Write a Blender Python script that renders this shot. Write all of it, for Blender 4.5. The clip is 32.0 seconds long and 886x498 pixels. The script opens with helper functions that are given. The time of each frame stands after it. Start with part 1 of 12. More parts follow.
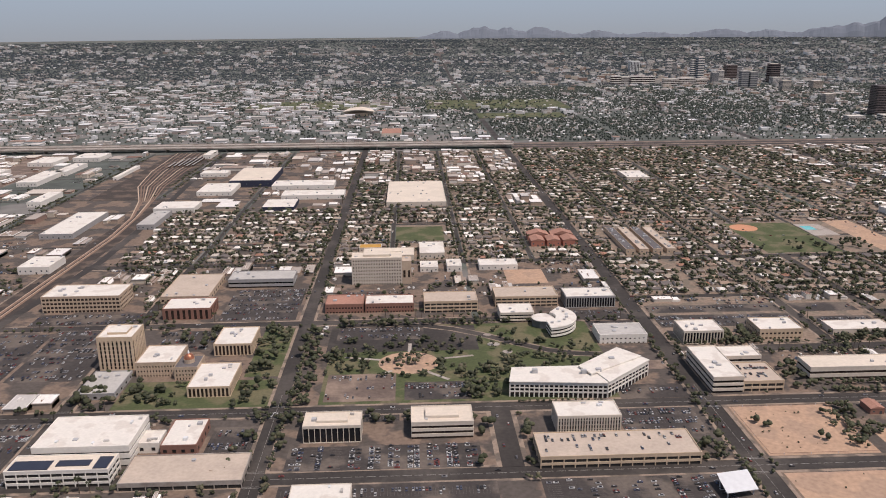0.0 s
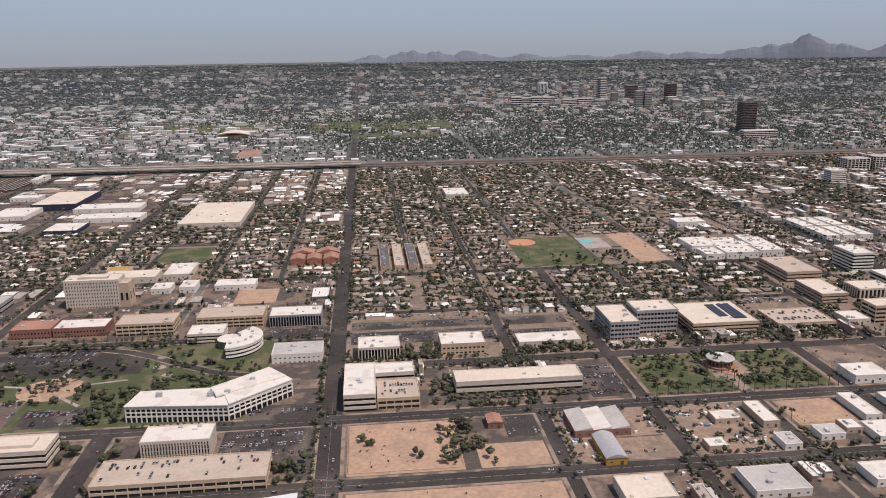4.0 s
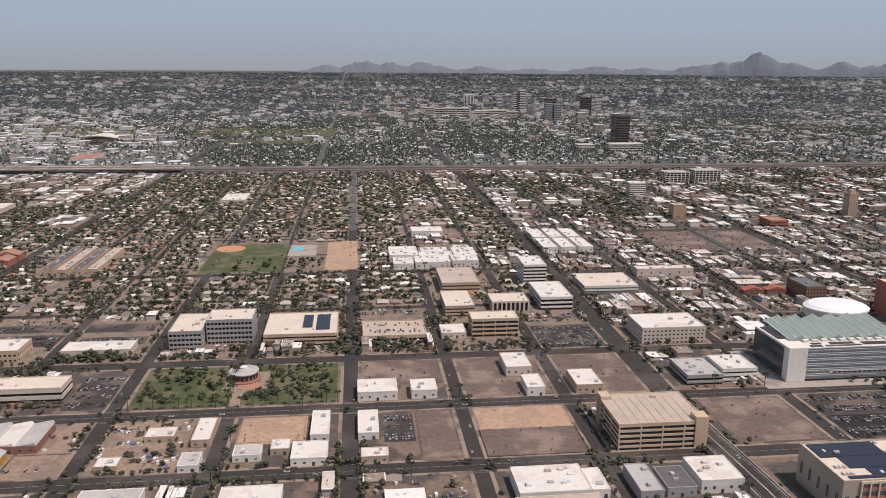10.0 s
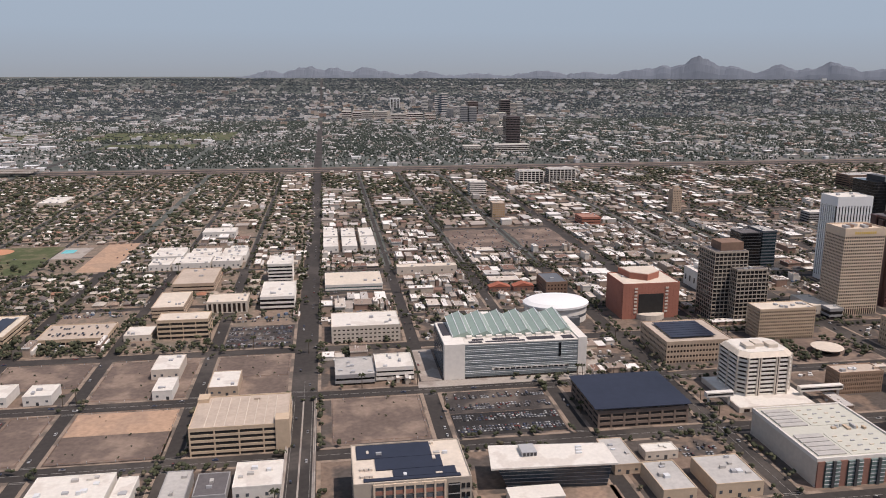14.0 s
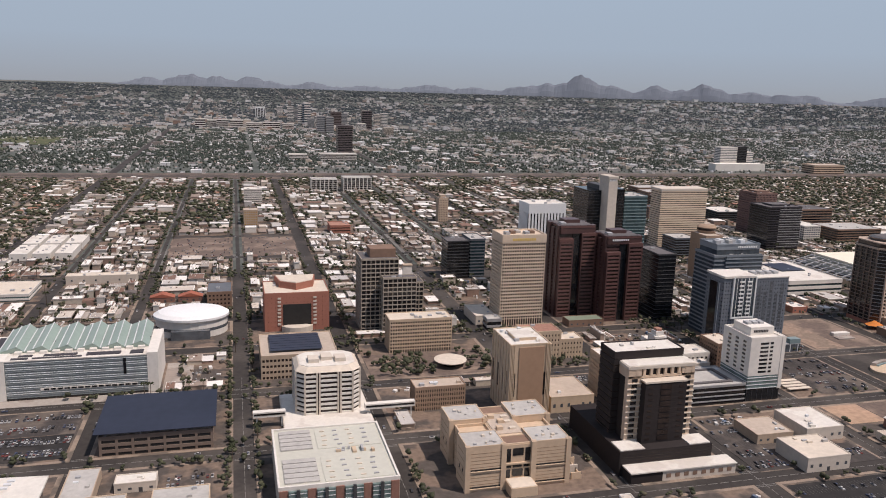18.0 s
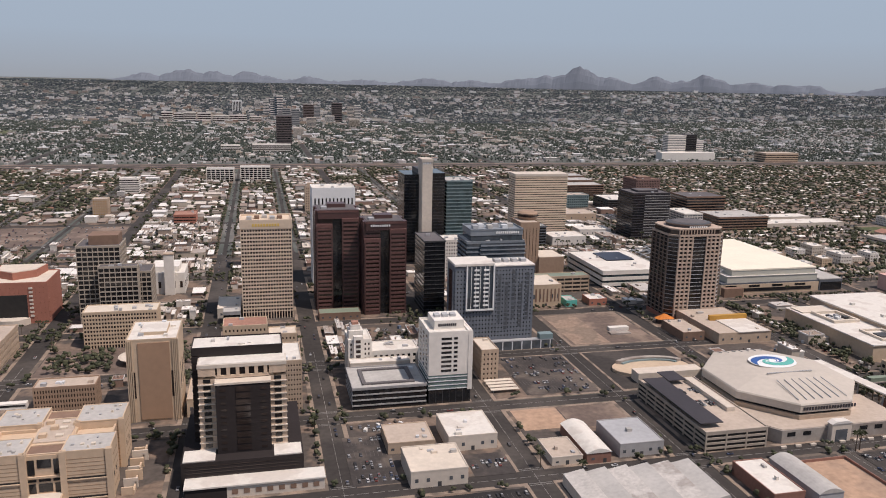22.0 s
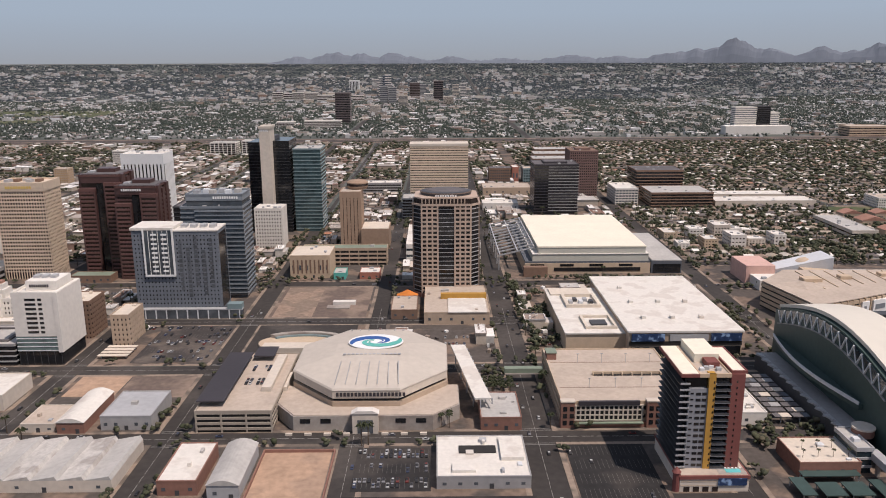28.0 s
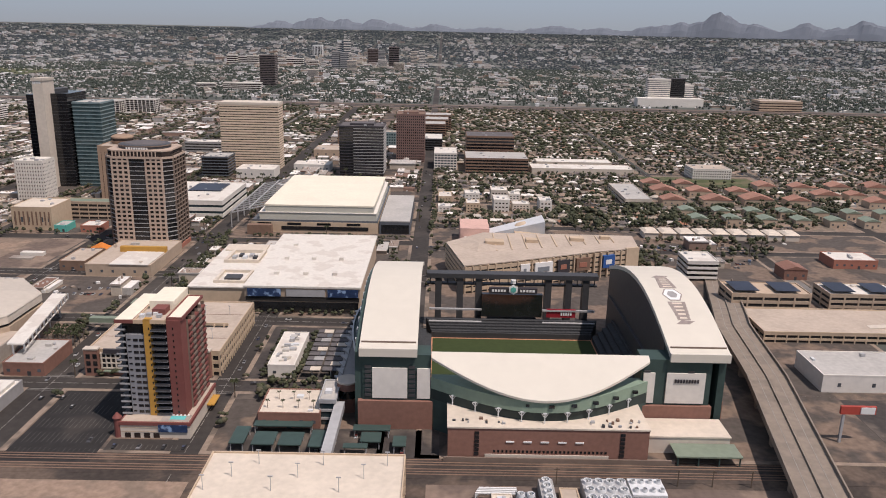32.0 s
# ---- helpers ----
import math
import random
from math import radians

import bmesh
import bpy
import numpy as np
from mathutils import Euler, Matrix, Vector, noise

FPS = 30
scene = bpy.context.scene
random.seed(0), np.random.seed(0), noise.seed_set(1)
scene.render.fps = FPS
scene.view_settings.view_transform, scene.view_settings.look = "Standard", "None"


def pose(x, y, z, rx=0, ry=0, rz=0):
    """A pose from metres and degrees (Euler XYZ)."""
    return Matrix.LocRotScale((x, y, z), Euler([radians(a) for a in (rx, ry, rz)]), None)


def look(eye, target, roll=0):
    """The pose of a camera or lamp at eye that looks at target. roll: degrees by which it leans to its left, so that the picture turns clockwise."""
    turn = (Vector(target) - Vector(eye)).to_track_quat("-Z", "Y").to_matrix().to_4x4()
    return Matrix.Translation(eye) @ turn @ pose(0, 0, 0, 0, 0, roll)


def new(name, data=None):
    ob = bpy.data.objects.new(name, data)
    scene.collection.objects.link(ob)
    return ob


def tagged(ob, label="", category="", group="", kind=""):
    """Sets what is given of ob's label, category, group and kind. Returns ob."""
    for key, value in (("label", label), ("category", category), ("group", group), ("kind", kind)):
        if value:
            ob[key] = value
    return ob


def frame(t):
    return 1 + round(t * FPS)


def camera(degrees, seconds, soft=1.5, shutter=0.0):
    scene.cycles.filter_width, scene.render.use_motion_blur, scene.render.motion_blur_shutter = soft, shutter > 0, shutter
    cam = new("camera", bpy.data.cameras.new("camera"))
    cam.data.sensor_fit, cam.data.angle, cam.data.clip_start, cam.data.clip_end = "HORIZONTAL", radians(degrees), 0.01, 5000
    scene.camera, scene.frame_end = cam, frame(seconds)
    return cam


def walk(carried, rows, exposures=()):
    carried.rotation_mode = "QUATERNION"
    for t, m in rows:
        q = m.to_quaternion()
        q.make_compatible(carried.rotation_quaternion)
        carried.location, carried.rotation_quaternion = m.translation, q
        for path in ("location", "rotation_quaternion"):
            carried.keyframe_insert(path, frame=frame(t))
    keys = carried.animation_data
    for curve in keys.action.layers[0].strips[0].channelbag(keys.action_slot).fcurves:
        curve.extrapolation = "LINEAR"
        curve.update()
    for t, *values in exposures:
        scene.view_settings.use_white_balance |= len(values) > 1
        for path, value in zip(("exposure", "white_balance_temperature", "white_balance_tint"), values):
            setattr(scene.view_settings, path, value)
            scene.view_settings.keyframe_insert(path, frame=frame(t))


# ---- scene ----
cam = camera(59.4, 32.0, 1.0)
METRES, EYE, TILT, LEAN, TURN = 1150.0, 159.0, 0.0, 0.0, -2.7
PATH = [
    (0, (4.57, -0.56, 159.122), (4.65, 1.361, 158.571), -0.4),
    (0.5, (22.776, -0.839, 158.789), (22.859, 1.082, 158.238), -1.0),
    (1, (40.515, 0.003, 157.853), (40.594, 1.923, 157.299), -1.4),
    (1.5, (57.628, 0.683, 157.008), (57.712, 2.6, 156.443), -1.4),
    (2, (75.568, 0.048, 156.089), (75.644, 1.956, 155.494), -1.7),
    (2.5, (94.058, -0.348, 154.859), (94.168, 1.564, 154.283), -1.1),
    (3, (112.868, 0.521, 153.253), (113.008, 2.433, 152.683), -0.9),
    (3.5, (132.145, 1.165, 151.624), (132.309, 3.087, 151.095), -0.7),
    (4, (151.462, 1.619, 150.0), (151.651, 3.548, 149.507), -0.8),
    (4.5, (169.121, 2.108, 148.897), (169.339, 4.041, 148.434), -0.3),
    (6.5, (244.266, 3.344, 144.137), (244.532, 5.289, 143.753), 2.5),
    (7, (262.351, 2.422, 143.528), (262.58, 4.364, 143.111), 1.6),
    (7.5, (279.677, 1.454, 143.118), (279.933, 3.395, 142.713), 2.3),
    (8, (296.905, 0.995, 142.734), (297.185, 2.93, 142.314), 2.6),
    (8.5, (314.69, 0.508, 142.458), (314.97, 2.443, 142.037), 2.3),
    (9, (333.241, 1.326, 141.528), (333.515, 3.264, 141.115), 2.0),
    (9.5, (352.144, 1.713, 140.765), (352.395, 3.65, 140.332), 1.4),
    (10, (371.255, 1.821, 139.637), (371.473, 3.755, 139.175), 0.4),
    (10.5, (390.27, 1.525, 138.231), (390.506, 3.452, 137.752), 1.1),
    (11, (408.541, 0.264, 137.708), (408.805, 2.181, 137.202), 1.5),
    (11.5, (426.527, -0.463, 137.301), (426.781, 1.453, 136.788), 1.3),
    (12, (444.12, -0.746, 136.485), (444.366, 1.175, 135.985), 1.2),
    (12.5, (461.645, -1.156, 135.639), (461.891, 0.767, 135.148), 1.0),
    (13, (479.228, -0.946, 134.418), (479.484, 0.979, 133.94), 0.8),
    (13.5, (498.127, -0.452, 132.811), (498.384, 1.474, 132.337), 0.7),
    (14, (516.135, -0.557, 131.243), (516.425, 1.371, 130.797), 0.1),
    (14.5, (534.103, -1.403, 130.243), (534.497, 0.518, 129.85), 1.4),
    (15, (550.874, -2.543, 129.973), (551.386, -0.647, 129.595), 1.7),
    (15.5, (569.843, -1.044, 128.86), (570.399, 0.836, 128.466), 1.8),
    (17.5, (641.062, 2.116, 122.555), (641.571, 4.003, 122.132), 2.0),
    (18, (659.216, 1.743, 122.148), (659.73, 3.633, 121.742), 1.7),
    (18.5, (677.366, 1.242, 121.47), (677.858, 3.137, 121.062), 1.7),
    (19, (695.298, 0.852, 120.39), (695.763, 2.76, 120.011), 1.9),
    (19.5, (713.16, 1.311, 119.009), (713.598, 3.227, 118.635), 1.4),
    (20, (730.865, 1.138, 118.128), (731.307, 3.046, 117.719), 1.0),
    (20.5, (748.221, 1.942, 116.283), (748.707, 3.836, 115.861), 1.5),
    (21, (765.283, 1.516, 115.476), (765.795, 3.403, 115.055), 2.1),
    (21.5, (782.885, 0.991, 114.702), (783.389, 2.878, 114.272), 1.8),
    (22, (800.812, 0.397, 114.276), (801.271, 2.298, 113.857), 1.2),
    (22.5, (818.208, -0.06, 113.665), (818.646, 1.849, 113.262), 0.8),
    (23, (835.086, -0.771, 112.806), (835.52, 1.141, 112.409), 2.1),
    (23.5, (853.336, -1.869, 112.619), (853.745, 0.036, 112.165), 1.8),
    (24, (871.038, -2.442, 112.156), (871.434, -0.547, 111.656), 3.0),
    (24.5, (888.804, -2.811, 111.756), (889.215, -0.92, 111.251), 2.8),
    (25, (906.846, -3.239, 110.765), (907.263, -1.348, 110.265), 1.8),
    (25.5, (924.538, -3.175, 109.635), (924.94, -1.284, 109.126), 1.5),
    (26, (940.582, -3.558, 108.627), (940.993, -1.661, 108.145), 1.3),
    (26.5, (955.507, -3.115, 108.283), (955.898, -1.208, 107.826), 0.7),
    (28.5, (1026.648, -5.832, 104.743), (1026.585, -3.889, 104.271), 0.4),
    (29, (1044.122, -6.046, 104.06), (1044.079, -4.089, 103.649), 1.7),
    (29.5, (1061.099, -6.607, 103.582), (1061.088, -4.649, 103.178), 1.3),
    (30, (1078.293, -7.301, 103.271), (1078.29, -5.352, 102.821), 0.7),
    (30.5, (1095.579, -7.032, 102.359), (1095.562, -5.096, 101.859), 0.6),
    (31, (1113.16, -6.573, 102.047), (1113.144, -4.644, 101.522), 0.7),
    (31.5, (1130.864, -6.207, 101.252), (1130.862, -4.282, 100.709), 0.9),
    (32, (1148.004, -5.368, 100.263), (1148.014, -3.443, 99.721), 1.2),
]
walk(cam, [(t, look(eye, target, roll)) for t, eye, target, roll in PATH], [(0.0, 0.1, 6950, 21), (32.0, 0.1, 6950, 21)])

# ---- light ----
SUN_TO = Vector((0.37, -0.29, 0.88)).normalized()
world = bpy.data.worlds.new("sky")
scene.world = world
world.use_nodes = True
wn = world.node_tree.nodes
sky = wn.new("ShaderNodeTexSky")
sky.sky_type, sky.sun_disc = "NISHITA", False
sky.sun_elevation, sky.sun_rotation = math.asin(SUN_TO.z), math.atan2(SUN_TO.x, SUN_TO.y)
sky.air_density, sky.dust_density, sky.ozone_density, sky.altitude = 1.0, 0.4, 3.0, 400
wl = world.node_tree.links.new
wl(sky.outputs[0], wn["Background"].inputs[0])
haze = wn.new("ShaderNodeBackground")
haze.inputs[0].default_value, haze.inputs[1].default_value = (0.215, 0.275, 0.365, 1), 0.98
both = wn.new("ShaderNodeAddShader")
wl(wn["Background"].outputs[0], both.inputs[0])
wl(haze.outputs[0], both.inputs[1])
wl(both.outputs[0], wn["World Output"].inputs[0])
wn["Background"].inputs[1].default_value = 0.02
sun_data = bpy.data.lights.new("sun", "SUN")
sun_data.energy, sun_data.angle, sun_data.color = 3.5, radians(0.5), (1.0, 0.96, 0.9)
sun = new("sun", sun_data)
sun.matrix_world = look(SUN_TO * 500, (0, 0, 0))

# ---- materials ----
MATS = {}


def mat(name, color, rough=0.8, var=0.15, scale=0.6, bump=0.0, metal=0.0, other=None, share=0.5, coarse=0.05, per_piece=0.0, spec=0.3):
    """A surface with fine grain, broad stains and, where asked, a second colour in patches or a shift from piece to piece."""
    m = bpy.data.materials.new(name)
    m.use_nodes = True
    nt = m.node_tree
    n, ln = nt.nodes, nt.links.new
    b = n["Principled BSDF"]
    geo = n.new("ShaderNodeNewGeometry")
    fine = n.new("ShaderNodeTexNoise")
    fine.inputs["Scale"].default_value, fine.inputs["Detail"].default_value = scale, 5
    broad = n.new("ShaderNodeTexNoise")
    broad.inputs["Scale"].default_value, broad.inputs["Detail"].default_value = coarse, 4
    ln(geo.outputs["Position"], fine.inputs["Vector"])
    ln(geo.outputs["Position"], broad.inputs["Vector"])
    out = None
    base = n.new("ShaderNodeMix")
    base.data_type = "RGBA"
    base.inputs[6].default_value = (*color, 1)
    base.inputs[7].default_value = (*(other or color), 1)
    if other:
        edge = n.new("ShaderNodeMapRange")
        edge.inputs[1].default_value, edge.inputs[2].default_value = 0.62 - 0.25 * share, 0.70 - 0.25 * share
        ln(broad.outputs[0], edge.inputs[0])
        ln(edge.outputs[0], base.inputs[0])
    else:
        base.inputs[0].default_value = 0
    add = n.new("ShaderNodeMath")
    add.operation = "ADD"
    ln(fine.outputs[0], add.inputs[0])
    ln(broad.outputs[0], add.inputs[1])
    span = n.new("ShaderNodeMapRange")
    span.inputs[1].default_value, span.inputs[2].default_value = 0.7, 1.3
    span.inputs[3].default_value, span.inputs[4].default_value = 1 - var, 1 + var
    ln(add.outputs[0], span.inputs[0])
    hsv = n.new("ShaderNodeHueSaturation")
    ln(base.outputs[2], hsv.inputs["Color"])
    if per_piece:
        info = n.new("ShaderNodeObjectInfo")
        sp = n.new("ShaderNodeMapRange")
        sp.inputs[3].default_value, sp.inputs[4].default_value = 1 - per_piece, 1 + per_piece
        ln(info.outputs["Random"], sp.inputs[0])
        mul = n.new("ShaderNodeMath")
        mul.operation = "MULTIPLY"
        ln(span.outputs[0], mul.inputs[0])
        ln(sp.outputs[0], mul.inputs[1])
        ln(mul.outputs[0], hsv.inputs["Value"])
    else:
        ln(span.outputs[0], hsv.inputs["Value"])
    ln(hsv.outputs[0], b.inputs["Base Color"])
    b.inputs["Roughness"].default_value, b.inputs["Metallic"].default_value = rough, metal
    b.inputs["Specular IOR Level"].default_value = spec
    if bump:
        bp = n.new("ShaderNodeBump")
        bp.inputs["Strength"].default_value, bp.inputs["Distance"].default_value = bump, 0.15
        ln(fine.outputs[0], bp.inputs["Height"])
        ln(bp.outputs[0], b.inputs["Normal"])
    MATS[name] = m
    return m


def ramp_mat(name, stops, rough=0.8, var=0.15, scale=0.8, by_object=False):
    """Colours that differ from island to island (or from object to object)."""
    m = mat(name, (0.5, 0.5, 0.5), rough, var, scale)
    nt = m.node_tree
    n, ln = nt.nodes, nt.links.new
    src = n.new("ShaderNodeObjectInfo") if by_object else n.new("ShaderNodeNewGeometry")
    ramp = n.new("ShaderNodeValToRGB")
    ramp.color_ramp.interpolation = "CONSTANT"
    el = ramp.color_ramp.elements
    el[0].position, el[0].color = 0, (*stops[0][1], 1)
    el[1].position, el[1].color = stops[1][0], (*stops[1][1], 1)
    for p, c in stops[2:]:
        e = el.new(p)
        e.color = (*c, 1)
    ln(src.outputs["Random" if by_object else "Random Per Island"], ramp.inputs[0])
    hsv = [x for x in n if x.type == "HUE_SAT"][0]
    ln(ramp.outputs[0], hsv.inputs["Color"])
    return m


def glass_mat(name, color, rough=0.12, spec=0.6):
    """Dark reflecting glazing, a little uneven from pane to pane."""
    m = mat(name, color, rough, 0.35, 0.35, spec=spec, coarse=0.15)
    return m


ASPHALT = mat("asphalt", (0.046, 0.04, 0.036), 0.9, 0.25, 0.5, other=(0.066, 0.057, 0.05), share=0.4, coarse=0.03)
DARK_LOT = mat("fresh_lot_asphalt", (0.027, 0.025, 0.024), 0.9, 0.25, 0.5, other=(0.045, 0.039, 0.035), share=0.4, coarse=0.05)
LOT = mat("lot_asphalt", (0.058, 0.05, 0.046), 0.9, 0.25, 0.6, other=(0.115, 0.094, 0.078), share=0.5, coarse=0.06)
CONC = mat("concrete", (0.36, 0.32, 0.28), 0.9, 0.15, 0.8, other=(0.26, 0.22, 0.19), share=0.5, coarse=0.08)
PAVE = mat("pavement_mix", (0.2, 0.145, 0.11), 0.95, 0.3, 0.5, other=(0.08, 0.067, 0.058), share=0.7, coarse=0.06)
DIRT = mat("bare_dirt", (0.43, 0.285, 0.195), 0.98, 0.22, 0.5, other=(0.33, 0.225, 0.16), share=0.55, coarse=0.07)
DUST = mat("dusty_yard", (0.3, 0.215, 0.16), 0.98, 0.26, 0.6, other=(0.2, 0.15, 0.115), share=0.55, coarse=0.09)
GRAVEL = mat("brown_gravel", (0.15, 0.112, 0.092), 0.98, 0.24, 0.5, other=(0.215, 0.16, 0.125), share=0.45, coarse=0.06)
YARD = mat("yard_mix", (0.245, 0.182, 0.138), 0.98, 0.28, 0.6, other=(0.155, 0.127, 0.098), share=0.6, coarse=0.11)
LAWN = mat("lawn", (0.075, 0.09, 0.04), 0.98, 0.25, 0.7, other=(0.12, 0.108, 0.062), share=0.5, coarse=0.07)
# Grey-green for plant cover, cooled a little for haze over far ground.
GROUND = mat("valley_floor", (0.092, 0.102, 0.09), 0.98, 0.3, 0.06, other=(0.15, 0.142, 0.13), share=0.4, coarse=0.012)
# Blue-grey rock colour with the haze over the ranges mixed in.
HAZED_ROCK = mat("hazed_mountain_rock", (0.145, 0.165, 0.195), 0.98, 0.07, 0.02, coarse=0.004)
WHITE_ROOF = mat("white_roof", (0.66, 0.62, 0.555), 0.75, 0.08, 0.9, other=(0.56, 0.51, 0.45), share=0.4, coarse=0.12)
BALL_ROOF = mat("ballpark_roof", (0.63, 0.585, 0.5), 0.7, 0.03, 0.3)
BRIDGE_CONC = mat("brown_concrete", (0.25, 0.205, 0.165), 0.92, 0.14, 0.6, other=(0.2, 0.165, 0.135), share=0.4, coarse=0.1)
BALLAST = mat("dark_ballast", (0.06, 0.048, 0.041), 0.98, 0.3, 0.8, other=(0.108, 0.08, 0.062), share=0.4, coarse=0.07)
CREAM_ROOF = mat("cream_roof", (0.61, 0.53, 0.435), 0.75, 0.1, 0.7, coarse=0.1)
GREY_ROOF = mat("grey_roof", (0.42, 0.4, 0.37), 0.8, 0.14, 0.7, coarse=0.1)
WEATHERED = mat("weathered_roof", (0.5, 0.47, 0.43), 0.8, 0.2, 0.9, other=(0.33, 0.3, 0.27), share=0.35, coarse=0.12)
TAN_ROOF = mat("tan_deck", (0.45, 0.37, 0.3), 0.85, 0.12, 0.7, coarse=0.1)
HALL_ROOF = mat("yellowish_hall_roof", (0.78, 0.71, 0.57), 0.7, 0.06, 0.7, coarse=0.1)
DARK_ROOF = mat("dark_roof", (0.12, 0.11, 0.11), 0.85, 0.2, 0.7)
RED_ROOF = mat("red_tile_roof", (0.35, 0.185, 0.135), 0.85, 0.2, 0.9)
GREEN_ROOF = mat("green_metal_roof", (0.2, 0.24, 0.18), 0.5, 0.12, 0.8)
NAVY_CLAD = mat("navy_cladding", (0.03, 0.035, 0.06), 0.6, 0.12, 0.6)
SOLAR = mat("solar_panels", (0.022, 0.026, 0.042), 0.35, 0.2, 0.4, spec=0.4)
WHITE_WALL = mat("white_wall", (0.68, 0.64, 0.58), 0.85, 0.08, 0.6, per_piece=0.04)
CREAM_WALL = mat("cream_wall", (0.57, 0.5, 0.42), 0.85, 0.1, 0.6, per_piece=0.05)
TAN_WALL = mat("tan_wall", (0.45, 0.345, 0.255), 0.85, 0.12, 0.6, per_piece=0.05)
BEIGE_WALL = mat("beige_wall", (0.52, 0.4, 0.285), 0.85, 0.1, 0.6, per_piece=0.04)
BROWN_WALL = mat("brown_wall", (0.22, 0.14, 0.1), 0.85, 0.14, 0.6, per_piece=0.06)
BRICK_WALL = mat("brick_wall", (0.25, 0.13, 0.098), 0.9, 0.14, 0.9, per_piece=0.05)
RED_WALL = mat("red_wall", (0.36, 0.15, 0.105), 0.85, 0.1, 0.7)
CHARCOAL = mat("charcoal_brick", (0.028, 0.022, 0.021), 0.9, 0.15, 0.8, per_piece=0.06)
OCHRE_WALL = mat("warm_concrete", (0.56, 0.42, 0.295), 0.88, 0.1, 0.6, per_piece=0.04)
SAND = mat("sandy_sidewalk", (0.28, 0.215, 0.165), 0.95, 0.18, 0.8, other=(0.13, 0.105, 0.085), share=0.5, coarse=0.1)
UMBER_WALL = mat("umber_stone", (0.2, 0.15, 0.12), 0.8, 0.12, 0.6, per_piece=0.05)
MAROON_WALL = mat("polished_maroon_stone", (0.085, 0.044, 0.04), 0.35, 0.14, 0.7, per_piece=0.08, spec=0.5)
GREY_WALL = mat("grey_wall", (0.33, 0.32, 0.31), 0.8, 0.1, 0.6, per_piece=0.05)
SLATE_WALL = mat("slate_wall", (0.115, 0.125, 0.138), 0.7, 0.12, 0.6, per_piece=0.05)
PALE_METAL = mat("pale_metal", (0.62, 0.63, 0.63), 0.45, 0.08, 0.6)
DARK_METAL = mat("dark_metal", (0.06, 0.06, 0.062), 0.5, 0.15, 0.6)
STEEL = mat("grey_steel", (0.38, 0.38, 0.38), 0.5, 0.12, 0.6)
GREEN_STEEL = mat("green_steel", (0.045, 0.075, 0.068), 0.5, 0.15, 0.6)
YELLOW_WALL = mat("ochre_wall", (0.46, 0.25, 0.055), 0.8, 0.1, 0.6)
BLACK_GLASS = glass_mat("black_glass", (0.014, 0.015, 0.017))
BROWN_GLASS = glass_mat("bronze_glass", (0.035, 0.025, 0.022))
BLUE_GLASS = glass_mat("blue_glass", (0.022, 0.04, 0.048))
GREEN_GLASS = glass_mat("green_glass", (0.13, 0.18, 0.17), 0.25)
GREY_GLASS = glass_mat("grey_glass", (0.09, 0.1, 0.11), 0.2)
# Near-black paint for the shade inside decks, slots and openings.
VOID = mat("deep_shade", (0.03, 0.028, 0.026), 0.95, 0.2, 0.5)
BARK = mat("bark", (0.1, 0.075, 0.055), 0.95, 0.2, 1.5)
LEAF = ramp_mat("leaves", [(0, (0.044, 0.05, 0.027)), (0.25, (0.06, 0.065, 0.036)), (0.5, (0.05, 0.055, 0.034)), (0.72, (0.078, 0.08, 0.046)), (0.9, (0.108, 0.096, 0.062))], 0.9, 0.3, 1.2)
PEACH_WALL = mat("peach_stone", (0.56, 0.43, 0.32), 0.85, 0.08, 0.6, per_piece=0.03)
TEAL_WALL = mat("teal_panel", (0.19, 0.26, 0.265), 0.5, 0.08, 0.6)
TEAL_GLASS = glass_mat("teal_glass", (0.05, 0.085, 0.09))
DUN_WALL = mat("dun_purple_stone", (0.15, 0.122, 0.118), 0.75, 0.12, 0.6, per_piece=0.05)
RUST_WALL = mat("rusty_tan_stone", (0.34, 0.235, 0.165), 0.85, 0.1, 0.6, per_piece=0.04)
GRID_STONE = mat("tower_stone", (0.45, 0.345, 0.275), 0.8, 0.08, 0.6, per_piece=0.04)
# Lighter copy of the maroon stone, with sunlight put into its colour.
MAROON_SUNLIT = mat("sunlit_maroon_stone", (0.135, 0.068, 0.06), 0.4, 0.14, 0.7, per_piece=0.1, spec=0.4)
SKY_GLASS = glass_mat("grey_blue_glazing", (0.05, 0.065, 0.078), 0.12)
SKY_BAND = mat("blue_grey_metal_band", (0.21, 0.235, 0.255), 0.45, 0.08, 0.6, per_piece=0.12)
GRID_GREY = mat("grey_tan_stone", (0.38, 0.325, 0.265), 0.82, 0.08, 0.6, per_piece=0.04)
BONE_WALL = mat("bone_stone", (0.6, 0.48, 0.365), 0.85, 0.08, 0.6, per_piece=0.03)
FADED = mat("faded_roof_paint", (0.3, 0.25, 0.225), 0.8, 0.2, 0.9)
# Seat colour darkened to hold the shade under the stadium roofs.
SHADED_SEATS = mat("shade_dark_seats", (0.05, 0.052, 0.055), 0.7, 0.3, 1.2)
PALE_STONE = mat("pale_sage_stone", (0.5, 0.49, 0.42), 0.8, 0.06, 0.6)
# Bluer, greyer copy of the leaves; the horizon haze is in the colour.
LEAF_HORIZON = ramp_mat("hazed_horizon_leaves", [(0, (0.044, 0.058, 0.066)), (0.3, (0.06, 0.074, 0.082)), (0.55, (0.051, 0.065, 0.074)), (0.8, (0.076, 0.088, 0.094))], 0.95, 0.2, 0.2)
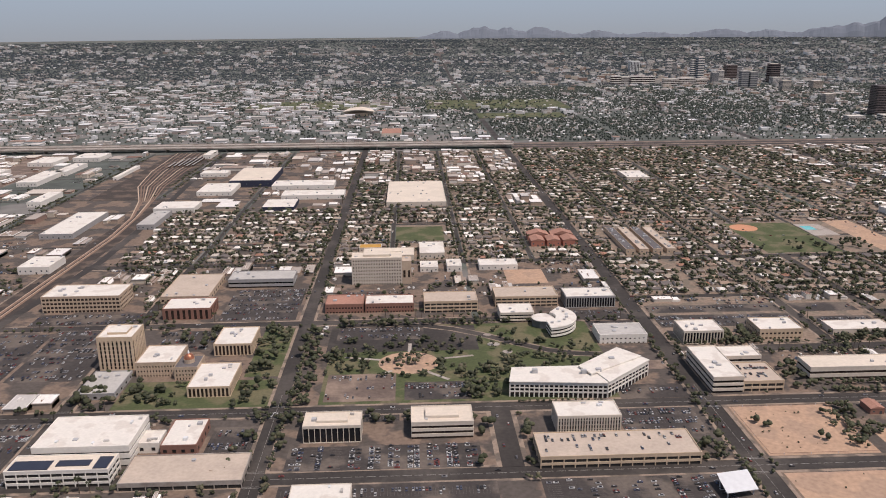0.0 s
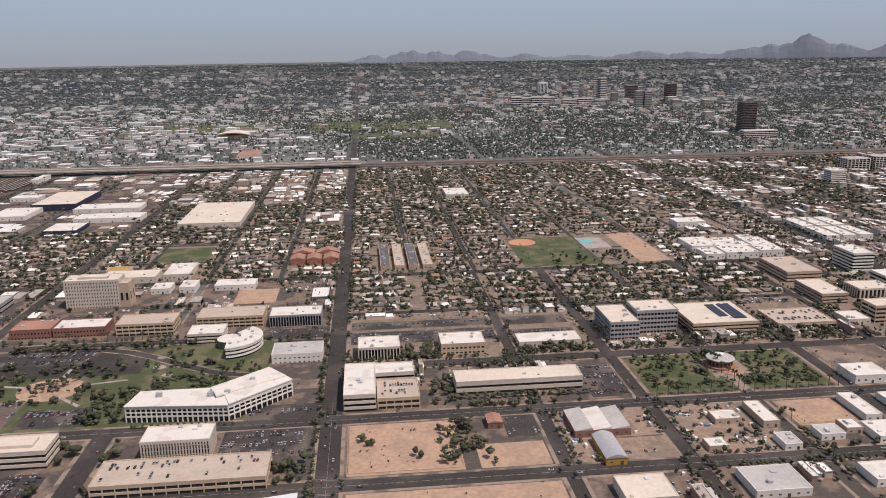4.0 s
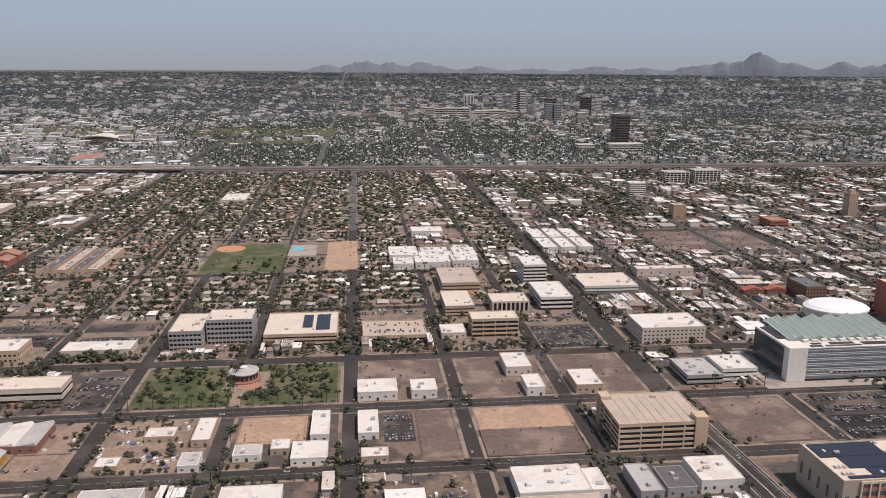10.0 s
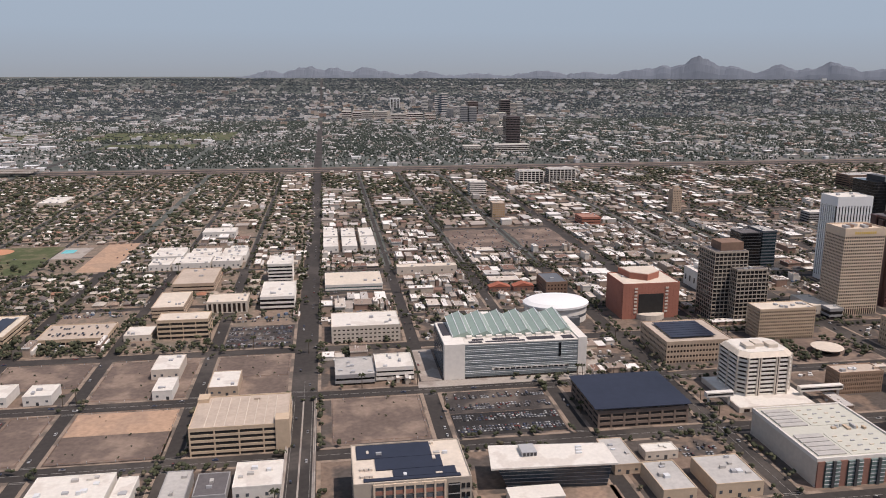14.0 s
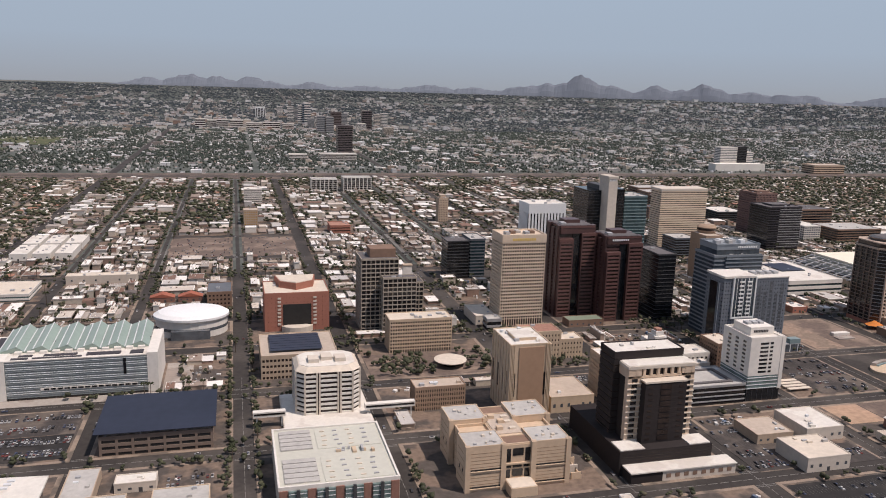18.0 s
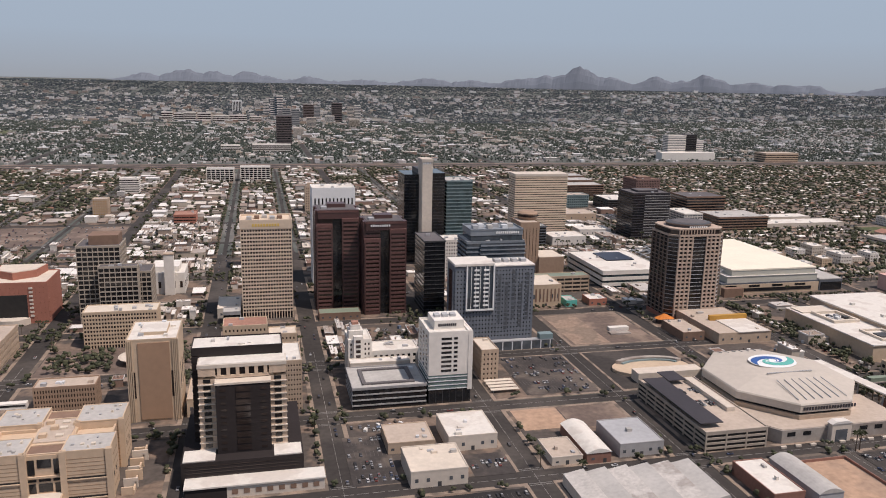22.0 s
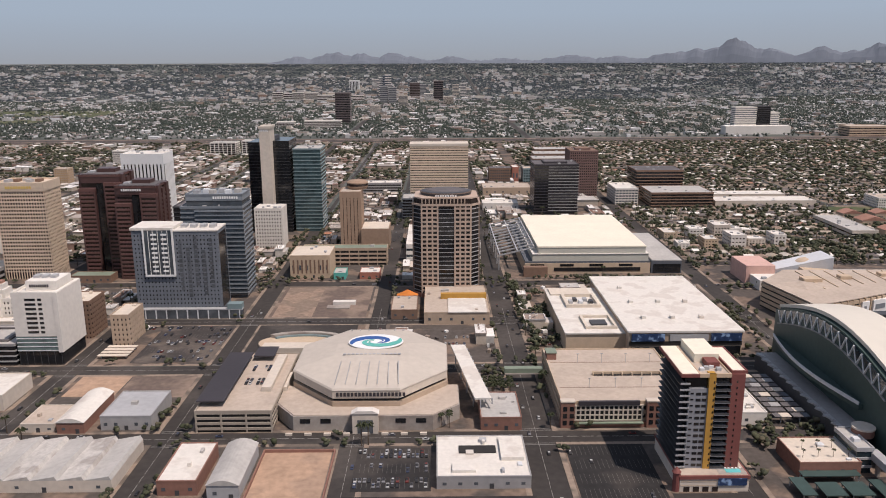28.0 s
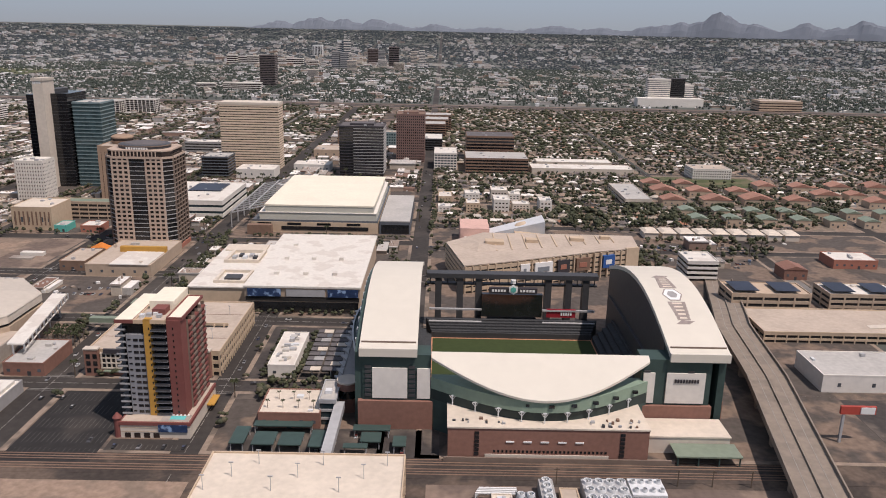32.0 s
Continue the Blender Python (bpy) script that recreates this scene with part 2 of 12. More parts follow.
# Leaf colours paled and cooled for haze beyond the motorway.
LEAF_FAR = ramp_mat("hazed_distant_leaves", [(0, (0.045, 0.058, 0.048)), (0.3, (0.06, 0.074, 0.058)), (0.55, (0.051, 0.064, 0.053)), (0.8, (0.08, 0.09, 0.072))], 0.95, 0.25, 0.3)
PALM = mat("palm_fronds", (0.06, 0.07, 0.035), 0.9, 0.25, 1.0)
ROOFS = ramp_mat("house_roofs", [(0, (0.46, 0.41, 0.35)), (0.2, (0.2, 0.165, 0.14)), (0.36, (0.28, 0.205, 0.155)), (0.5, (0.7, 0.66, 0.6)), (0.66, (0.14, 0.12, 0.11)), (0.82, (0.34, 0.28, 0.22)), (0.95, (0.3, 0.16, 0.11))], 0.85, 0.16, 1.0)
FLATS = ramp_mat("flat_roofs", [(0, (0.74, 0.71, 0.66)), (0.26, (0.55, 0.48, 0.41)), (0.38, (0.36, 0.31, 0.27)), (0.56, (0.66, 0.63, 0.59)), (0.68, (0.27, 0.21, 0.17)), (0.82, (0.46, 0.43, 0.4)), (0.92, (0.2, 0.12, 0.09))], 0.8, 0.12, 0.8)
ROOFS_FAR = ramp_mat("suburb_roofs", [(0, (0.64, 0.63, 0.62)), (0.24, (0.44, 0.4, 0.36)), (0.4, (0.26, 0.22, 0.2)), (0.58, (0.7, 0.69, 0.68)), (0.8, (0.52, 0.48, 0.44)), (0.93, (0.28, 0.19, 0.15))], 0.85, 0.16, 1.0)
# Paler than the near wall mix: sunlight on far walls is in the colour.
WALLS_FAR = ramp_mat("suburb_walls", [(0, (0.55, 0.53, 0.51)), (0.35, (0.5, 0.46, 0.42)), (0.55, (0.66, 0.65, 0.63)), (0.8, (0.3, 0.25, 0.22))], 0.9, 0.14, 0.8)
WALLS = ramp_mat("mixed_walls", [(0, (0.5, 0.43, 0.35)), (0.3, (0.36, 0.28, 0.22)), (0.55, (0.6, 0.56, 0.5)), (0.75, (0.27, 0.18, 0.14)), (0.88, (0.42, 0.4, 0.37))], 0.9, 0.14, 0.8)
PAINT = ramp_mat("car_paint", [(0, (0.42, 0.42, 0.41)), (0.22, (0.03, 0.03, 0.032)), (0.5, (0.22, 0.22, 0.225)), (0.7, (0.1, 0.1, 0.11)), (0.82, (0.16, 0.04, 0.035)), (0.9, (0.05, 0.065, 0.11))], 0.6, 0.05, 0.8, by_object=True)
PAINTS = ramp_mat("parked_car_paint", [(0, (0.42, 0.42, 0.41)), (0.2, (0.03, 0.03, 0.032)), (0.5, (0.22, 0.22, 0.225)), (0.7, (0.1, 0.1, 0.11)), (0.82, (0.16, 0.04, 0.035)), (0.9, (0.05, 0.065, 0.11))], 0.6, 0.05, 0.8)
CAR_GLASS = glass_mat("dusty_car_glass", (0.022, 0.022, 0.024), 0.5, 0.3)
LINE = mat("road_paint", (0.3, 0.285, 0.26), 0.8, 0.2, 1.0)
ORANGE = mat("orange_canvas", (0.62, 0.2, 0.04), 0.8, 0.12, 1.0)
POOL = mat("pool_water", (0.12, 0.5, 0.5), 0.1, 0.08, 0.8, spec=0.5)
SIGN_BLUE = mat("sign_blue", (0.03, 0.1, 0.3), 0.5, 0.1, 1.0)
SIGN_NAVY = mat("sign_navy", (0.025, 0.05, 0.12), 0.5, 0.3, 0.8, other=(0.2, 0.3, 0.45), share=0.35, coarse=0.4)
SIGN_TEAL = mat("sign_teal", (0.1, 0.42, 0.36), 0.5, 0.1, 1.0)
SIGN_WHITE = mat("sign_white", (0.75, 0.75, 0.73), 0.6, 0.05, 1.0)
SIGN_DARK = mat("sign_dark", (0.05, 0.045, 0.05), 0.6, 0.1, 1.0)
GOLD = mat("gold_letters", (0.65, 0.45, 0.12), 0.5, 0.1, 1.0)
COPPER = mat("copper_dome", (0.42, 0.17, 0.1), 0.35, 0.12, 0.8, metal=0.6)
CLAY = mat("infield_clay", (0.5, 0.24, 0.14), 0.98, 0.1, 0.6)
# Grass green dimmed for the shade inside the stadium.
TURF = mat("stadium_turf", (0.04, 0.058, 0.02), 0.95, 0.15, 0.6)

# ---- building blocks ----
UNITS = {}


def box_geo(x0, y0, z0, x1, y1, z1):
    v = [(x, y, z) for z in (z0, z1) for y in (y0, y1) for x in (x0, x1)]
    return v, [(0, 2, 3, 1), (4, 5, 7, 6), (0, 1, 5, 4), (2, 6, 7, 3), (0, 4, 6, 2), (1, 3, 7, 5)]


def merge(*geos):
    v, f = [], []
    for a, b in geos:
        k = len(v)
        v += a
        f += [tuple(i + k for i in q) for q in b]
    return v, f


def prism(points, z0, z1):
    """An upright solid over an outline, counter-clockwise."""
    n = len(points)
    v = [(x, y, z0) for x, y in points] + [(x, y, z1) for x, y in points]
    return v, [tuple(range(n - 1, -1, -1)), tuple(range(n, 2 * n))] + [(i, (i + 1) % n, n + (i + 1) % n, n + i) for i in range(n)]


def loft(rings, close=True):
    """Skin over rings of equal length, capped at both ends."""
    n = len(rings[0])
    v = [p for r in rings for p in r]
    f = [(k * n + i, k * n + (i + 1) % n, (k + 1) * n + (i + 1) % n, (k + 1) * n + i) for k in range(len(rings) - 1) for i in range(n)]
    if close:
        f += [tuple(range(n - 1, -1, -1)), tuple((len(rings) - 1) * n + i for i in range(n))]
    return v, f


def ring(cx, cy, rx, ry, n, z, turn=0.0):
    return [(cx + rx * math.cos(2 * math.pi * i / n + turn), cy + ry * math.sin(2 * math.pi * i / n + turn), z) for i in range(n)]


def mesh_of(name, geo, material):
    me = bpy.data.meshes.new(name)
    me.from_pydata(geo[0], [], geo[1])
    me.materials.append(material)
    return me


def thing(name, x, y, z, label, category, group="", kind=""):
    if label and len(label.split()) < 4:
        label += " with plain walls"
    e = new(name)
    e.location = (x, y, z)
    e.empty_display_size = 1
    return tagged(e, label, category, group, kind)


def part(name, geo, material, parent, label=""):
    """One mesh part in world places under a thing or a part."""
    ox, oy, oz = parent.matrix_world.translation if parent.parent else parent.location
    if parent.parent:
        ox, oy, oz = parent.parent.location + parent.location
    v = [(x - ox, y - oy, z - oz) for x, y, z in geo[0]]
    ob = new(name, mesh_of(name, (v, geo[1]), material))
    ob.parent = parent
    return tagged(ob, label)


def slab(name, parent, material, x0, y0, z0, x1, y1, z1, label=""):
    """A box part; alike boxes share one mesh."""
    key = (name, round(x1 - x0, 3), round(y1 - y0, 3), round(z1 - z0, 3), material.name)
    if key not in UNITS:
        a, b, c = (x1 - x0) / 2, (y1 - y0) / 2, (z1 - z0) / 2
        UNITS[key] = mesh_of(name, box_geo(-a, -b, -c, a, b, c), material)
    ob = new(name, UNITS[key])
    ob.parent = parent
    o = parent.location if not parent.parent else parent.parent.location + parent.location
    ob.location = ((x0 + x1) / 2 - o[0], (y0 + y1) / 2 - o[1], (z0 + z1) / 2 - o[2])
    return tagged(ob, label)


def solo(name, geo, material, label, category, group="", kind=""):
    """A thing that is one mesh, in world places."""
    return tagged(new(name, mesh_of(name, geo, material)), label, category, group, kind)


def ring_wall(x0, y0, x1, y1, z0, z1, t):
    return merge(box_geo(x0, y0, z0, x1, y0 + t, z1), box_geo(x0, y1 - t, z0, x1, y1, z1), box_geo(x0, y0 + t, z0, x0 + t, y1 - t, z1), box_geo(x1 - t, y0 + t, z0, x1, y1 - t, z1))


TAKEN = []


def take(x0, y0, x1, y1, m=0.5):
    TAKEN.append((x0 - m, y0 - m, x1 + m, y1 + m))


def free(x0, y0, x1, y1):
    return not any(x0 < d and x1 > a and y0 < e and y1 > b for a, b, d, e in TAKEN)


def roof_top(e, x0, y0, x1, y1, z, roof, wall, units=4, lip=0.5, seed=0):
    """Roof deck, parapet and plant boxes."""
    rnd = random.Random(int(x0 * 7 + y0 * 13) + seed)
    deck = slab("roof_deck", e, roof, x0 + 0.2, y0 + 0.2, z, x1 - 0.2, y1 - 0.2, z + 0.12)
    part("parapet", ring_wall(x0 - 0.04, y0 - 0.04, x1 + 0.04, y1 + 0.04, z - 0.1, z + lip, 0.3), wall, e)
    w, d = x1 - x0, y1 - y0
    far = []
    for _ in range(units):
        a, b, c = rnd.uniform(0.7, 2.2), rnd.uniform(0.7, 2.0), rnd.uniform(0.4, 1.1)
        if w < a + 2.4 or d < b + 2.4:
            continue
        px, py = rnd.uniform(x0 + 1, x1 - 1 - a), rnd.uniform(y0 + 1, y1 - 1 - b)
        if y0 < 300:
            slab("roof_unit", deck, rnd.choice((STEEL, GREY_ROOF, PALE_METAL, roof)), px, py, z + 0.1, px + a, py + b, z + 0.1 + c)
        else:
            far.append(box_geo(px, py, z + 0.1, px + a, py + b, z + 0.1 + c))
    if far:
        part("roof_unit", merge(*far), STEEL, deck)["kind"] = "stuff"


def office(name, label, x0, y0, x1, y1, h, floors, wall, glass, style="ribbon", roof=None, frac=0.5, sp=1.6, pw=0.35, units=5, z0=0.0, foot=0.0, lip=0.5, category="building", group="", penthouse=0.0, parent=None):
    """A building of storeys. ribbon: bands of glazing between spandrels; grid: with piers too; fins: tall piers between
    a base and a top band; garage: deck bands round a core as dark as the shade inside; blank: plain walls with a few
    openings.
    """
    e = parent or thing(name, (x0 + x1) / 2, (y0 + y1) / 2, 0, label, category, group)
    if parent is None:
        take(x0, y0, x1, y1)
    roof = roof or WHITE_ROOF
    i = 0.22
    # On garages this core is near-black, for the shade within the decks.
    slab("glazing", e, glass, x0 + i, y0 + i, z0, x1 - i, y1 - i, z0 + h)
    fh = (h - foot) / floors
    if style in ("ribbon", "grid", "garage"):
        if foot:
            slab("base_band", e, wall, x0 + 0.02, y0 + 0.02, z0 + foot - 0.5, x1 - 0.02, y1 - 0.02, z0 + foot)
        for k in range(floors):
            b = z0 + foot + k * fh + (fh * (1 - frac) if style != "garage" else 0.35 * fh)
            slab("spandrel", e, wall, x0, y0, b + (0 if style != "garage" else 0.2 * fh), x1, y1, b + fh * frac + (0 if style != "garage" else 0.15 * fh))
    if style == "fins":
        slab("top_band", e, wall, x0 - 0.05, y0 - 0.05, z0 + h * 0.9, x1 + 0.05, y1 + 0.05, z0 + h)
        slab("base_band", e, wall, x0, y0, z0, x1, y1, z0 + h * 0.05)
        if floors > 3:
            for k in range(1, floors):
                slab("floor_edge", e, wall, x0 + 0.12, y0 + 0.12, z0 + k * h / floors - 0.1, x1 - 0.12, y1 - 0.12, z0 + k * h / floors + 0.1)
    if style in ("grid", "fins", "garage"):
        p = pw / 2
        top, bot = z0 + h, z0
        nx, ny = max(1, round((x1 - x0) / sp)), max(1, round((y1 - y0) / sp))
        o = 0.06
        near, sides = y0 < 345 or (y0 < 400 and h > 15), []
        front = [(x0 + p + (x1 - x0 - pw) * k / nx - p, y0 - o, bot, x0 + p + (x1 - x0 - pw) * k / nx + p, y0 + 0.3, top) for k in range(nx + 1)]
        for k in range(1, ny + 1):
            cy = y0 + p + (y1 - y0 - pw) * k / ny
            sides.append(box_geo(x0 - o, cy - p, bot, x0 + 0.3, cy + p, top))
            sides.append(box_geo(x1 - 0.3, cy - p, bot, x1 + o, cy + p, top))
        for k in range(nx - 1):
            cx = x1 - p - (x1 - x0 - pw) * (k + 1) / nx
            sides.append(box_geo(cx - p, y1 - 0.3, bot, cx + p, y1 + o, top))
        if near:
            for q in front:
                slab("pier", e, wall, *q)
        else:
            sides += [box_geo(*q) for q in front]
        part("side_pier", merge(*sides), wall, e)["kind"] = "stuff"
    if style == "blank":
        block = slab("wall_block", e, wall, x0, y0, z0, x1, y1, z0 + h)
        n = max(2, int((x1 - x0) / 3.2))
        g = []
        for k in range(n):
            cx = x0 + (k + 0.5) * (x1 - x0) / n
            if y0 < 300:
                slab("window", block, glass, cx - 0.7, y0 - 0.05, z0 + h * 0.3, cx + 0.7, y0 + 0.2, z0 + h * 0.62)
            else:
                g.append(box_geo(cx - 0.7, y0 - 0.05, z0 + h * 0.3, cx + 0.7, y0 + 0.2, z0 + h * 0.62))
        n = max(1, int((y1 - y0) / 5))
        for k in range(n):
            cy = y0 + (k + 0.5) * (y1 - y0) / n
            g.append(box_geo(x0 - 0.05, cy - 0.7, z0 + h * 0.3, x0 + 0.2, cy + 0.7, z0 + h * 0.62))
            g.append(box_geo(x1 - 0.2, cy - 0.7, z0 + h * 0.3, x1 + 0.05, cy + 0.7, z0 + h * 0.62))
        part("side_window", merge(*g), glass, block)["kind"] = "stuff"
    roof_top(e, x0, y0, x1, y1, z0 + h, roof, wall, units, lip)
    if penthouse:
        w, d = (x1 - x0) * 0.27, (y1 - y0) * 0.25
        cx, cy = (x0 + x1) / 2, (y0 + y1) / 2
        slab("penthouse", e, wall, cx - w, cy - d, z0 + h, cx + w, cy + d, z0 + h + penthouse)
        slab("penthouse_roof", e, roof, cx - w + 0.15, cy - d + 0.15, z0 + h + penthouse, cx + w - 0.15, cy + d - 0.15, z0 + h + penthouse + 0.1)
    return e


def low(label, x0, y0, x1, y1, h, wall=None, roof=None, name="low_building", units=2, shape="flat", group="low buildings"):
    """A one- or two-storey shop, store or workshop."""
    wall, roof = wall or CREAM_WALL, roof or WHITE_ROOF
    e = thing(name, (x0 + x1) / 2, (y0 + y1) / 2, 0, label, "building", group)
    take(x0, y0, x1, y1)
    block = slab("wall_block", e, wall, x0, y0, 0, x1, y1, h)
    if shape == "flat":
        roof_top(e, x0, y0, x1, y1, h, roof, wall, units, 0.35)
    elif shape == "vault":
        n = 10
        a = [(x0 - 0.2 + (x1 - x0 + 0.4) * i / n, h + 0.02 + (x1 - x0) * 0.18 * math.sin(math.pi * i / n)) for i in range(n + 1)]
        out = a + [(x1 + 0.2, h), (x0 - 0.2, h)]
        v = [(x, y0 - 0.2, z) for x, z in out] + [(x, y1 + 0.2, z) for x, z in out]
        m = len(out)
        part("vaulted_roof", (v, [tuple(range(m)), tuple(range(2 * m - 1, m - 1, -1))] + [(i, m + i, m + (i + 1) % m, (i + 1) % m) for i in range(m)]), roof, e)
    elif shape == "gable":
        v = [(x0 - 0.2, y0 - 0.2, h), (x1 + 0.2, y0 - 0.2, h), (x1 + 0.2, y1 + 0.2, h), (x0 - 0.2, y1 + 0.2, h), ((x0 + x1) / 2, y0 - 0.2, h + (x1 - x0) * 0.16), ((x0 + x1) / 2, y1 + 0.2, h + (x1 - x0) * 0.16)]
        part("gable_roof", (v, [(0, 1, 4), (2, 3, 5), (0, 4, 5, 3), (1, 2, 5, 4), (3, 2, 1, 0)]), roof, e)
    elif shape == "saw":
        n = max(3, int((x1 - x0) / 6))
        for k in range(n):
            a, b = x0 + (x1 - x0) * k / n, x0 + (x1 - x0) * (k + 1) / n
            v = [(a, y0, h), (b, y0, h), (b, y1, h), (a, y1, h), (b - 0.6, y0, h + 1.1), (b - 0.6, y1, h + 1.1)]
            part("roof_bay", (v, [(0, 1, 4), (2, 3, 5), (0, 4, 5, 3), (1, 2, 5, 4), (3, 2, 1, 0)]), (GREY_ROOF if y0 < 200 else WHITE_ROOF) if k % 2 else (WEATHERED if y0 < 200 else GREY_ROOF), e)
    n = max(1, min(6, int((x1 - x0) / 3)))
    g = []
    for k in range(n):
        cx = x0 + (k + 0.5) * (x1 - x0) / n
        if k == n // 2:
            slab("door", block, DARK_METAL, cx - 0.55, y0 - 0.05, 0, cx + 0.55, y0 + 0.1, min(1.6, h * 0.6))
        elif y0 < 225:
            slab("window", block, GREY_GLASS, cx - 0.5, y0 - 0.05, h * 0.36, cx + 0.5, y0 + 0.1, h * 0.58)
        else:
            g.append(box_geo(cx - 0.5, y0 - 0.05, h * 0.36, cx + 0.5, y0 + 0.1, h * 0.58))
    if g:
        part("window_strip", merge(*g), GREY_GLASS, block)["kind"] = "stuff"
    return e

# ---- ground, mountains ----
CX = 600.0


def smooth(a, b, t):
    t = min(1, max(0, (t - a) / (b - a)))
    return t * t * (3 - 2 * t)


def lie(x, y):
    """Height of the valley floor: level in town, rising slowly to the foot of the mountains."""
    return 98 * smooth(1900, 5000, math.hypot(x - CX, y))


def ground_sheet():
    radii = [0, 400, 900, 1400, 1900, 2300, 2700, 3100, 3500, 3900, 4300, 4600, 4900]
    n = 72
    v, f = [(CX, 0, 0)], []
    for r in radii[1:]:
        v += [(CX + r * math.sin(2 * math.pi * i / n), r * math.cos(2 * math.pi * i / n), lie(CX + r, 0)) for i in range(n)]
    f += [(0, 1 + (i + 1) % n, 1 + i) for i in range(n)]
    for k in range(len(radii) - 2):
        a, b = 1 + k * n, 1 + (k + 1) * n
        f += [(a + i, a + (i + 1) % n, b + (i + 1) % n, b + i) for i in range(n)]
    return v, f


tagged(new("ground", mesh_of("ground", ground_sheet(), GROUND)), "dry brown valley floor with scattered green, running to the mountains", "ground", kind="structure")


def mountains(name, label, peaks, radius, seed):
    """A rocky range on an arc; peaks are (bearing, crest height, half width) with bearings in degrees."""
    lo, hi = min(p[0] - 2.6 * p[2] for p in peaks), max(p[0] + 2.6 * p[2] for p in peaks)
    nb, nd = int((hi - lo) * 9), 9
    v, f = [], []
    for j in range(nd):
        s = j / (nd - 1)
        prof = math.sin(math.pi * min(1, s * 1.25)) if s < 0.8 else 0.0
        for i in range(nb + 1):
            a = lo + (hi - lo) * i / nb
            h = max([(p[1] - 74) * math.exp(-abs((a - p[0]) / p[2]) ** (p[3] if len(p) > 3 else 1.6)) for p in peaks])
            rough = noise.fractal(Vector((a * 0.9, s * 3.0, seed)), 1.0, 2.0, 5)
            fine = noise.fractal(Vector((a * 3.1, s * 7.0, seed + 5)), 1.0, 2.0, 4)
            h = h * prof * (1 + 0.22 * rough) + 4 * fine * prof
            r = radius - 90 + 260 * s
            v.append((CX + r * math.sin(radians(a)), r * math.cos(radians(a)), 74 + h))
    for j in range(nd - 1):
        for i in range(nb):
            a = j * (nb + 1) + i
            f.append((a, a + 1, a + nb + 2, a + nb + 1))
    ob = tagged(new(name, mesh_of(name, (v, f), HAZED_ROCK)), label, "mountain", kind="structure")
    return ob


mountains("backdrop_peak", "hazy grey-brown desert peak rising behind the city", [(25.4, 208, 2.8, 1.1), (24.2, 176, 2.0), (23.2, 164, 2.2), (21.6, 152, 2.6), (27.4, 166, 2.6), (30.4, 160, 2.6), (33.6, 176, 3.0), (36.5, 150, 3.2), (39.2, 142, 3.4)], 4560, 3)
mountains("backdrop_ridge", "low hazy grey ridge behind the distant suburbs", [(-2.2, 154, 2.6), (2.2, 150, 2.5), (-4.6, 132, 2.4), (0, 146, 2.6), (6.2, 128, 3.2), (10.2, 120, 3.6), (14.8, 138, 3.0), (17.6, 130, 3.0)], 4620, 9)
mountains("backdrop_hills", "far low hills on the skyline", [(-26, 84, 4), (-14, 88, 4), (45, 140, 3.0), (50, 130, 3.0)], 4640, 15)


def haze_arc():
    """Far sky low over the horizon: grey dust haze that turns to pale blue higher up."""
    m = bpy.data.materials.new("dusty_sky")
    m.use_nodes = True
    n, ln = m.node_tree.nodes, m.node_tree.links.new
    n.remove(n["Principled BSDF"])
    geo, sep = n.new("ShaderNodeNewGeometry"), n.new("ShaderNodeSeparateXYZ")
    ln(geo.outputs["Position"], sep.inputs[0])
    rng = n.new("ShaderNodeMapRange")
    rng.inputs[1].default_value, rng.inputs[2].default_value = 90, 900
    ln(sep.outputs[2], rng.inputs[0])
    ramp = n.new("ShaderNodeValToRGB")
    el = ramp.color_ramp.elements
    el[0].position, el[0].color = 0.0, (*HAZE_LOW, 1)
    el[1].position, el[1].color = 1.0, (*HAZE_TOP, 1)
    for p, k in ((0.12, 0.28), (0.35, 0.72)):
        e = el.new(p)
        e.color = (*[a + (b - a) * k for a, b in zip(HAZE_LOW, HAZE_TOP)], 1)
    ln(rng.outputs[0], ramp.inputs[0])
    em = n.new("ShaderNodeEmission")
    ln(ramp.outputs[0], em.inputs[0])
    ln(em.outputs[0], n["Material Output"].inputs[0])
    v, f, k = [], [], 60
    for i in range(k + 1):
        a = radians(-60 + 135 * i / k)
        for z in (60, 900):
            v.append((CX + 4880 * math.sin(a), 4880 * math.cos(a), z))
    f = [(2 * i, 2 * i + 2, 2 * i + 3, 2 * i + 1) for i in range(k)]
    tagged(new("backdrop_haze", mesh_of("backdrop_haze", (v, f), m)), "grey dust haze under a pale blue sky", "sky", kind="structure")


HAZE_LOW, HAZE_TOP = (0.282, 0.334, 0.378), (0.32, 0.445, 0.562)
haze_arc()

# ---- streets: (place across, width, from, to) ----
NS = [(-330, 6, 150, 1030), (-240, 6, 150, 1030), (-147, 6, 150, 1030), (-55, 7, 150, 1500), (133, 9, 150, 4300), (222, 5.5, 150, 521), (270, 6, 150, 1030), (318, 5.5, 150, 521), (367, 6.5, 150, 660), (413, 5.5, 150, 560), (460, 6, 150, 521), (504, 11, 150, 4700),
      (556, 6, 200, 1030), (608, 5.5, 200, 1030), (660, 7, 200, 1030), (708, 8, 200, 1030), (778, 9, 200, 1030), (822, 8, 150, 1030), (879, 8, 150, 4700), (931, 8, 150, 1030), (984, 7, 150, 1030), (1037, 10, 150, 1030), (1087, 7, 150, 640), (1139, 8, 150, 4300), (1300, 6, 330, 1030), (1380, 6, 330, 1030), (1460, 6, 330, 1030), (1560, 7, 330, 1030)]
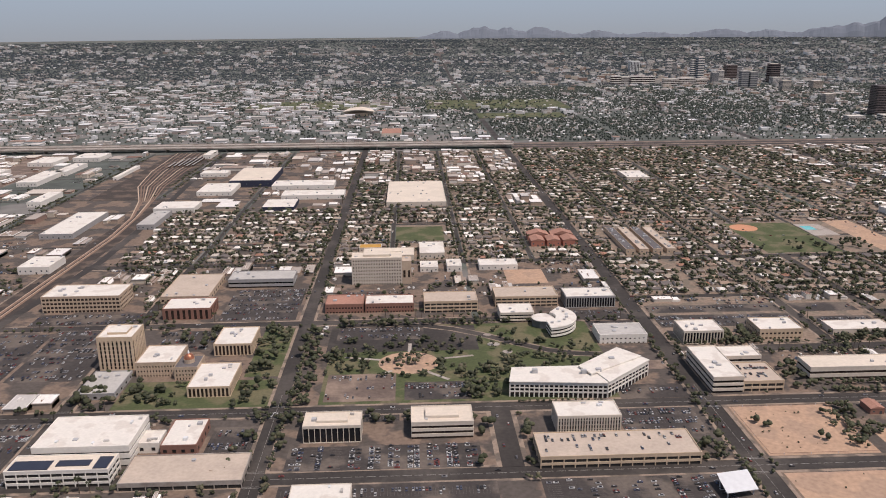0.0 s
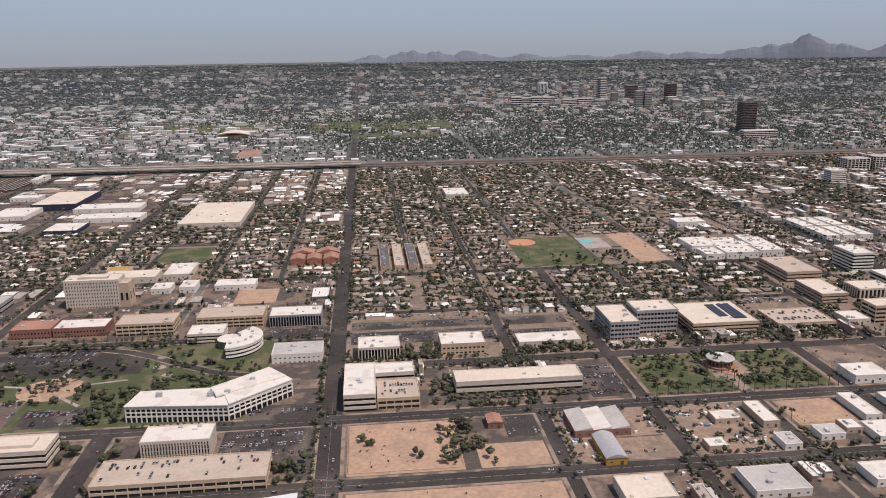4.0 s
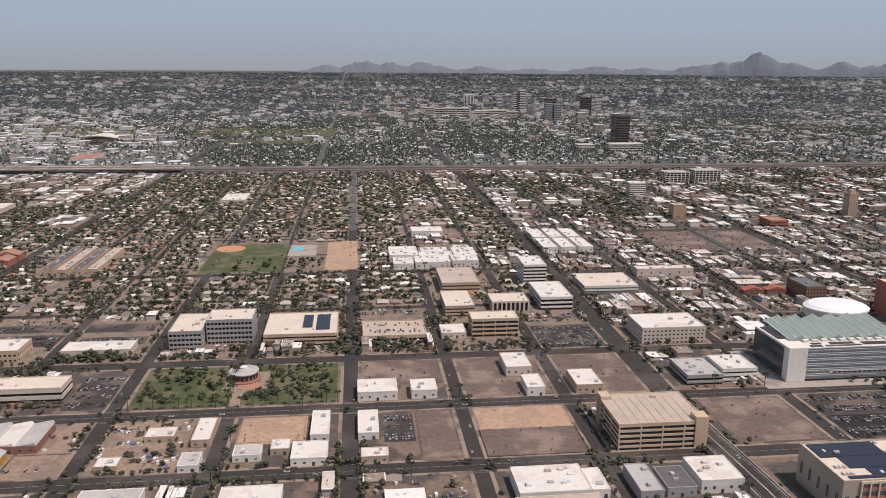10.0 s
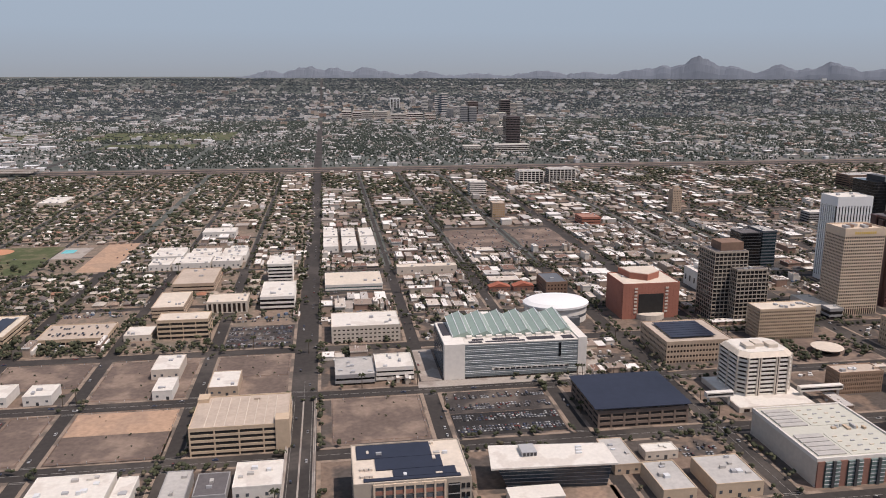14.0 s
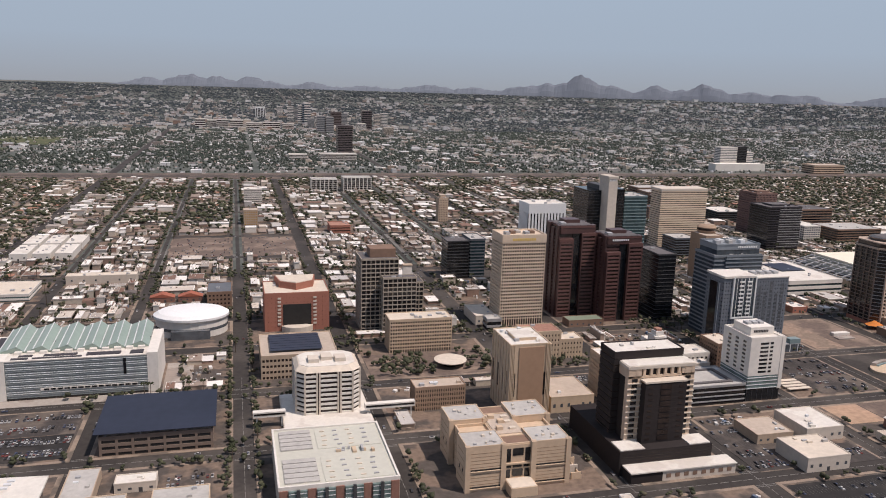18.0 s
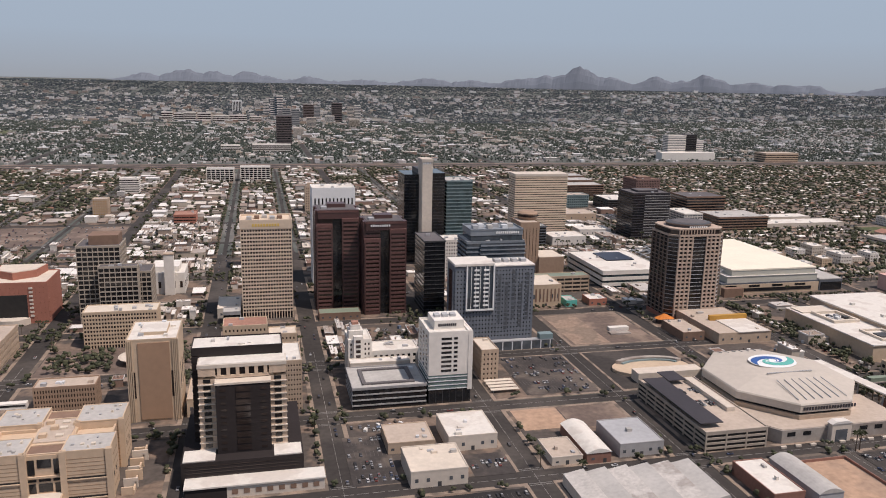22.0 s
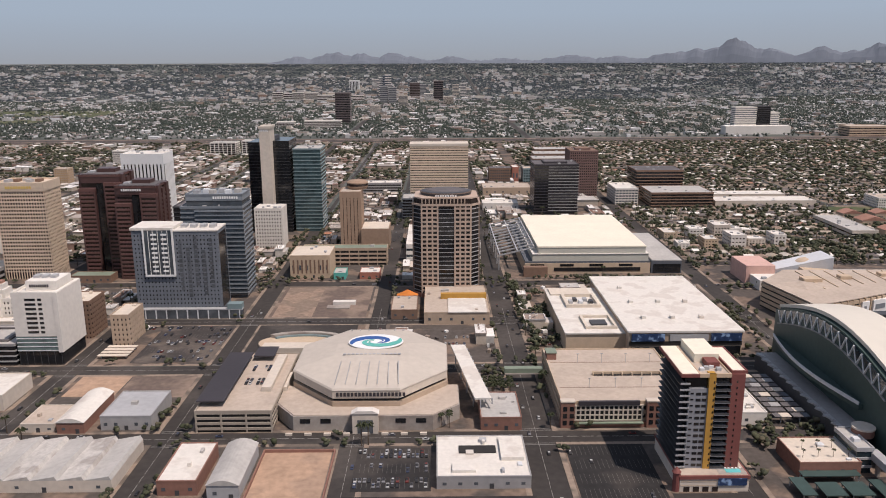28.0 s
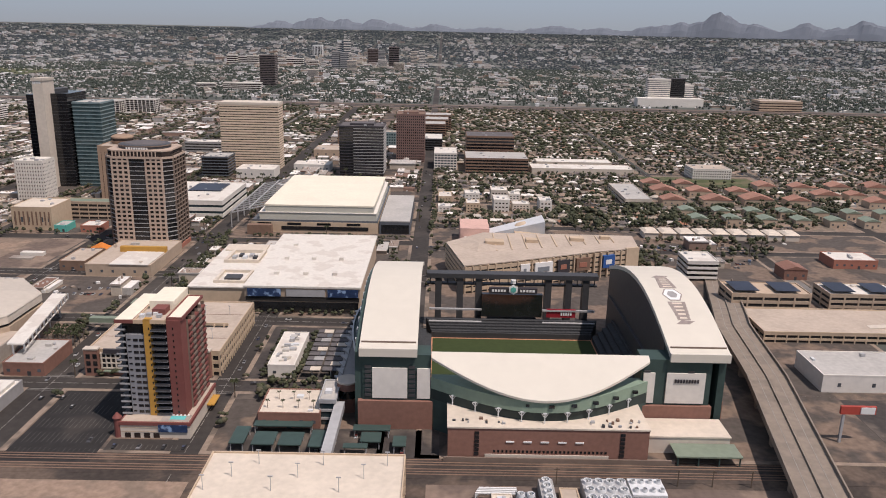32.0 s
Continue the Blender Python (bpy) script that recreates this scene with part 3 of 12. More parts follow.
EW = [(200, 7, 500, 1300), (252, 8, -700, 880), (252, 7, 880, 1139), (304, 8, -700, 880), (304, 7, 880, 1139), (360, 8, 133, 1139), (408, 7, -700, 133), (440, 5.5, 133, 504), (521, 8, -700, 504), (408, 6, 504, 1139), (456, 6, 504, 1139), (508, 7, 504, 1139), (560, 6, 504, 1139), (640, 7, 504, 1139), (395, 8, 1139, 1900), (352, 7, 1139, 1500)]
for y in (575, 630, 690, 745, 800, 860, 920, 975):
    EW.append((y, 3.0, -700, 504))
for y in (700, 760, 820, 880, 940, 995):
    EW.append((y, 3.2, 504, 1900))
for y in (455, 510, 565, 640):
    EW.append((y, 5, 1139, 1900))
for x in (-10, 40, 90, 180, 225, 318, 413, 460):
    NS.append((x, 4, 525, 1030))


def roads():
    lanes = []
    for x, w, a, b in NS:
        if x in (133, 367, 504, 708, 879, 1037, 1139, -55):
            lanes.append((x, w, a, b))
        else:
            # side streets narrow to lanes between the gardens further north
            lanes += [(x, w, a, min(b, 521))] * (a < 500) + [(x, 2.8, max(a, 521), b)] * (b > 530)
    for k, (x, w, a, b) in enumerate(lanes):
        z = 0.035 + 0.0007 * k
        n = max(1, int((b - a) / 400)) if b > 1900 else 1
        geos = []
        for i in range(n):
            y0, y1 = a + (b - a) * i / n, a + (b - a) * (i + 1) / n
            z0, z1 = lie(x, y0) + z + (0.35 if y0 > 1900 else 0), lie(x, y1) + z + (0.35 if y1 > 1900 else 0)
            geos.append(([(x - w / 2, y0, z0), (x + w / 2, y0, z0), (x + w / 2, y1, z1), (x - w / 2, y1, z1), (x - w / 2, y0, z0 - 1), (x + w / 2, y0, z0 - 1), (x + w / 2, y1, z1 - 1), (x - w / 2, y1, z1 - 1)], [(0, 1, 2, 3), (0, 4, 5, 1), (1, 5, 6, 2), (2, 6, 7, 3), (3, 7, 4, 0)]))
        tagged(new("road", mesh_of("road", merge(*geos), ASPHALT)), "worn grey asphalt street running north", "road", kind="structure")
    for k, (y, w, a, b) in enumerate(EW):
        z = 0.06 + 0.0007 * k
        tagged(new("road", mesh_of("road", box_geo(a, y - w / 2, -0.5, b, y + w / 2, z), ASPHALT)), "worn grey asphalt cross street", "road", kind="structure")


roads()
KERB = 0.13


def pad(x0, y0, x1, y1, material, label, name="pavement", z=KERB, category="pavement"):
    return tagged(new(name, mesh_of(name, box_geo(x0, y0, -0.3, x1, y1, z), material)), label, category, kind="structure")


def blocks():
    """Raised kerbed blocks between the streets."""
    far = {}
    def fill(xs, ys, pick):
        for (xa, wa), (xb, wb) in zip(xs, xs[1:]):
            for (ya, va), (yb, vb) in zip(ys, ys[1:]):
                x0, x1, y0, y1 = xa + wa / 2, xb - wb / 2, ya + va / 2, yb - vb / 2
                m, text = pick((x0 + x1) / 2, (y0 + y1) / 2)
                if m and y0 < 570:
                    pad(x0, y0, x1, y1, m, text)
                    if y0 < 420:
                        tagged(new("sidewalk", mesh_of("sidewalk", ring_wall(x0 - 0.02, y0 - 0.02, x1 + 0.02, y1 + 0.02, 0, KERB + 0.02, 1.5), SAND)), "sandy concrete sidewalk with a kerb round a city block", "sidewalk", kind="structure")
                elif m:
                    far.setdefault((m.name, text), []).append(box_geo(x0, y0, -0.3, x1, y1, KERB))
    paved = (PAVE, "city block of worn concrete and gravel with a low kerb")
    yards = (YARD, "residential block of dry yards and driveways with a low kerb")
    far_w = [(575, 4.5), (630, 4.5), (690, 4.5), (745, 4.5), (800, 4.5), (860, 4.5), (920, 4.5), (975, 4.5), (1028, 4)]
    fill([(-420, 6), (-330, 6), (-240, 6), (-147, 6), (-55, 7)], [(160, 7), (252, 8), (304, 8), (408, 7), (521, 8)], lambda x, y: paved)
    fill([(-55, 7), (133, 9)], [(160, 7), (252, 8), (304, 8), (408, 7)], lambda x, y: paved)
    fill([(-55, 7), (40, 4), (133, 9)], [(408, 7), (521, 8)], lambda x, y: paved)
    fill([(133, 9), (222, 5.5), (270, 6), (318, 5.5), (367, 6.5), (413, 5.5), (460, 6), (504, 11)], [(160, 7), (252, 8), (304, 8), (360, 8), (440, 5.5), (521, 8)], lambda x, y: paved if y < 400 else yards)
    fill([(-330, 6), (-240, 6), (-147, 6), (-55, 7)], [(521, 8)] + far_w, lambda x, y: paved)
    fill([(-55, 7), (-10, 4), (40, 4), (90, 4), (133, 9), (180, 4), (225, 4), (270, 6), (318, 4), (367, 6.5), (413, 4), (460, 4), (504, 11)], [(521, 8)] + far_w, lambda x, y: yards if x > 40 or y < 640 else paved)
    fill([(504, 11), (556, 6), (608, 5.5), (660, 7), (708, 8), (778, 9), (822, 8), (879, 8), (931, 8), (984, 7), (1037, 10), (1087, 7), (1139, 8)], [(160, 5), (200, 7), (252, 8), (304, 8), (360, 8), (408, 6), (456, 6), (508, 7), (560, 6), (640, 7)], lambda x, y: paved)
    fill([(504, 11), (556, 6), (608, 5.5), (660, 7), (708, 8), (778, 9), (822, 8), (879, 8), (931, 8), (984, 7), (1037, 10), (1139, 8)], [(640, 7), (700, 4.5), (760, 4.5), (820, 4.5), (880, 4.5), (940, 4.5), (995, 4.5), (1028, 4)], lambda x, y: paved)
    fill([(1139, 8), (1300, 6), (1380, 6), (1460, 6), (1560, 7), (1700, 6), (1900, 6)], [(160, 5), (352, 7), (395, 8), (455, 5), (510, 5), (565, 5), (640, 5), (700, 4.5), (760, 4.5), (820, 4.5), (880, 4.5), (940, 4.5), (995, 4.5), (1028, 4)], lambda x, y: paved if y < 400 else yards)
    for (mn, text), geos in far.items():
        tagged(new("pavement", mesh_of("pavement", merge(*geos), MATS[mn])), text, "pavement", kind="structure")


blocks()
pad(-450, 60, 494, 156, BALLAST, "dusty brown yards south of the tracks", "yard", 0.1, "ground")
pad(514, 60, 1600, 156, BALLAST, "dusty brown yards south of the tracks", "yard", 0.1, "ground")
pad(1038, 140, 1092, 150.5, DUST, "sandy strip beside the tracks", "yard", 0.112, "ground")


def freeway():
    """Elevated motorway with parapets on piers, and its grassy cutting to the east."""
    for y in (1050, 1072):
        f = tagged(new("freeway_deck", mesh_of("freeway_deck", merge(box_geo(-900, y - 8, 4.0, 145, y + 8, 5.0), box_geo(-900, y - 8.4, 4.4, 145, y - 8, 6.0), box_geo(-900, y + 8, 4.4, 145, y + 8.4, 6.0)), CONC)), "pale concrete elevated motorway deck with parapets", "motorway", kind="structure")
        for k in range(26):
            x = -880 + k * 40
            ob = new("pier", mesh_of("pier", box_geo(x - 1, y - 5, 0, x + 1, y + 5, 4.0), CONC))
            ob.parent = f
    pad(145, 1034, 1900, 1092, GRAVEL, "broad dry motorway cutting of brown gravel", "embankment", 0.3, "ground")
    pad(145, 1046, 1900, 1058, ASPHALT, "grey motorway carriageway", "road", 0.36, "road")
    pad(145, 1066, 1900, 1078, ASPHALT, "grey motorway carriageway", "road", 0.36, "road")
    take(-900, 1032, 1900, 1094)


freeway()
pad(-950, 160, -423, 1028, GRAVEL, "dusty brown industrial yards", "industrial_yard", 0.1, "ground")


def markings():
    """Worn centre lines and crossings on the nearer streets."""
    g = []
    for x, w, a, b in NS:
        if w < 5.5 or b < 400:
            continue
        for yy, v, p, q in EW:
            if p <= x <= q and yy < 330:
                for s in (-1, 1):
                    yc = yy + s * (v / 2 + 0.9)
                    for k in (-0.45, 0.45):
                        g.append(box_geo(x - w / 2 + 0.4, yc + k - 0.05, 0, x + w / 2 - 0.4, yc + k + 0.05, 0.128))
        if w >= 7:
            y = a
            while y < 320:
                g.append(box_geo(x - 0.05, y, 0.0, x + 0.05, y + 3.4, 0.125))
                y += 4.4
    for y, w, a, b in EW:
        if w < 6.5 or y > 330:
            continue
        x = a
        while x < b:
            g.append(box_geo(x, y - 0.05, 0, x + 3.4, y + 0.05, 0.13))
            x += 4.4
    tagged(new("road_markings", mesh_of("road_markings", merge_fast(g), LINE)), "worn white lane lines and crossings", "road markings", kind="stuff")


def merge_fast(geos):
    v, f = [], []
    for a, b in geos:
        k = len(v)
        v.extend(a)
        f.extend([tuple(i + k for i in q) for q in b])
    return v, f


markings()

# ---- many small things ----


def stamp(name, templates, places, materials, label, category, seed=0):
    """Joined repeats that nobody could count. templates: (verts, faces, material index of each face); places: x, y, z, turn, sx, sy, sz."""
    rnd = np.random.RandomState(seed)
    places = np.asarray(places, dtype=np.float64)
    if not len(places):
        return None
    choice = rnd.randint(len(templates), size=len(places))
    V, L, S, M, base = [], [], [], [], 0
    for k, (tv, tf, tm) in enumerate(templates):
        p = places[choice == k]
        if not len(p):
            continue
        tv = np.asarray(tv, dtype=np.float64)
        c, s = np.cos(p[:, 3])[:, None], np.sin(p[:, 3])[:, None]
        x, y, z = tv[None, :, 0] * p[:, 4:5], tv[None, :, 1] * p[:, 5:6], tv[None, :, 2] * p[:, 6:7]
        q = np.stack([x * c - y * s + p[:, 0:1], x * s + y * c + p[:, 1:2], z + p[:, 2:3]], -1)
        V.append(q.reshape(-1, 3))
        flat = np.array([i for fc in tf for i in fc])
        sizes = np.array([len(fc) for fc in tf])
        L.append((flat[None] + (np.arange(len(p)) * len(tv))[:, None] + base).ravel())
        S.append(np.tile(sizes, len(p)))
        M.append(np.tile(np.array(tm), len(p)))
        base += len(p) * len(tv)
    V, L, S, M = np.concatenate(V), np.concatenate(L), np.concatenate(S), np.concatenate(M)
    me = bpy.data.meshes.new(name)
    me.vertices.add(len(V))
    me.vertices.foreach_set("co", V.ravel())
    me.loops.add(len(L))
    me.loops.foreach_set("vertex_index", L.astype(np.int32))
    me.polygons.add(len(S))
    me.polygons.foreach_set("loop_start", np.concatenate([[0], np.cumsum(S)[:-1]]).astype(np.int32))
    me.polygons.foreach_set("material_index", M.astype(np.int32))
    if "tree" not in name:
        me.polygons.foreach_set("use_smooth", np.zeros(len(S), dtype=bool))
    me.update(calc_edges=True)
    me.validate()
    for m in materials:
        me.materials.append(m)
    return tagged(new(name, me), label, category, kind="stuff")


def ico(cx, cy, cz, r, rz, rnd, jig=0.25):
    t = (1 + 5 ** 0.5) / 2
    pts = [(-1, t, 0), (1, t, 0), (-1, -t, 0), (1, -t, 0), (0, -1, t), (0, 1, t), (0, -1, -t), (0, 1, -t), (t, 0, -1), (t, 0, 1), (-t, 0, -1), (-t, 0, 1)]
    k = 1 / math.sqrt(1 + t * t)
    a = rnd.uniform(0, 6.28)
    v = []
    for x, y, z in pts:
        g = k * (1 + rnd.uniform(-jig, jig))
        x, y = x * math.cos(a) - y * math.sin(a), x * math.sin(a) + y * math.cos(a)
        v.append((cx + x * r * g, cy + y * r * g, cz + z * rz * g))
    f = [(0, 11, 5), (0, 5, 1), (0, 1, 7), (0, 7, 10), (0, 10, 11), (1, 5, 9), (5, 11, 4), (11, 10, 2), (10, 7, 6), (7, 1, 8), (3, 9, 4), (3, 4, 2), (3, 2, 6), (3, 6, 8), (3, 8, 9), (4, 9, 5), (2, 4, 11), (6, 2, 10), (8, 6, 7), (9, 8, 1)]
    return v, f


def crown_geo(rnd, lumps):
    """A leafy crown of about unit size out of uneven clumps."""
    g = []
    for k in range(lumps):
        a, d = rnd.uniform(0, 6.28), rnd.uniform(0, 0.62) if k else 0
        s = rnd.uniform(0.24, 0.42)
        g.append(ico(d * math.cos(a), d * math.sin(a), 0.75 + rnd.uniform(-0.28, 0.3) * (1 - d * 0.6), s, s * 0.8, rnd, 0.34))
    return merge(*g)


def trunk_geo():
    rings = [ring(0, 0, 0.07, 0.07, 5, 0), ring(0.02, 0, 0.05, 0.05, 5, 0.3), ring(0, 0.02, 0.03, 0.03, 5, 0.7)]
    limbs = [loft([ring(0, 0, 0.03, 0.03, 4, 0.28), ring(0.22 * math.cos(a), 0.22 * math.sin(a), 0.012, 0.012, 4, 0.62)]) for a in (0.4, 2.4, 4.5)]
    return merge(loft(rings), *limbs)


RND = random.Random(11)
CROWNS = [crown_geo(RND, 11) for _ in range(5)]
TRUNK = trunk_geo()
TREE_T = []
for c in [crown_geo(RND, 4) for _ in range(8)]:
    TREE_T.append((c[0], c[1], [0] * len(c[1])))
FAR_T = []
for c in [crown_geo(RND, 2) for _ in range(5)]:
    FAR_T.append((c[0], c[1], [0] * len(c[1])))


def octa(rnd):
    """The smallest far clump."""
    v = [(math.cos(a + rnd.uniform(-0.3, 0.3)) * rnd.uniform(0.28, 0.46), math.sin(a) * rnd.uniform(0.28, 0.46), rnd.uniform(0.4, 0.7)) for a in (0, 1.57, 3.14, 4.71)]
    return v + [(rnd.uniform(-0.1, 0.1), rnd.uniform(-0.1, 0.1), rnd.uniform(0.9, 1.15)), (0, 0, 0)], [(0, 1, 4), (1, 2, 4), (2, 3, 4), (3, 0, 4), (1, 0, 5), (2, 1, 5), (3, 2, 5), (0, 3, 5)]


OCTA_T = [(*octa(RND), [0] * 8) for _ in range(8)]
SPECK_T = []
for c in [crown_geo(RND, 1) for _ in range(6)]:
    SPECK_T.append((c[0], c[1], [0] * len(c[1])))


def palm_geo():
    fr = []
    for k in range(11):
        a = 2 * math.pi * k / 11
        c, s = math.cos(a), math.sin(a)
        up = 0.12 if k % 2 else 0.02
        fr.append(([(0, 0, 1.0), (0.2 * c - 0.05 * s, 0.2 * s + 0.05 * c, 1.03 + up), (0.42 * c, 0.42 * s, 0.88 + up), (0.2 * c + 0.05 * s, 0.2 * s - 0.05 * c, 1.03 + up), (0.2 * c, 0.2 * s, 0.99 + up)], [(0, 1, 2), (0, 2, 3), (0, 4, 1), (0, 3, 4), (4, 2, 1), (3, 2, 4)]))
    return merge(*fr)


PALM_TRUNK = loft([ring(0, 0, 0.05, 0.05, 5, 0), ring(0, 0, 0.035, 0.035, 5, 0.5), ring(0, 0, 0.04, 0.04, 5, 1.0)])
PALM_CROWN = palm_geo()


def house_t(hip):
    v, f = box_geo(-0.5, -0.5, 0, 0.5, 0.5, 0.62)
    m = [1] * 6
    k = 0.3 if hip else 0.52
    r = [(-0.56, -0.56, 0.6), (0.56, -0.56, 0.6), (0.56, 0.56, 0.6), (-0.56, 0.56, 0.6), (-k, 0, 1.0), (k, 0, 1.0)]
    rf = [(0, 1, 5, 4), (2, 3, 4, 5), (1, 2, 5), (3, 0, 4), (3, 2, 1, 0)]
    b = len(v)
    return v + r, f + [tuple(i + b for i in q) for q in rf], m + [0] * 5


def flat_t(rnd):
    """Flat roof with a raised edge, a lower wing and a few plant boxes."""
    w = rnd.choice((0.5, 0.5, 0.22, 0.05))
    geos = [box_geo(-0.5, -0.5, 0, w, 0.5, 0.9), box_geo(w - 0.01, -0.5 + rnd.uniform(0, 0.3), 0, 0.5, 0.5, 0.62)]
    tops = [box_geo(-0.52, -0.52, 0.9, w + 0.02, 0.52, 0.95), ring_wall(-0.53, -0.53, w + 0.03, 0.53, 0.9, 1.03, 0.03), box_geo(w + 0.02, -0.4, 0.6, 0.52, 0.52, 0.66)]
    for _ in range(3):
        x, y = rnd.uniform(-0.42, max(-0.35, w - 0.2)), rnd.uniform(-0.4, 0.3)
        tops.append(box_geo(x, y, 0.94, x + rnd.uniform(0.05, 0.12), y + rnd.uniform(0.05, 0.14), rnd.uniform(1.06, 1.22)))
    g, h = merge(*geos, *tops)
    k = 12
    return g, h, [1] * k + [0] * (len(h) - k)


def block_t(step=0.0):
    """A plain far roof over its walls, with a lower wing where it steps."""
    v, f = merge(box_geo(-0.5, -0.5, 0, 0.5 - step, 0.5, 0.9), box_geo(-0.52, -0.52, 0.9, 0.52 - step, 0.52, 1.0))
    m = [1] * 6 + [0] * 6
    if step:
        v, f = merge((v, f), box_geo(0.49 - step, -0.3, 0, 0.5, 0.5, 0.6), box_geo(0.5 - step, -0.31, 0.6, 0.52, 0.51, 0.68))
        m = m + [1] * 6 + [0] * 6
    return v, f, m


def car_geo():
    """A saloon car seen from above: body with bonnet and boot."""
    return loft([[(-1.05, -0.42, z), (1.05, -0.42, z), (1.05, 0.42, z), (-1.05, 0.42, z)] for z in (0.1, 0.36)] + [[(-1.0, -0.38, 0.42), (1.0, -0.38, 0.42), (1.0, 0.38, 0.42), (-1.0, 0.38, 0.42)]])


def cabin_geo():
    return loft([[(-0.72, -0.37, 0.42), (0.45, -0.37, 0.42), (0.45, 0.37, 0.42), (-0.72, 0.37, 0.42)], [(-0.52, -0.3, 0.68), (0.18, -0.3, 0.68), (0.18, 0.3, 0.68), (-0.52, 0.3, 0.68)]])


def car_t():
    a, b = car_geo(), cabin_geo()
    g, h = merge(a, b)
    return g, h, [0] * len(a[1]) + [1] * (len(b[1]) - 1) + [0]


def in_view(x, y, m=40):
    return y > 140 and -0.6 * y - 40 - m < x < 960 + 0.87 * y + m


FLAT_T = [flat_t(RND) for _ in range(6)]
TREES, PALMS, CARS, HOUSES, SHOPS, CLUTTER, DRIVES = [], [], [], [], [], [], []


def tree(x, y, s=None, z=KERB):
    TREES.append((x, y, z, RND.uniform(0, 6.28), s or RND.uniform(1.6, 3.0)))


def palm(x, y, s=None, z=KERB):
    PALMS.append((x, y, z, RND.uniform(0, 6.28), s or RND.uniform(4.2, 6.5)))


def grove(x0, y0, x1, y1, n, lo=1.6, hi=3.2):
    for _ in range(n):
        tree(RND.uniform(x0, x1), RND.uniform(y0, y1), RND.uniform(lo, hi) * RND.choice((0.8, 1.0, 1.25)))


def row(x0, y0, x1, y1, n, what=tree, s=None):
    for k in range(n):
        what(x0 + (x1 - x0) * k / max(1, n - 1) + RND.uniform(-0.4, 0.4), y0 + (y1 - y0) * k / max(1, n - 1) + RND.uniform(-0.4, 0.4), s)


BAYS = []


def lot(x0, y0, x1, y1, full=0.6, material=None, z=KERB, label="grey asphalt car park with painted bays", upright=False):
    """A car park with rows of bays, running east or, upright, north."""
    if z == KERB:
        take(x0, y0, x1, y1, 0)
        tagged(new("car_park", mesh_of("car_park", box_geo(x0, y0, -0.2, x1, y1, KERB + 0.034), material or LOT)), label, "car park", kind="structure")
    a0, a1, b0, b1 = (y0, y1, x0, x1) if upright else (x0, x1, y0, y1)
    n = max(1, int((b1 - b0) / 7.4))
    for r in range(n):
        bc = b0 + (r + 0.5) * (b1 - b0) / n
        for side in (-1, 1):
            if b1 - b0 < 5.5 and side > 0:
                continue
            a = a0 + 0.9
            share = min(0.82, full * RND.choice((0.3, 0.8, 1.2, 1.4)))
            while a < a1 - 0.6:
                b = bc + side * 1.25
                if RND.random() < share:
                    CARS.append((b, a, z + 0.01, RND.choice((0, math.pi))) if upright else (a, b, z + 0.01, radians(RND.choice((90, -90)))))
                if z == KERB and y0 < 300:
                    BAYS.append((b, a + 0.61, KERB + 0.035, 0, 2.3, 0.07, 1) if upright else (a + 0.61, b, KERB + 0.035, 0, 0.07, 2.3, 1))
                a += 1.22

# ---- government mall, west ----
e = office("parking_garage", "white parking garage with dark open decks and roof solar panels", -143, 251, -106, 262, 6.6, 3, WHITE_WALL, VOID, "garage", CREAM_ROOF, 0.5, 4.2, 0.3, 0)
slab("solar_panel", e, SOLAR, -142, 252, 6.8, -128, 258, 7.0)
slab("solar_panel", e, SOLAR, -126, 254, 6.8, -114, 258, 7.0)
slab("solar_panel", e, SOLAR, -112, 252, 6.8, -107, 260, 7.0)
office("office_building", "white office block with a stepped white roof", -139, 264, -103, 288, 8.5, 3, WHITE_WALL, BLACK_GLASS, "ribbon", WHITE_ROOF, 0.75, units=6)
office("low_building", "small white annex", -104, 273, -95, 283, 4.2, 1, WHITE_WALL, BLACK_GLASS, "blank", WHITE_ROOF, units=2)
office("office_building", "pink brick building with a white roof", -94, 271, -80, 292, 4, 2, BRICK_WALL, BLACK_GLASS, "blank", WHITE_ROOF, units=3)
office("parking_deck", "low grey parking deck", -102, 247, -58, 266, 3, 1, CONC, VOID, "garage", TAN_ROOF, 0.5, 5, 0.3, 2)
lot(-78, 271, -60, 292, 0.4)
lot(-238, 256, -151, 300, 0.5)
office("office_tower", "pale stone tower with dark upright slots", -147, 351, -130, 368, 17, 8, BEIGE_WALL, BLACK_GLASS, "fins", WHITE_ROOF, sp=2.1, pw=1.1, units=4, penthouse=1.2)
office("low_building", "low grey flat-roofed hall", -146, 320, -129, 344, 2.8, 1, GREY_WALL, BLACK_GLASS, "blank", GREY_ROOF, units=3)
cap = office("statehouse", "old tan stone statehouse with a white roof and copper dome", -127, 343, -108, 364, 7, 3, TAN_WALL, BLACK_GLASS, "grid", WHITE_ROOF, 0.55, 1.5, 0.8, 4)
office("wing", "", -108, 339, -97, 353, 6, 3, TAN_WALL, BLACK_GLASS, "grid", DARK_ROOF, 0.55, 1.5, 0.8, 1, parent=cap)
part("dome_drum", loft([ring(-102.5, 346, 2.6, 2.6, 16, 6), ring(-102.5, 346, 2.6, 2.6, 16, 8)]), TAN_WALL, cap)
part("dome", loft([ring(-102.5, 346, 2.5 * math.cos(a), 2.5 * math.cos(a), 16, 8 + 2.6 * math.sin(a)) for a in [i * math.pi / 2 / 6.3 for i in range(7)]]), COPPER, cap, "copper dome")
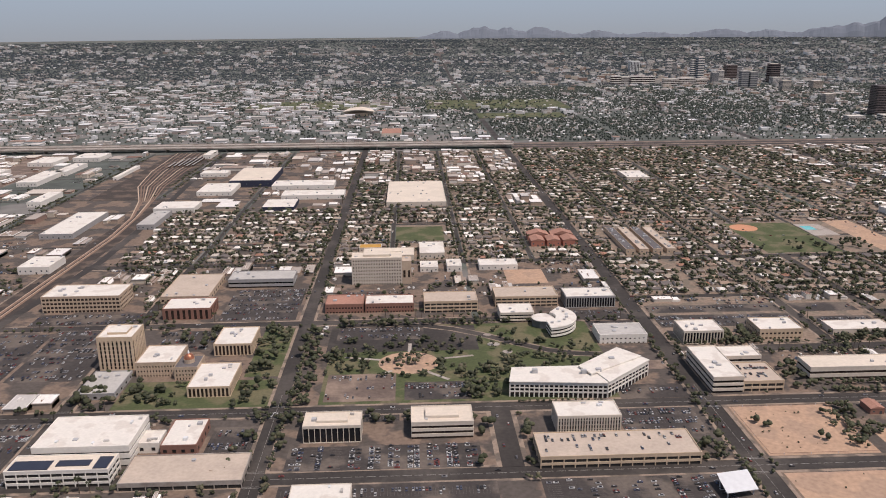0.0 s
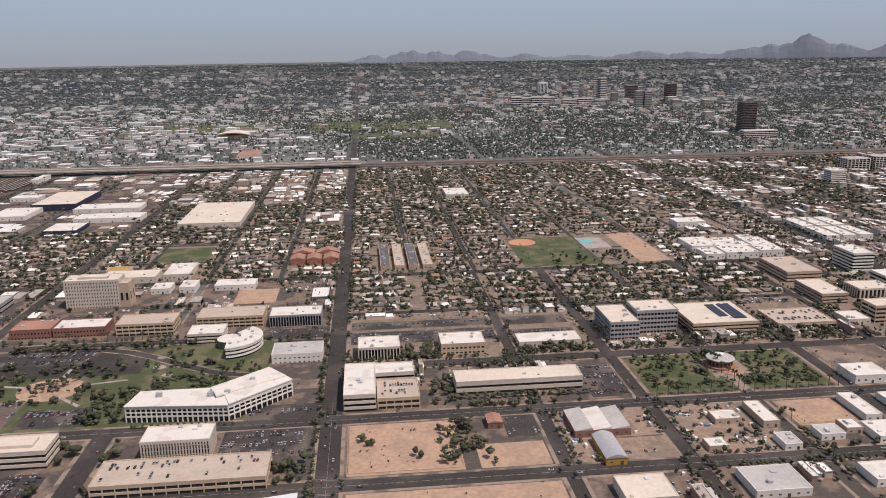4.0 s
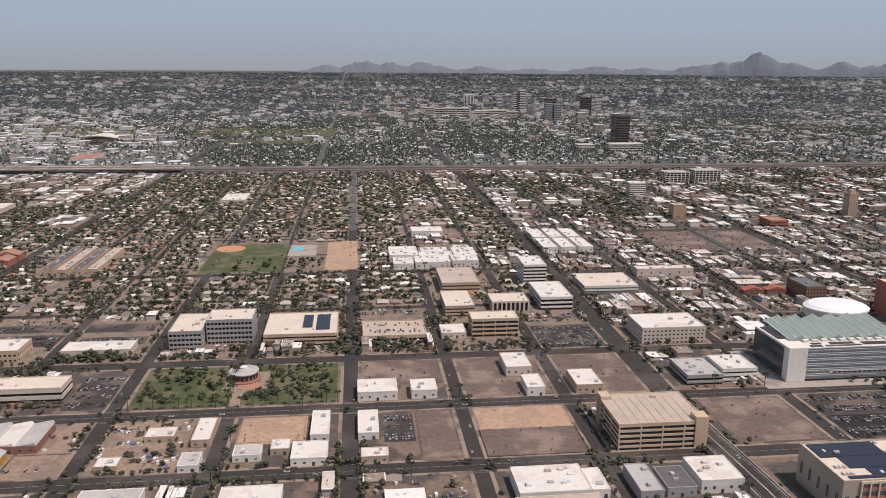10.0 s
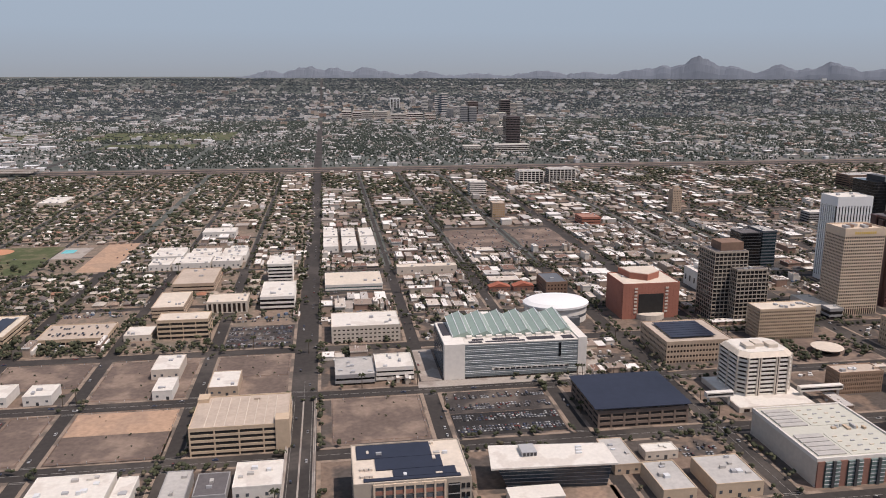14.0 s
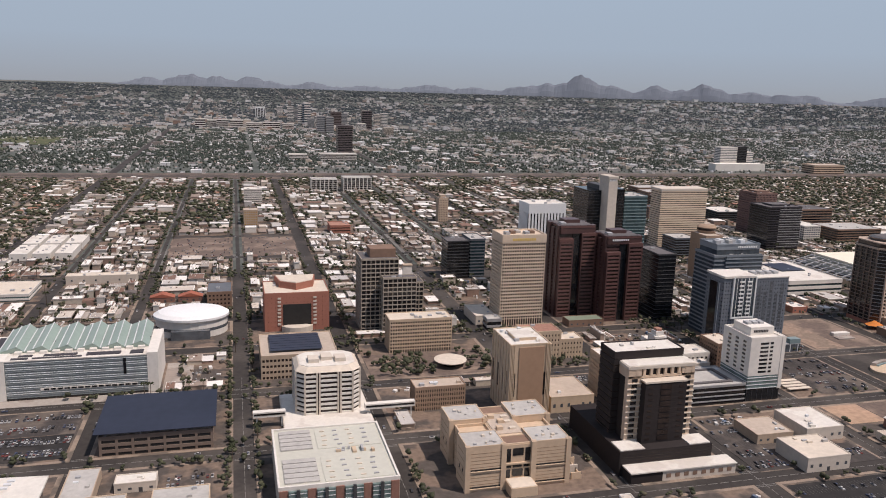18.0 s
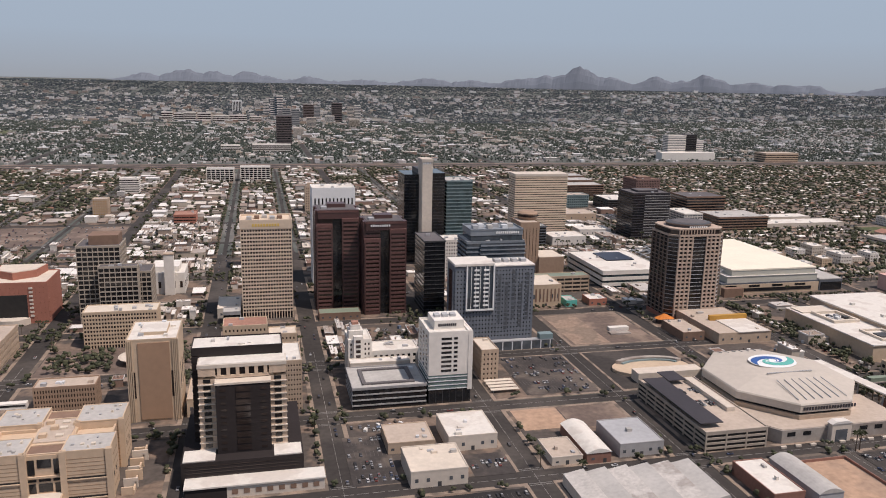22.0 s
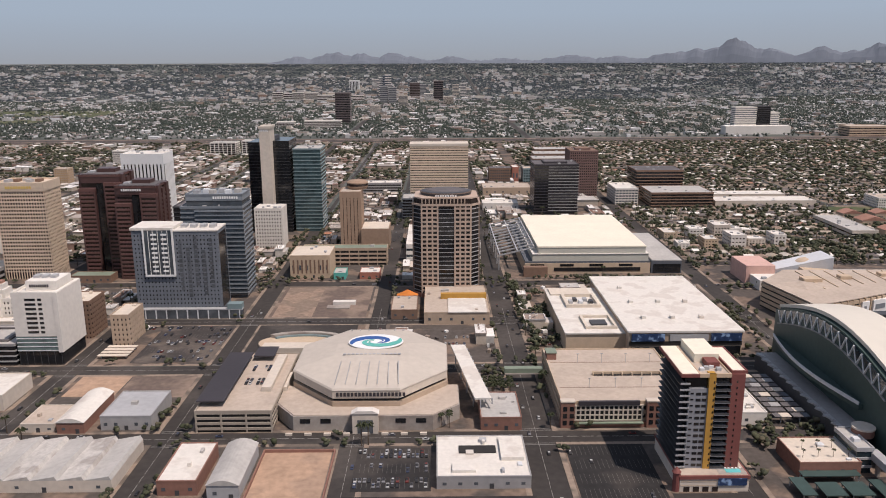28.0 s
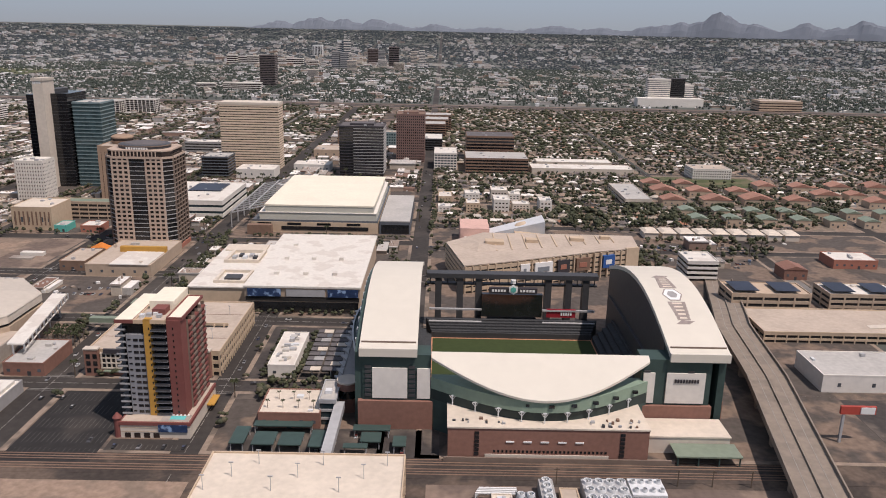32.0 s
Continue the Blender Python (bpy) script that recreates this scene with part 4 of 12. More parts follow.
part("lantern", loft([ring(-102.5, 346, 0.5, 0.5, 8, 10.5), ring(-102.5, 346, 0.4, 0.4, 8, 11.4), ring(-102.5, 346, 0.05, 0.05, 8, 12.2)]), SIGN_WHITE, cap)
office("chamber_building", "white-roofed chamber building with tall dark windows", -97, 320, -78, 346, 4.8, 1, BEIGE_WALL, BROWN_GLASS, "fins", WHITE_ROOF, sp=1.9, pw=0.7, units=5)
office("chamber_building", "white-roofed chamber building with tall dark windows", -96, 366, -77, 389, 6, 1, BEIGE_WALL, BROWN_GLASS, "fins", WHITE_ROOF, sp=1.9, pw=0.7, units=5)
pad(-128, 309, -59, 337, LAWN, "green lawn with trees by the statehouse", "lawn", KERB + 0.012, "lawn")
pad(-76, 340, -59, 402, LAWN, "green lawn with trees", "lawn", KERB + 0.012, "lawn")
take(-128, 309, -59, 404)
grove(-127, 310, -98, 336, 16)
grove(-76, 310, -60, 400, 40, 1.8, 3.2)
grove(-150, 308, -130, 318, 12)
grove(-130, 370, -98, 404, 22)
lot(-128, 372, -100, 400, 0.4)
grove(-51, 310, -42, 402, 24, 1.8, 3.2)
lot(-238, 310, -190, 400, 0.35)
lot(-188, 340, -152, 404, 0.4)
office("office_building", "long tan office block with a white roof", -211, 434, -166, 456, 9.5, 4, TAN_WALL, BROWN_GLASS, "grid", WHITE_ROOF, 0.45, 2.2, 0.5, 6)
office("low_building", "large low hall with a tan roof", -147, 446, -118, 490, 4, 1, TAN_WALL, BROWN_GLASS, "blank", TAN_ROOF, units=6)
office("office_building", "brick office with a white roof", -137, 418, -110, 436, 6.5, 2, BRICK_WALL, BROWN_GLASS, "fins", WHITE_ROOF, sp=3.4, pw=1.6, units=4)
office("office_building", "grey low office with ribbon windows", -112, 472, -71, 490, 5.5, 2, GREY_WALL, BLACK_GLASS, "ribbon", GREY_ROOF, 0.6, units=5)
lot(-106, 414, -62, 468, 0.4)
lot(-210, 412, -150, 430, 0.3)
for x0, y0, x1, y1, n in ((-68, 257, -59, 300, 12), (-52, 257, -46, 300, 14), (-150, 306, -128, 346, 20), (-127, 312, -100, 320, 12), (-76, 312, -60, 402, 26), (-52, 310, -42, 404, 24), (-150, 290, -96, 300, 10), (28, 258, 44, 300, 10)):
    grove(x0, y0, x1, y1, int(n * 0.7), 2.2, 3.6)
# the mall
office("office_building", "brown office with dark tall glazing and a white roof", -40, 277, -17, 289, 7.2, 2, CREAM_WALL, BLACK_GLASS, "fins", CREAM_ROOF, sp=2.3, pw=0.25, units=3, penthouse=1.0)
office("office_building", "tan office with ribbon windows and a cream roof", 3, 278, 28, 292, 7.2, 3, CREAM_WALL, BROWN_GLASS, "ribbon", CREAM_ROOF, 0.55, units=3, penthouse=1.2)
lot(-45, 256.5, 30, 274, 0.62, upright=True)
lot(-42, 293, -2, 299, 0.4)
# side street between the offices
pad(35, 256.1, 47.5, 299.9, SAND, "sandy sidewalks along a side street", "pavement", KERB + 0.026)
pad(37, 255.8, 45.5, 300.2, ASPHALT, "worn grey asphalt side street", "road", KERB + 0.04, "road")
take(33, 256, 49.5, 300, 0)
for y in (262, 271, 288, 295):
    CARS.append((39.4 if y % 2 else 43.2, y, KERB + 0.05, radians(90)))
grove(-44, 290, 30, 299, 22)
row(36, 258, 36, 298, 12)
office("office_building", "cream office with close upright fins and a white roof", 62, 279, 88, 292, 7.6, 4, CREAM_WALL, VOID, "fins", WHITE_ROOF, sp=1.15, pw=0.55, units=3)
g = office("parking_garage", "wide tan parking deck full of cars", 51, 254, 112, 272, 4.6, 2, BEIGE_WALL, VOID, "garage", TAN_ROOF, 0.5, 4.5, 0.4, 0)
lot(53, 256, 110, 271, 0.26, z=4.75)
lot(90, 276, 124, 299, 0.45)
grove(44, 256, 51, 298, 16)
grove(112, 256, 126, 274, 12)
pad(-38, 309, 100, 402, LAWN, "park lawn with paths and trees", "lawn", KERB + 0.012, "lawn")
pad(-40, 366, 38, 400, ASPHALT, "curving asphalt car park by the lawns", "car_park", KERB + 0.02, "car park")
lot(-36, 382, 10, 400, 0.4)
lot(-36, 312, -4, 340, 0.2, GRAVEL, label="bare brown gravel ground")
lot(0, 312, 30, 330, 0.6)
take(-38, 309, 100, 402)
tagged(new("plaza", mesh_of("plaza", loft([ring(2, 352, 15, 13, 20, KERB), ring(2, 352, 15, 13, 20, KERB + 0.03)]), DIRT)), "round sandy plaza with paths", "plaza", kind="structure")
for k in range(5):
    a = 0.3 + 1.25 * k
    x0, y0, x1, y1 = 2 + 13 * math.cos(a), 352 + 11 * math.sin(a), 2 + 34 * math.cos(a), 352 + 24 * math.sin(a)
    d = Vector((y1 - y0, x0 - x1)).normalized() * 0.9
    tagged(new("path", mesh_of("path", prism([(x0 - d.x, y0 - d.y), (x0 + d.x, y0 + d.y), (x1 + d.x, y1 + d.y), (x1 - d.x, y1 - d.y)][::-1], 0, KERB + 0.025 + 0.002 * k), CONC)), "pale concrete path", "path", kind="structure")
grove(-20, 335, 26, 372, 44, 1.2, 2.4)
grove(-36, 366, 60, 382, 30, 1.3, 2.6)
grove(56, 352, 100, 376, 24, 1.3, 2.4)
grove(-36, 400, 90, 407, 30, 1.5, 2.6)
grove(26, 312, 46, 344, 26, 2.0, 3.4)
grove(-38, 340, -18, 366, 24)
grove(44, 336, 100, 350, 34, 1.6, 2.8)
grove(-36, 400, 128, 404, 40)
for x, y, r in ((46, 372, 3.2), (52, 362, 2.6), (44, 385, 2.2)):
    tagged(new("fountain_basin", mesh_of("fountain_basin", loft([ring(x, y, r, r * 0.8, 18, 0), ring(x, y, r, r * 0.8, 18, 0.5), ring(x, y, r * 0.8, r * 0.62, 18, 0.5), ring(x, y, r * 0.78, r * 0.6, 18, 0.3)]), CONC)), "round pale stone memorial basin", "memorial", "park memorials")


def mall_drive():
    """Curved street sweeping round the lawns."""
    line = [(-36, 402.5), (-8, 403.2), (10, 401.2), (26, 395.2), (40, 386.8), (56, 375.0), (72, 364.0), (84, 359.0), (99, 356.5)]
    for nm, w, z, m, text in (("pavement", 3.3, KERB + 0.034, SAND, "sandy sidewalk along a curved street"), ("road", 2.3, KERB + 0.05, ASPHALT, "curved asphalt street round the park lawns")):
        v, f = [], []
        for k, (x, y) in enumerate(line):
            a, b = line[max(0, k - 1)], line[min(len(line) - 1, k + 1)]
            d = Vector((a[1] - b[1], b[0] - a[0])).normalized() * w
            v += [(x + d.x, y + d.y, z), (x - d.x, y - d.y, z), (x - d.x, y - d.y, -0.1), (x + d.x, y + d.y, -0.1)]
        for k in range(len(line) - 1):
            q = 4 * k
            f += [(q + 1, q + 5, q + 4, q), (q + 2, q + 6, q + 5, q + 1), (q, q + 4, q + 7, q + 3)]
        tagged(new(nm, mesh_of(nm, (v, f), m)), text, nm, kind="structure")


mall_drive()


def bent_office():
    """Long white court office with two wings that meet at an angle, and a rising roof."""
    e = thing("court_office", 85, 320, 0, "long white angled office with arcades and a white roof", "building")
    take(46, 304, 116, 348)
    a, b, c = (47, 313), (90, 309), (114.5, 331)
    back = [(104, 345), (82, 326), (50, 327)]
    def skin(p, q, r, s, z0, z1):
        return prism([p, q, r, s], z0, z1)
    for nm, (p, q, r, s), n in (("west_wing", (a, b, (88, 327), (50, 327)), 20), ("east_wing", (b, c, (104, 345), (82, 326)), 12)):
        part(nm + "_glazing", skin(p, q, r, s, 0, 6.6), BLACK_GLASS, e)
        d = Vector((q[0] - p[0], q[1] - p[1]))
        nrm = Vector((d.y, -d.x)).normalized() * 0.12
        for z0, z1 in ((2.4, 3.2), (4.3, 4.9), (6.0, 7.4)):
            part("spandrel", skin((p[0] + nrm.x, p[1] + nrm.y), (q[0] + nrm.x, q[1] + nrm.y), r, s, z0, z1), WHITE_WALL, e)
        ux = d.normalized()
        for k in range(n + 1):
            m = Vector(p) + d * (k / n) + nrm * 1.5
            w = ux * 0.28
            t = -nrm * 4
            part("pier", skin((m.x - w.x, m.y - w.y), (m.x + w.x, m.y + w.y), (m.x + w.x + t.x, m.y + w.y + t.y), (m.x - w.x + t.x, m.y - w.y + t.y), 0, 6.4), WHITE_WALL, e)
    part("west_roof", skin((46.5, 312.5), (90, 308.5), (88, 327.5), (49.5, 327.5), 7.4, 7.7), WHITE_ROOF, e)
    part("east_roof", skin((90.5, 308.7), (115, 331), (104, 345.5), (84, 327.5), 7.7, 8.2), WHITE_ROOF, e)
    part("upper_roof", skin((84, 316), (112, 334), (103, 345), (80, 325), 8.2, 8.9), WHITE_ROOF, e)
    for x, y in ((58, 320), (80, 318), (87, 319), (96, 331)):
        part("roof_unit", box_geo(x, y, 7.6, x + 2.4, y + 1.8, 9.6), STEEL, e)


bent_office()
lot(96, 308, 127, 322, 0.55)
lot(114, 338, 127, 348, 0.1, GRAVEL, label="gravel forecourt")
row(50, 307, 92, 306, 16, tree, 1.2)
row(128, 308, 128, 402, 14)
office("office_tower", "large cream state office with rows of square windows", -34, 474, -2, 488, 17.5, 8, CREAM_WALL, BROWN_GLASS, "grid", CREAM_ROOF, 0.5, 1.7, 0.9, 6, penthouse=1.5)
office("annex", "tan windowless annex", -2, 474, 4, 486, 15, 5, TAN_WALL, BROWN_GLASS, "blank", TAN_ROOF, units=1)
office("office_building", "red-roofed brick office with white upper roofs", -46, 423, -24, 440, 5.2, 2, BRICK_WALL, BROWN_GLASS, "grid", RED_ROOF, 0.6, 1.8, 0.8, 4)
office("office_building", "brick office with a pale roof and red edges", -23, 423, 5, 438, 5.2, 2, BRICK_WALL, BROWN_GLASS, "grid", WHITE_ROOF, 0.6, 1.8, 0.8, 4)
office("parking_garage", "tan parking garage with open decks", 11, 421, 42, 438, 6.5, 3, BEIGE_WALL, VOID, "garage", TAN_ROOF, 0.5, 3.5, 0.4, 2)
office("parking_garage", "tan garage behind the lawn offices", 53, 428, 90, 446, 6, 3, BEIGE_WALL, VOID, "garage", TAN_ROOF, 0.5, 3.5, 0.4, 2)
office("office_building", "white-roofed office with upright grey piers", 94, 424, 123, 440, 6.6, 3, GREY_WALL, BLACK_GLASS, "fins", WHITE_ROOF, sp=1.5, pw=0.4, units=5)
office("office_building", "cream office with ribbon windows beside the lawn", 53, 403, 72, 418, 5.4, 3, CREAM_WALL, BLACK_GLASS, "ribbon", WHITE_ROOF, 0.5, units=3)


def round_office():
    e = thing("round_office", 82, 392, 0, "curved white office with ribbon windows round a glass court", "building")
    take(70, 376, 92, 410)
    n = 14
    def fan(r0, r1, a0, a1, z0, z1):
        pts = [(76 + r1 * math.cos(a0 + (a1 - a0) * i / n), 396 + r1 * math.sin(a0 + (a1 - a0) * i / n)) for i in range(n + 1)]
        pts += [(76 + r0 * math.cos(a1 + (a0 - a1) * i / n), 396 + r0 * math.sin(a1 + (a0 - a1) * i / n)) for i in range(n + 1)]
        return prism(pts, z0, z1)
    part("glazing", fan(7, 17.4, -1.5, 0.9, 0, 5.8), BLACK_GLASS, e)
    for k in range(3):
        part("spandrel", fan(6.8, 17.7, -1.5, 0.9, 1.0 + 1.9 * k, 2.0 + 1.9 * k), WHITE_WALL, e)
    part("roof_deck", fan(6.6, 17.9, -1.52, 0.92, 5.8, 6.3), WHITE_ROOF, e)
    part("glass_court", loft([ring(76, 398, 6, 6, 16, 0), ring(76, 398, 6, 6, 16, 4.2)]), GREY_GLASS, e, "grey glass court wall")
    part("court_roof", loft([ring(76, 398, 6.3, 6.3, 16, 4.2), ring(76, 398, 6.3, 6.3, 16, 4.6), ring(76, 398, 2, 2, 16, 4.9)]), WHITE_ROOF, e)
    for k in range(7):
        a = -1.4 + 0.36 * k
        slab("roof_plant", e, (STEEL, PALE_METAL, GREY_ROOF)[k % 3], 76 + 12 * math.cos(a), 396 + 12 * math.sin(a), 6.3, 77.4 + 12 * math.cos(a), 397.2 + 12 * math.sin(a), 7.2)


round_office()
office("office_building", "white office with a blue-grey panelled roof", 101, 370, 126, 386, 4.6, 2, WHITE_WALL, BLACK_GLASS, "grid", GREY_ROOF, 0.7, 2.4, 1.4, 4)
lot(101, 389, 127, 402, 0.3)
lot(92, 405, 128, 420, 0.4)
# west blocks past the avenue
office("office_building", "white-roofed office with dark piers", 144, 367, 165, 383, 6.8, 2, CREAM_WALL, BLACK_GLASS, "fins", WHITE_ROOF, sp=1.6, pw=0.55, units=4)
office("office_building", "pale brick office with a white roof", 186, 371, 209, 388, 5.2, 2, BEIGE_WALL, BROWN_GLASS, "grid", WHITE_ROOF, 0.6, 2.2, 0.9, 4)
low("long low white-roofed school building", 227, 374, 260, 387, 3.2, CREAM_WALL, WHITE_ROOF)
lot(140, 390, 218, 408, 0.5)
lot(140, 412, 218, 424, 0.35)
lot(226, 410, 262, 424, 0.15)
lot(228, 390, 262, 402, 0.5)
grove(166, 366, 184, 384, 22)
grove(226, 366, 262, 372, 18)
e = office("office_building", "white-roofed office with a shaded west side", 138, 311, 152, 346, 7.6, 3, CREAM_WALL, BLACK_GLASS, "ribbon", WHITE_ROOF, 0.55, units=4)
office("wing", "", 152.05, 334, 170, 346, 7.2, 3, CREAM_WALL, BLACK_GLASS, "ribbon", WHITE_ROOF, 0.55, units=2, parent=e)
office("parking_deck", "small tan parking deck beside the office", 152.5, 312, 171, 332, 4.8, 2, BEIGE_WALL, VOID, "garage", TAN_ROOF, 0.5, 4, 0.4, 0)
lot(154, 314, 170, 331, 0.4, z=4.95)
office("office_building", "long low office with a pale sheet roof", 188, 322, 246, 335, 6, 2, CREAM_WALL, BROWN_GLASS, "ribbon", CREAM_ROOF, 0.6, units=2)
grove(178, 312, 188, 340, 18)
row(190, 317, 246, 316, 18)
lot(248, 312, 266, 348, 0.7)
pad(140, 258, 184, 298, DIRT, "bare reddish dirt lot", "dirt_lot", KERB + 0.012, "lot")
pad(190, 258, 217, 276, DIRT, "bare reddish dirt lot", "dirt_lot", KERB + 0.012, "lot")
pad(140, 170, 217, 246, DIRT, "bare reddish dirt lot", "dirt_lot", KERB + 0.012, "lot")
take(138, 256, 219, 300)
take(138, 168, 219, 248)
grove(178, 258, 196, 298, 34, 1.2, 2.8)
for x, y in ((146, 284), (150, 280), (166, 270), (168, 268)):
    tree(x, y, 2.8)
for x0, y0, x1, y1, n in ((140, 258, 178, 298, 26), (140, 170, 217, 246, 60), (324, 275, 350, 298, 10), (417, 257, 456, 299, 16), (371, 326, 409, 355, 14), (417, 309, 456, 355, 16), (464, 309, 497, 355, 12), (515, 259, 551, 299, 14)):
    for _ in range(n):
        tree(RND.uniform(x0, x1), RND.uniform(y0, y1), RND.uniform(0.3, 0.8))
def fence(x0, y0, x1, y1):
    """Wire fence of posts and rails round a bare lot."""
    e = thing("wire_fence", (x0 + x1) / 2, (y0 + y1) / 2, 0, "low wire fence round a bare lot", "fence", "lot fences")
    for a, b, c, d in ((x0, y0, x1, y0), (x1, y0, x1, y1), (x0, y1, x1, y1), (x0, y0, x0, y1)):
        part("rail", box_geo(min(a, c) - 0.05, min(b, d) - 0.05, 0.75, max(a, c) + 0.05, max(b, d) + 0.05, 0.85), BROWN_WALL, e)
        for k in range(4):
            px, py = a + (c - a) * (k + 0.5) / 4, b + (d - b) * (k + 0.5) / 4
            slab("post", e, STEEL, px - 0.08, py - 0.08, 0, px + 0.08, py + 0.08, 0.9)


for q in ((140.6, 258.6, 183.4, 297.4), (417.6, 257.6, 455.4, 298.4), (393.6, 257.6, 408.4, 297.4), (417.6, 309.6, 455.4, 354.4), (371.6, 326.6, 408.4, 354.4), (515.6, 259.6, 550.4, 298.4), (324.6, 275.6, 349.4, 297.4), (464.6, 328, 496.4, 354.4)):
    fence(*q)
low("small brick house with a tiled roof", 197, 288, 203, 296, 2.8, BRICK_WALL, RED_ROOF, "small_house", shape="gable")
lot(204, 280, 218, 299, 0.15)
lot(50, 225, 126, 247, 0.4, upright=True)
lot(-45, 225, 34, 247, 0.4)
low("white-roofed hall by the lower street", -39, 231, -18, 240, 5, CREAM_WALL, WHITE_ROOF)
e = thing("solar_canopy", 118, 236, 0, "tilted white carport roof on posts", "canopy")
part("panel", ([(112, 230, 3.0), (124, 232, 3.0), (124, 242, 4.6), (112, 240, 4.6), (112, 230, 3.2), (124, 232, 3.2), (124, 242, 4.8), (112, 240, 4.8)], [(3, 2, 1, 0), (4, 5, 6, 7), (0, 1, 5, 4), (1, 2, 6, 5), (2, 3, 7, 6), (3, 0, 4, 7)]), PALE_METAL, e)
for x, y, z in ((113, 231.5, 3.1), (123, 233.5, 3.1), (123, 240, 4.3), (113, 238.5, 4.3)):
    part("post", box_geo(x - 0.2, y - 0.2, 0, x + 0.2, y + 0.2, z), STEEL, e)
low("white multi-gabled warehouse", 230, 276, 253, 295, 3.2, BRICK_WALL, WHITE_ROOF, "warehouse", shape="saw")
low("arched metal workshop", 236, 254, 244, 273, 3, YELLOW_WALL, STEEL, "workshop", shape="vault")
lot(246, 257, 266, 274, 0.2, DUST)
low("white-roofed workshop", 234, 225, 252, 240, 4, CREAM_WALL, CREAM_ROOF, "workshop")
for x0, y0, x1, y1, h in ((308, 275, 315, 294, 2.8), (307, 251.9 + 4.5, 314, 266, 2.6), (290, 280, 301, 288, 2.4), (278, 259, 286, 266, 2.2), (352, 275, 359, 296, 3), (346, 257, 359, 270, 3), (325, 262, 335, 270, 2.6), (338, 266, 345, 274, 2.4), (370, 275, 378, 295, 2.8), (371, 257, 381, 264, 2.4), (325, 228, 345, 240, 3), (280, 226, 300, 242, 3)):
    low("small white-roofed workshop in a dusty yard", x0, y0, x1, y1, h, (CREAM_WALL, WHITE_WALL, TAN_WALL)[int(x0) % 3], (WHITE_ROOF, WHITE_ROOF, GREY_ROOF)[int(x0 + y0) % 3], "workshop")
pad(324, 275, 350, 298, DIRT, "bare dirt lot", "dirt_lot", KERB + 0.012, "lot")
for x0, y0, x1, y1 in ((226.5, 257.5, 245, 298.5), (246.5, 275, 265.5, 298.5), (274.5, 257.5, 306, 298.5), (300, 266.5, 314, 274.5)):
    pad(x0, y0, x1, y1, DUST, "pale dusty yard between workshops", "dirt_lot", KERB + 0.01 + x0 * 1e-5, "lot")
    for _ in range(int((x1 - x0) * (y1 - y0) / 30)):
        CLUTTER.append((RND.uniform(x0 + 1, x1 - 1), RND.uniform(y0 + 1, y1 - 1), KERB, RND.choice((0, 0.1)), RND.uniform(0.5, 2.0), RND.uniform(0.5, 2.2), RND.uniform(0.4, 1.3)))
        if RND.random() < 0.4:
            tree(RND.uniform(x0 + 1, x1 - 1), RND.uniform(y0 + 1, y1 - 1), RND.uniform(1.0, 1.9))
take(324, 275, 350, 298)
lot(380, 272, 392, 296, 0.6)
pad(393, 257, 409, 298, GRAVEL, "fenced brown gravel lot", "gravel_lot", KERB + 0.012, "lot")
pad(417, 257, 456, 299, DIRT, "fenced bare lot", "dirt_lot", KERB + 0.012, "lot")
pad(417, 257, 456, 279, GRAVEL, "dark gravel half of the bare lot", "gravel_lot", KERB + 0.02, "lot")
take(393, 257, 457, 299)
# park with the round library
pad(275, 311, 361, 354.5, LAWN, "green park lawn with trees", "lawn", KERB + 0.032, "lawn")
pad(311, 325, 330, 347, SAND, "sandy paved plaza round the library", "plaza", KERB + 0.04, "plaza")
pad(316, 310, 321, 325, SAND, "sandy walk into the park", "path", KERB + 0.044, "path")
take(273, 308, 365, 358)
e = thing("round_pavilion", 319, 339, 0, "round grey-roofed brick library pavilion in the park", "building")
part("wall", loft([ring(319, 339, 6, 6, 28, 0), ring(319, 339, 6, 6, 28, 4.2)]), BRICK_WALL, e)
part("base_ring", loft([ring(319, 339, 7.4, 7.4, 28, 0), ring(319, 339, 7.4, 7.4, 28, 1.0), ring(319, 339, 6.1, 6.1, 28, 1.1)]), BRICK_WALL, e)
for k in range(20):
    a = 2 * math.pi * k / 20
    c, n = math.cos(a), math.sin(a)
    part("window", merge(*[prism([(319 + c * 6.06 + n * 0.55, 339 + n * 6.06 - c * 0.55), (319 + c * 6.06 - n * 0.55, 339 + n * 6.06 + c * 0.55), (319 + c * 5.8 - n * 0.55, 339 + n * 5.8 + c * 0.55), (319 + c * 5.8 + n * 0.55, 339 + n * 5.8 - c * 0.55)], 1.6, 3.3)]), BLACK_GLASS, e)
part("roof", loft([ring(319, 339, 6.7, 6.7, 28, 4.1), ring(319, 339, 6.7, 6.7, 28, 4.5), ring(319, 339, 4.6, 4.6, 28, 5.0), ring(319, 339, 4.2, 4.2, 28, 4.9), ring(319, 339, 1.6, 1.6, 28, 5.6)]), GREY_ROOF, e)
part("roof_lantern", loft([ring(319, 339, 1.7, 1.7, 20, 5.3), ring(319, 339, 1.7, 1.7, 20, 6.2), ring(319, 339, 0.1, 0.1, 20, 6.6)]), PALE_METAL, e)
part("forecourt", loft([ring(322, 331, 5, 5, 16, 0.1), ring(322, 331, 5, 5, 16, 0.35)]), RED_ROOF, e)
grove(278, 313, 310, 354, 62, 1.3, 2.6)
grove(311, 348, 335, 354, 18, 1.3, 2.4)
grove(322, 313, 335, 324, 18, 1.3, 2.4)
grove(331, 325, 336, 348, 12, 1.3, 2.4)
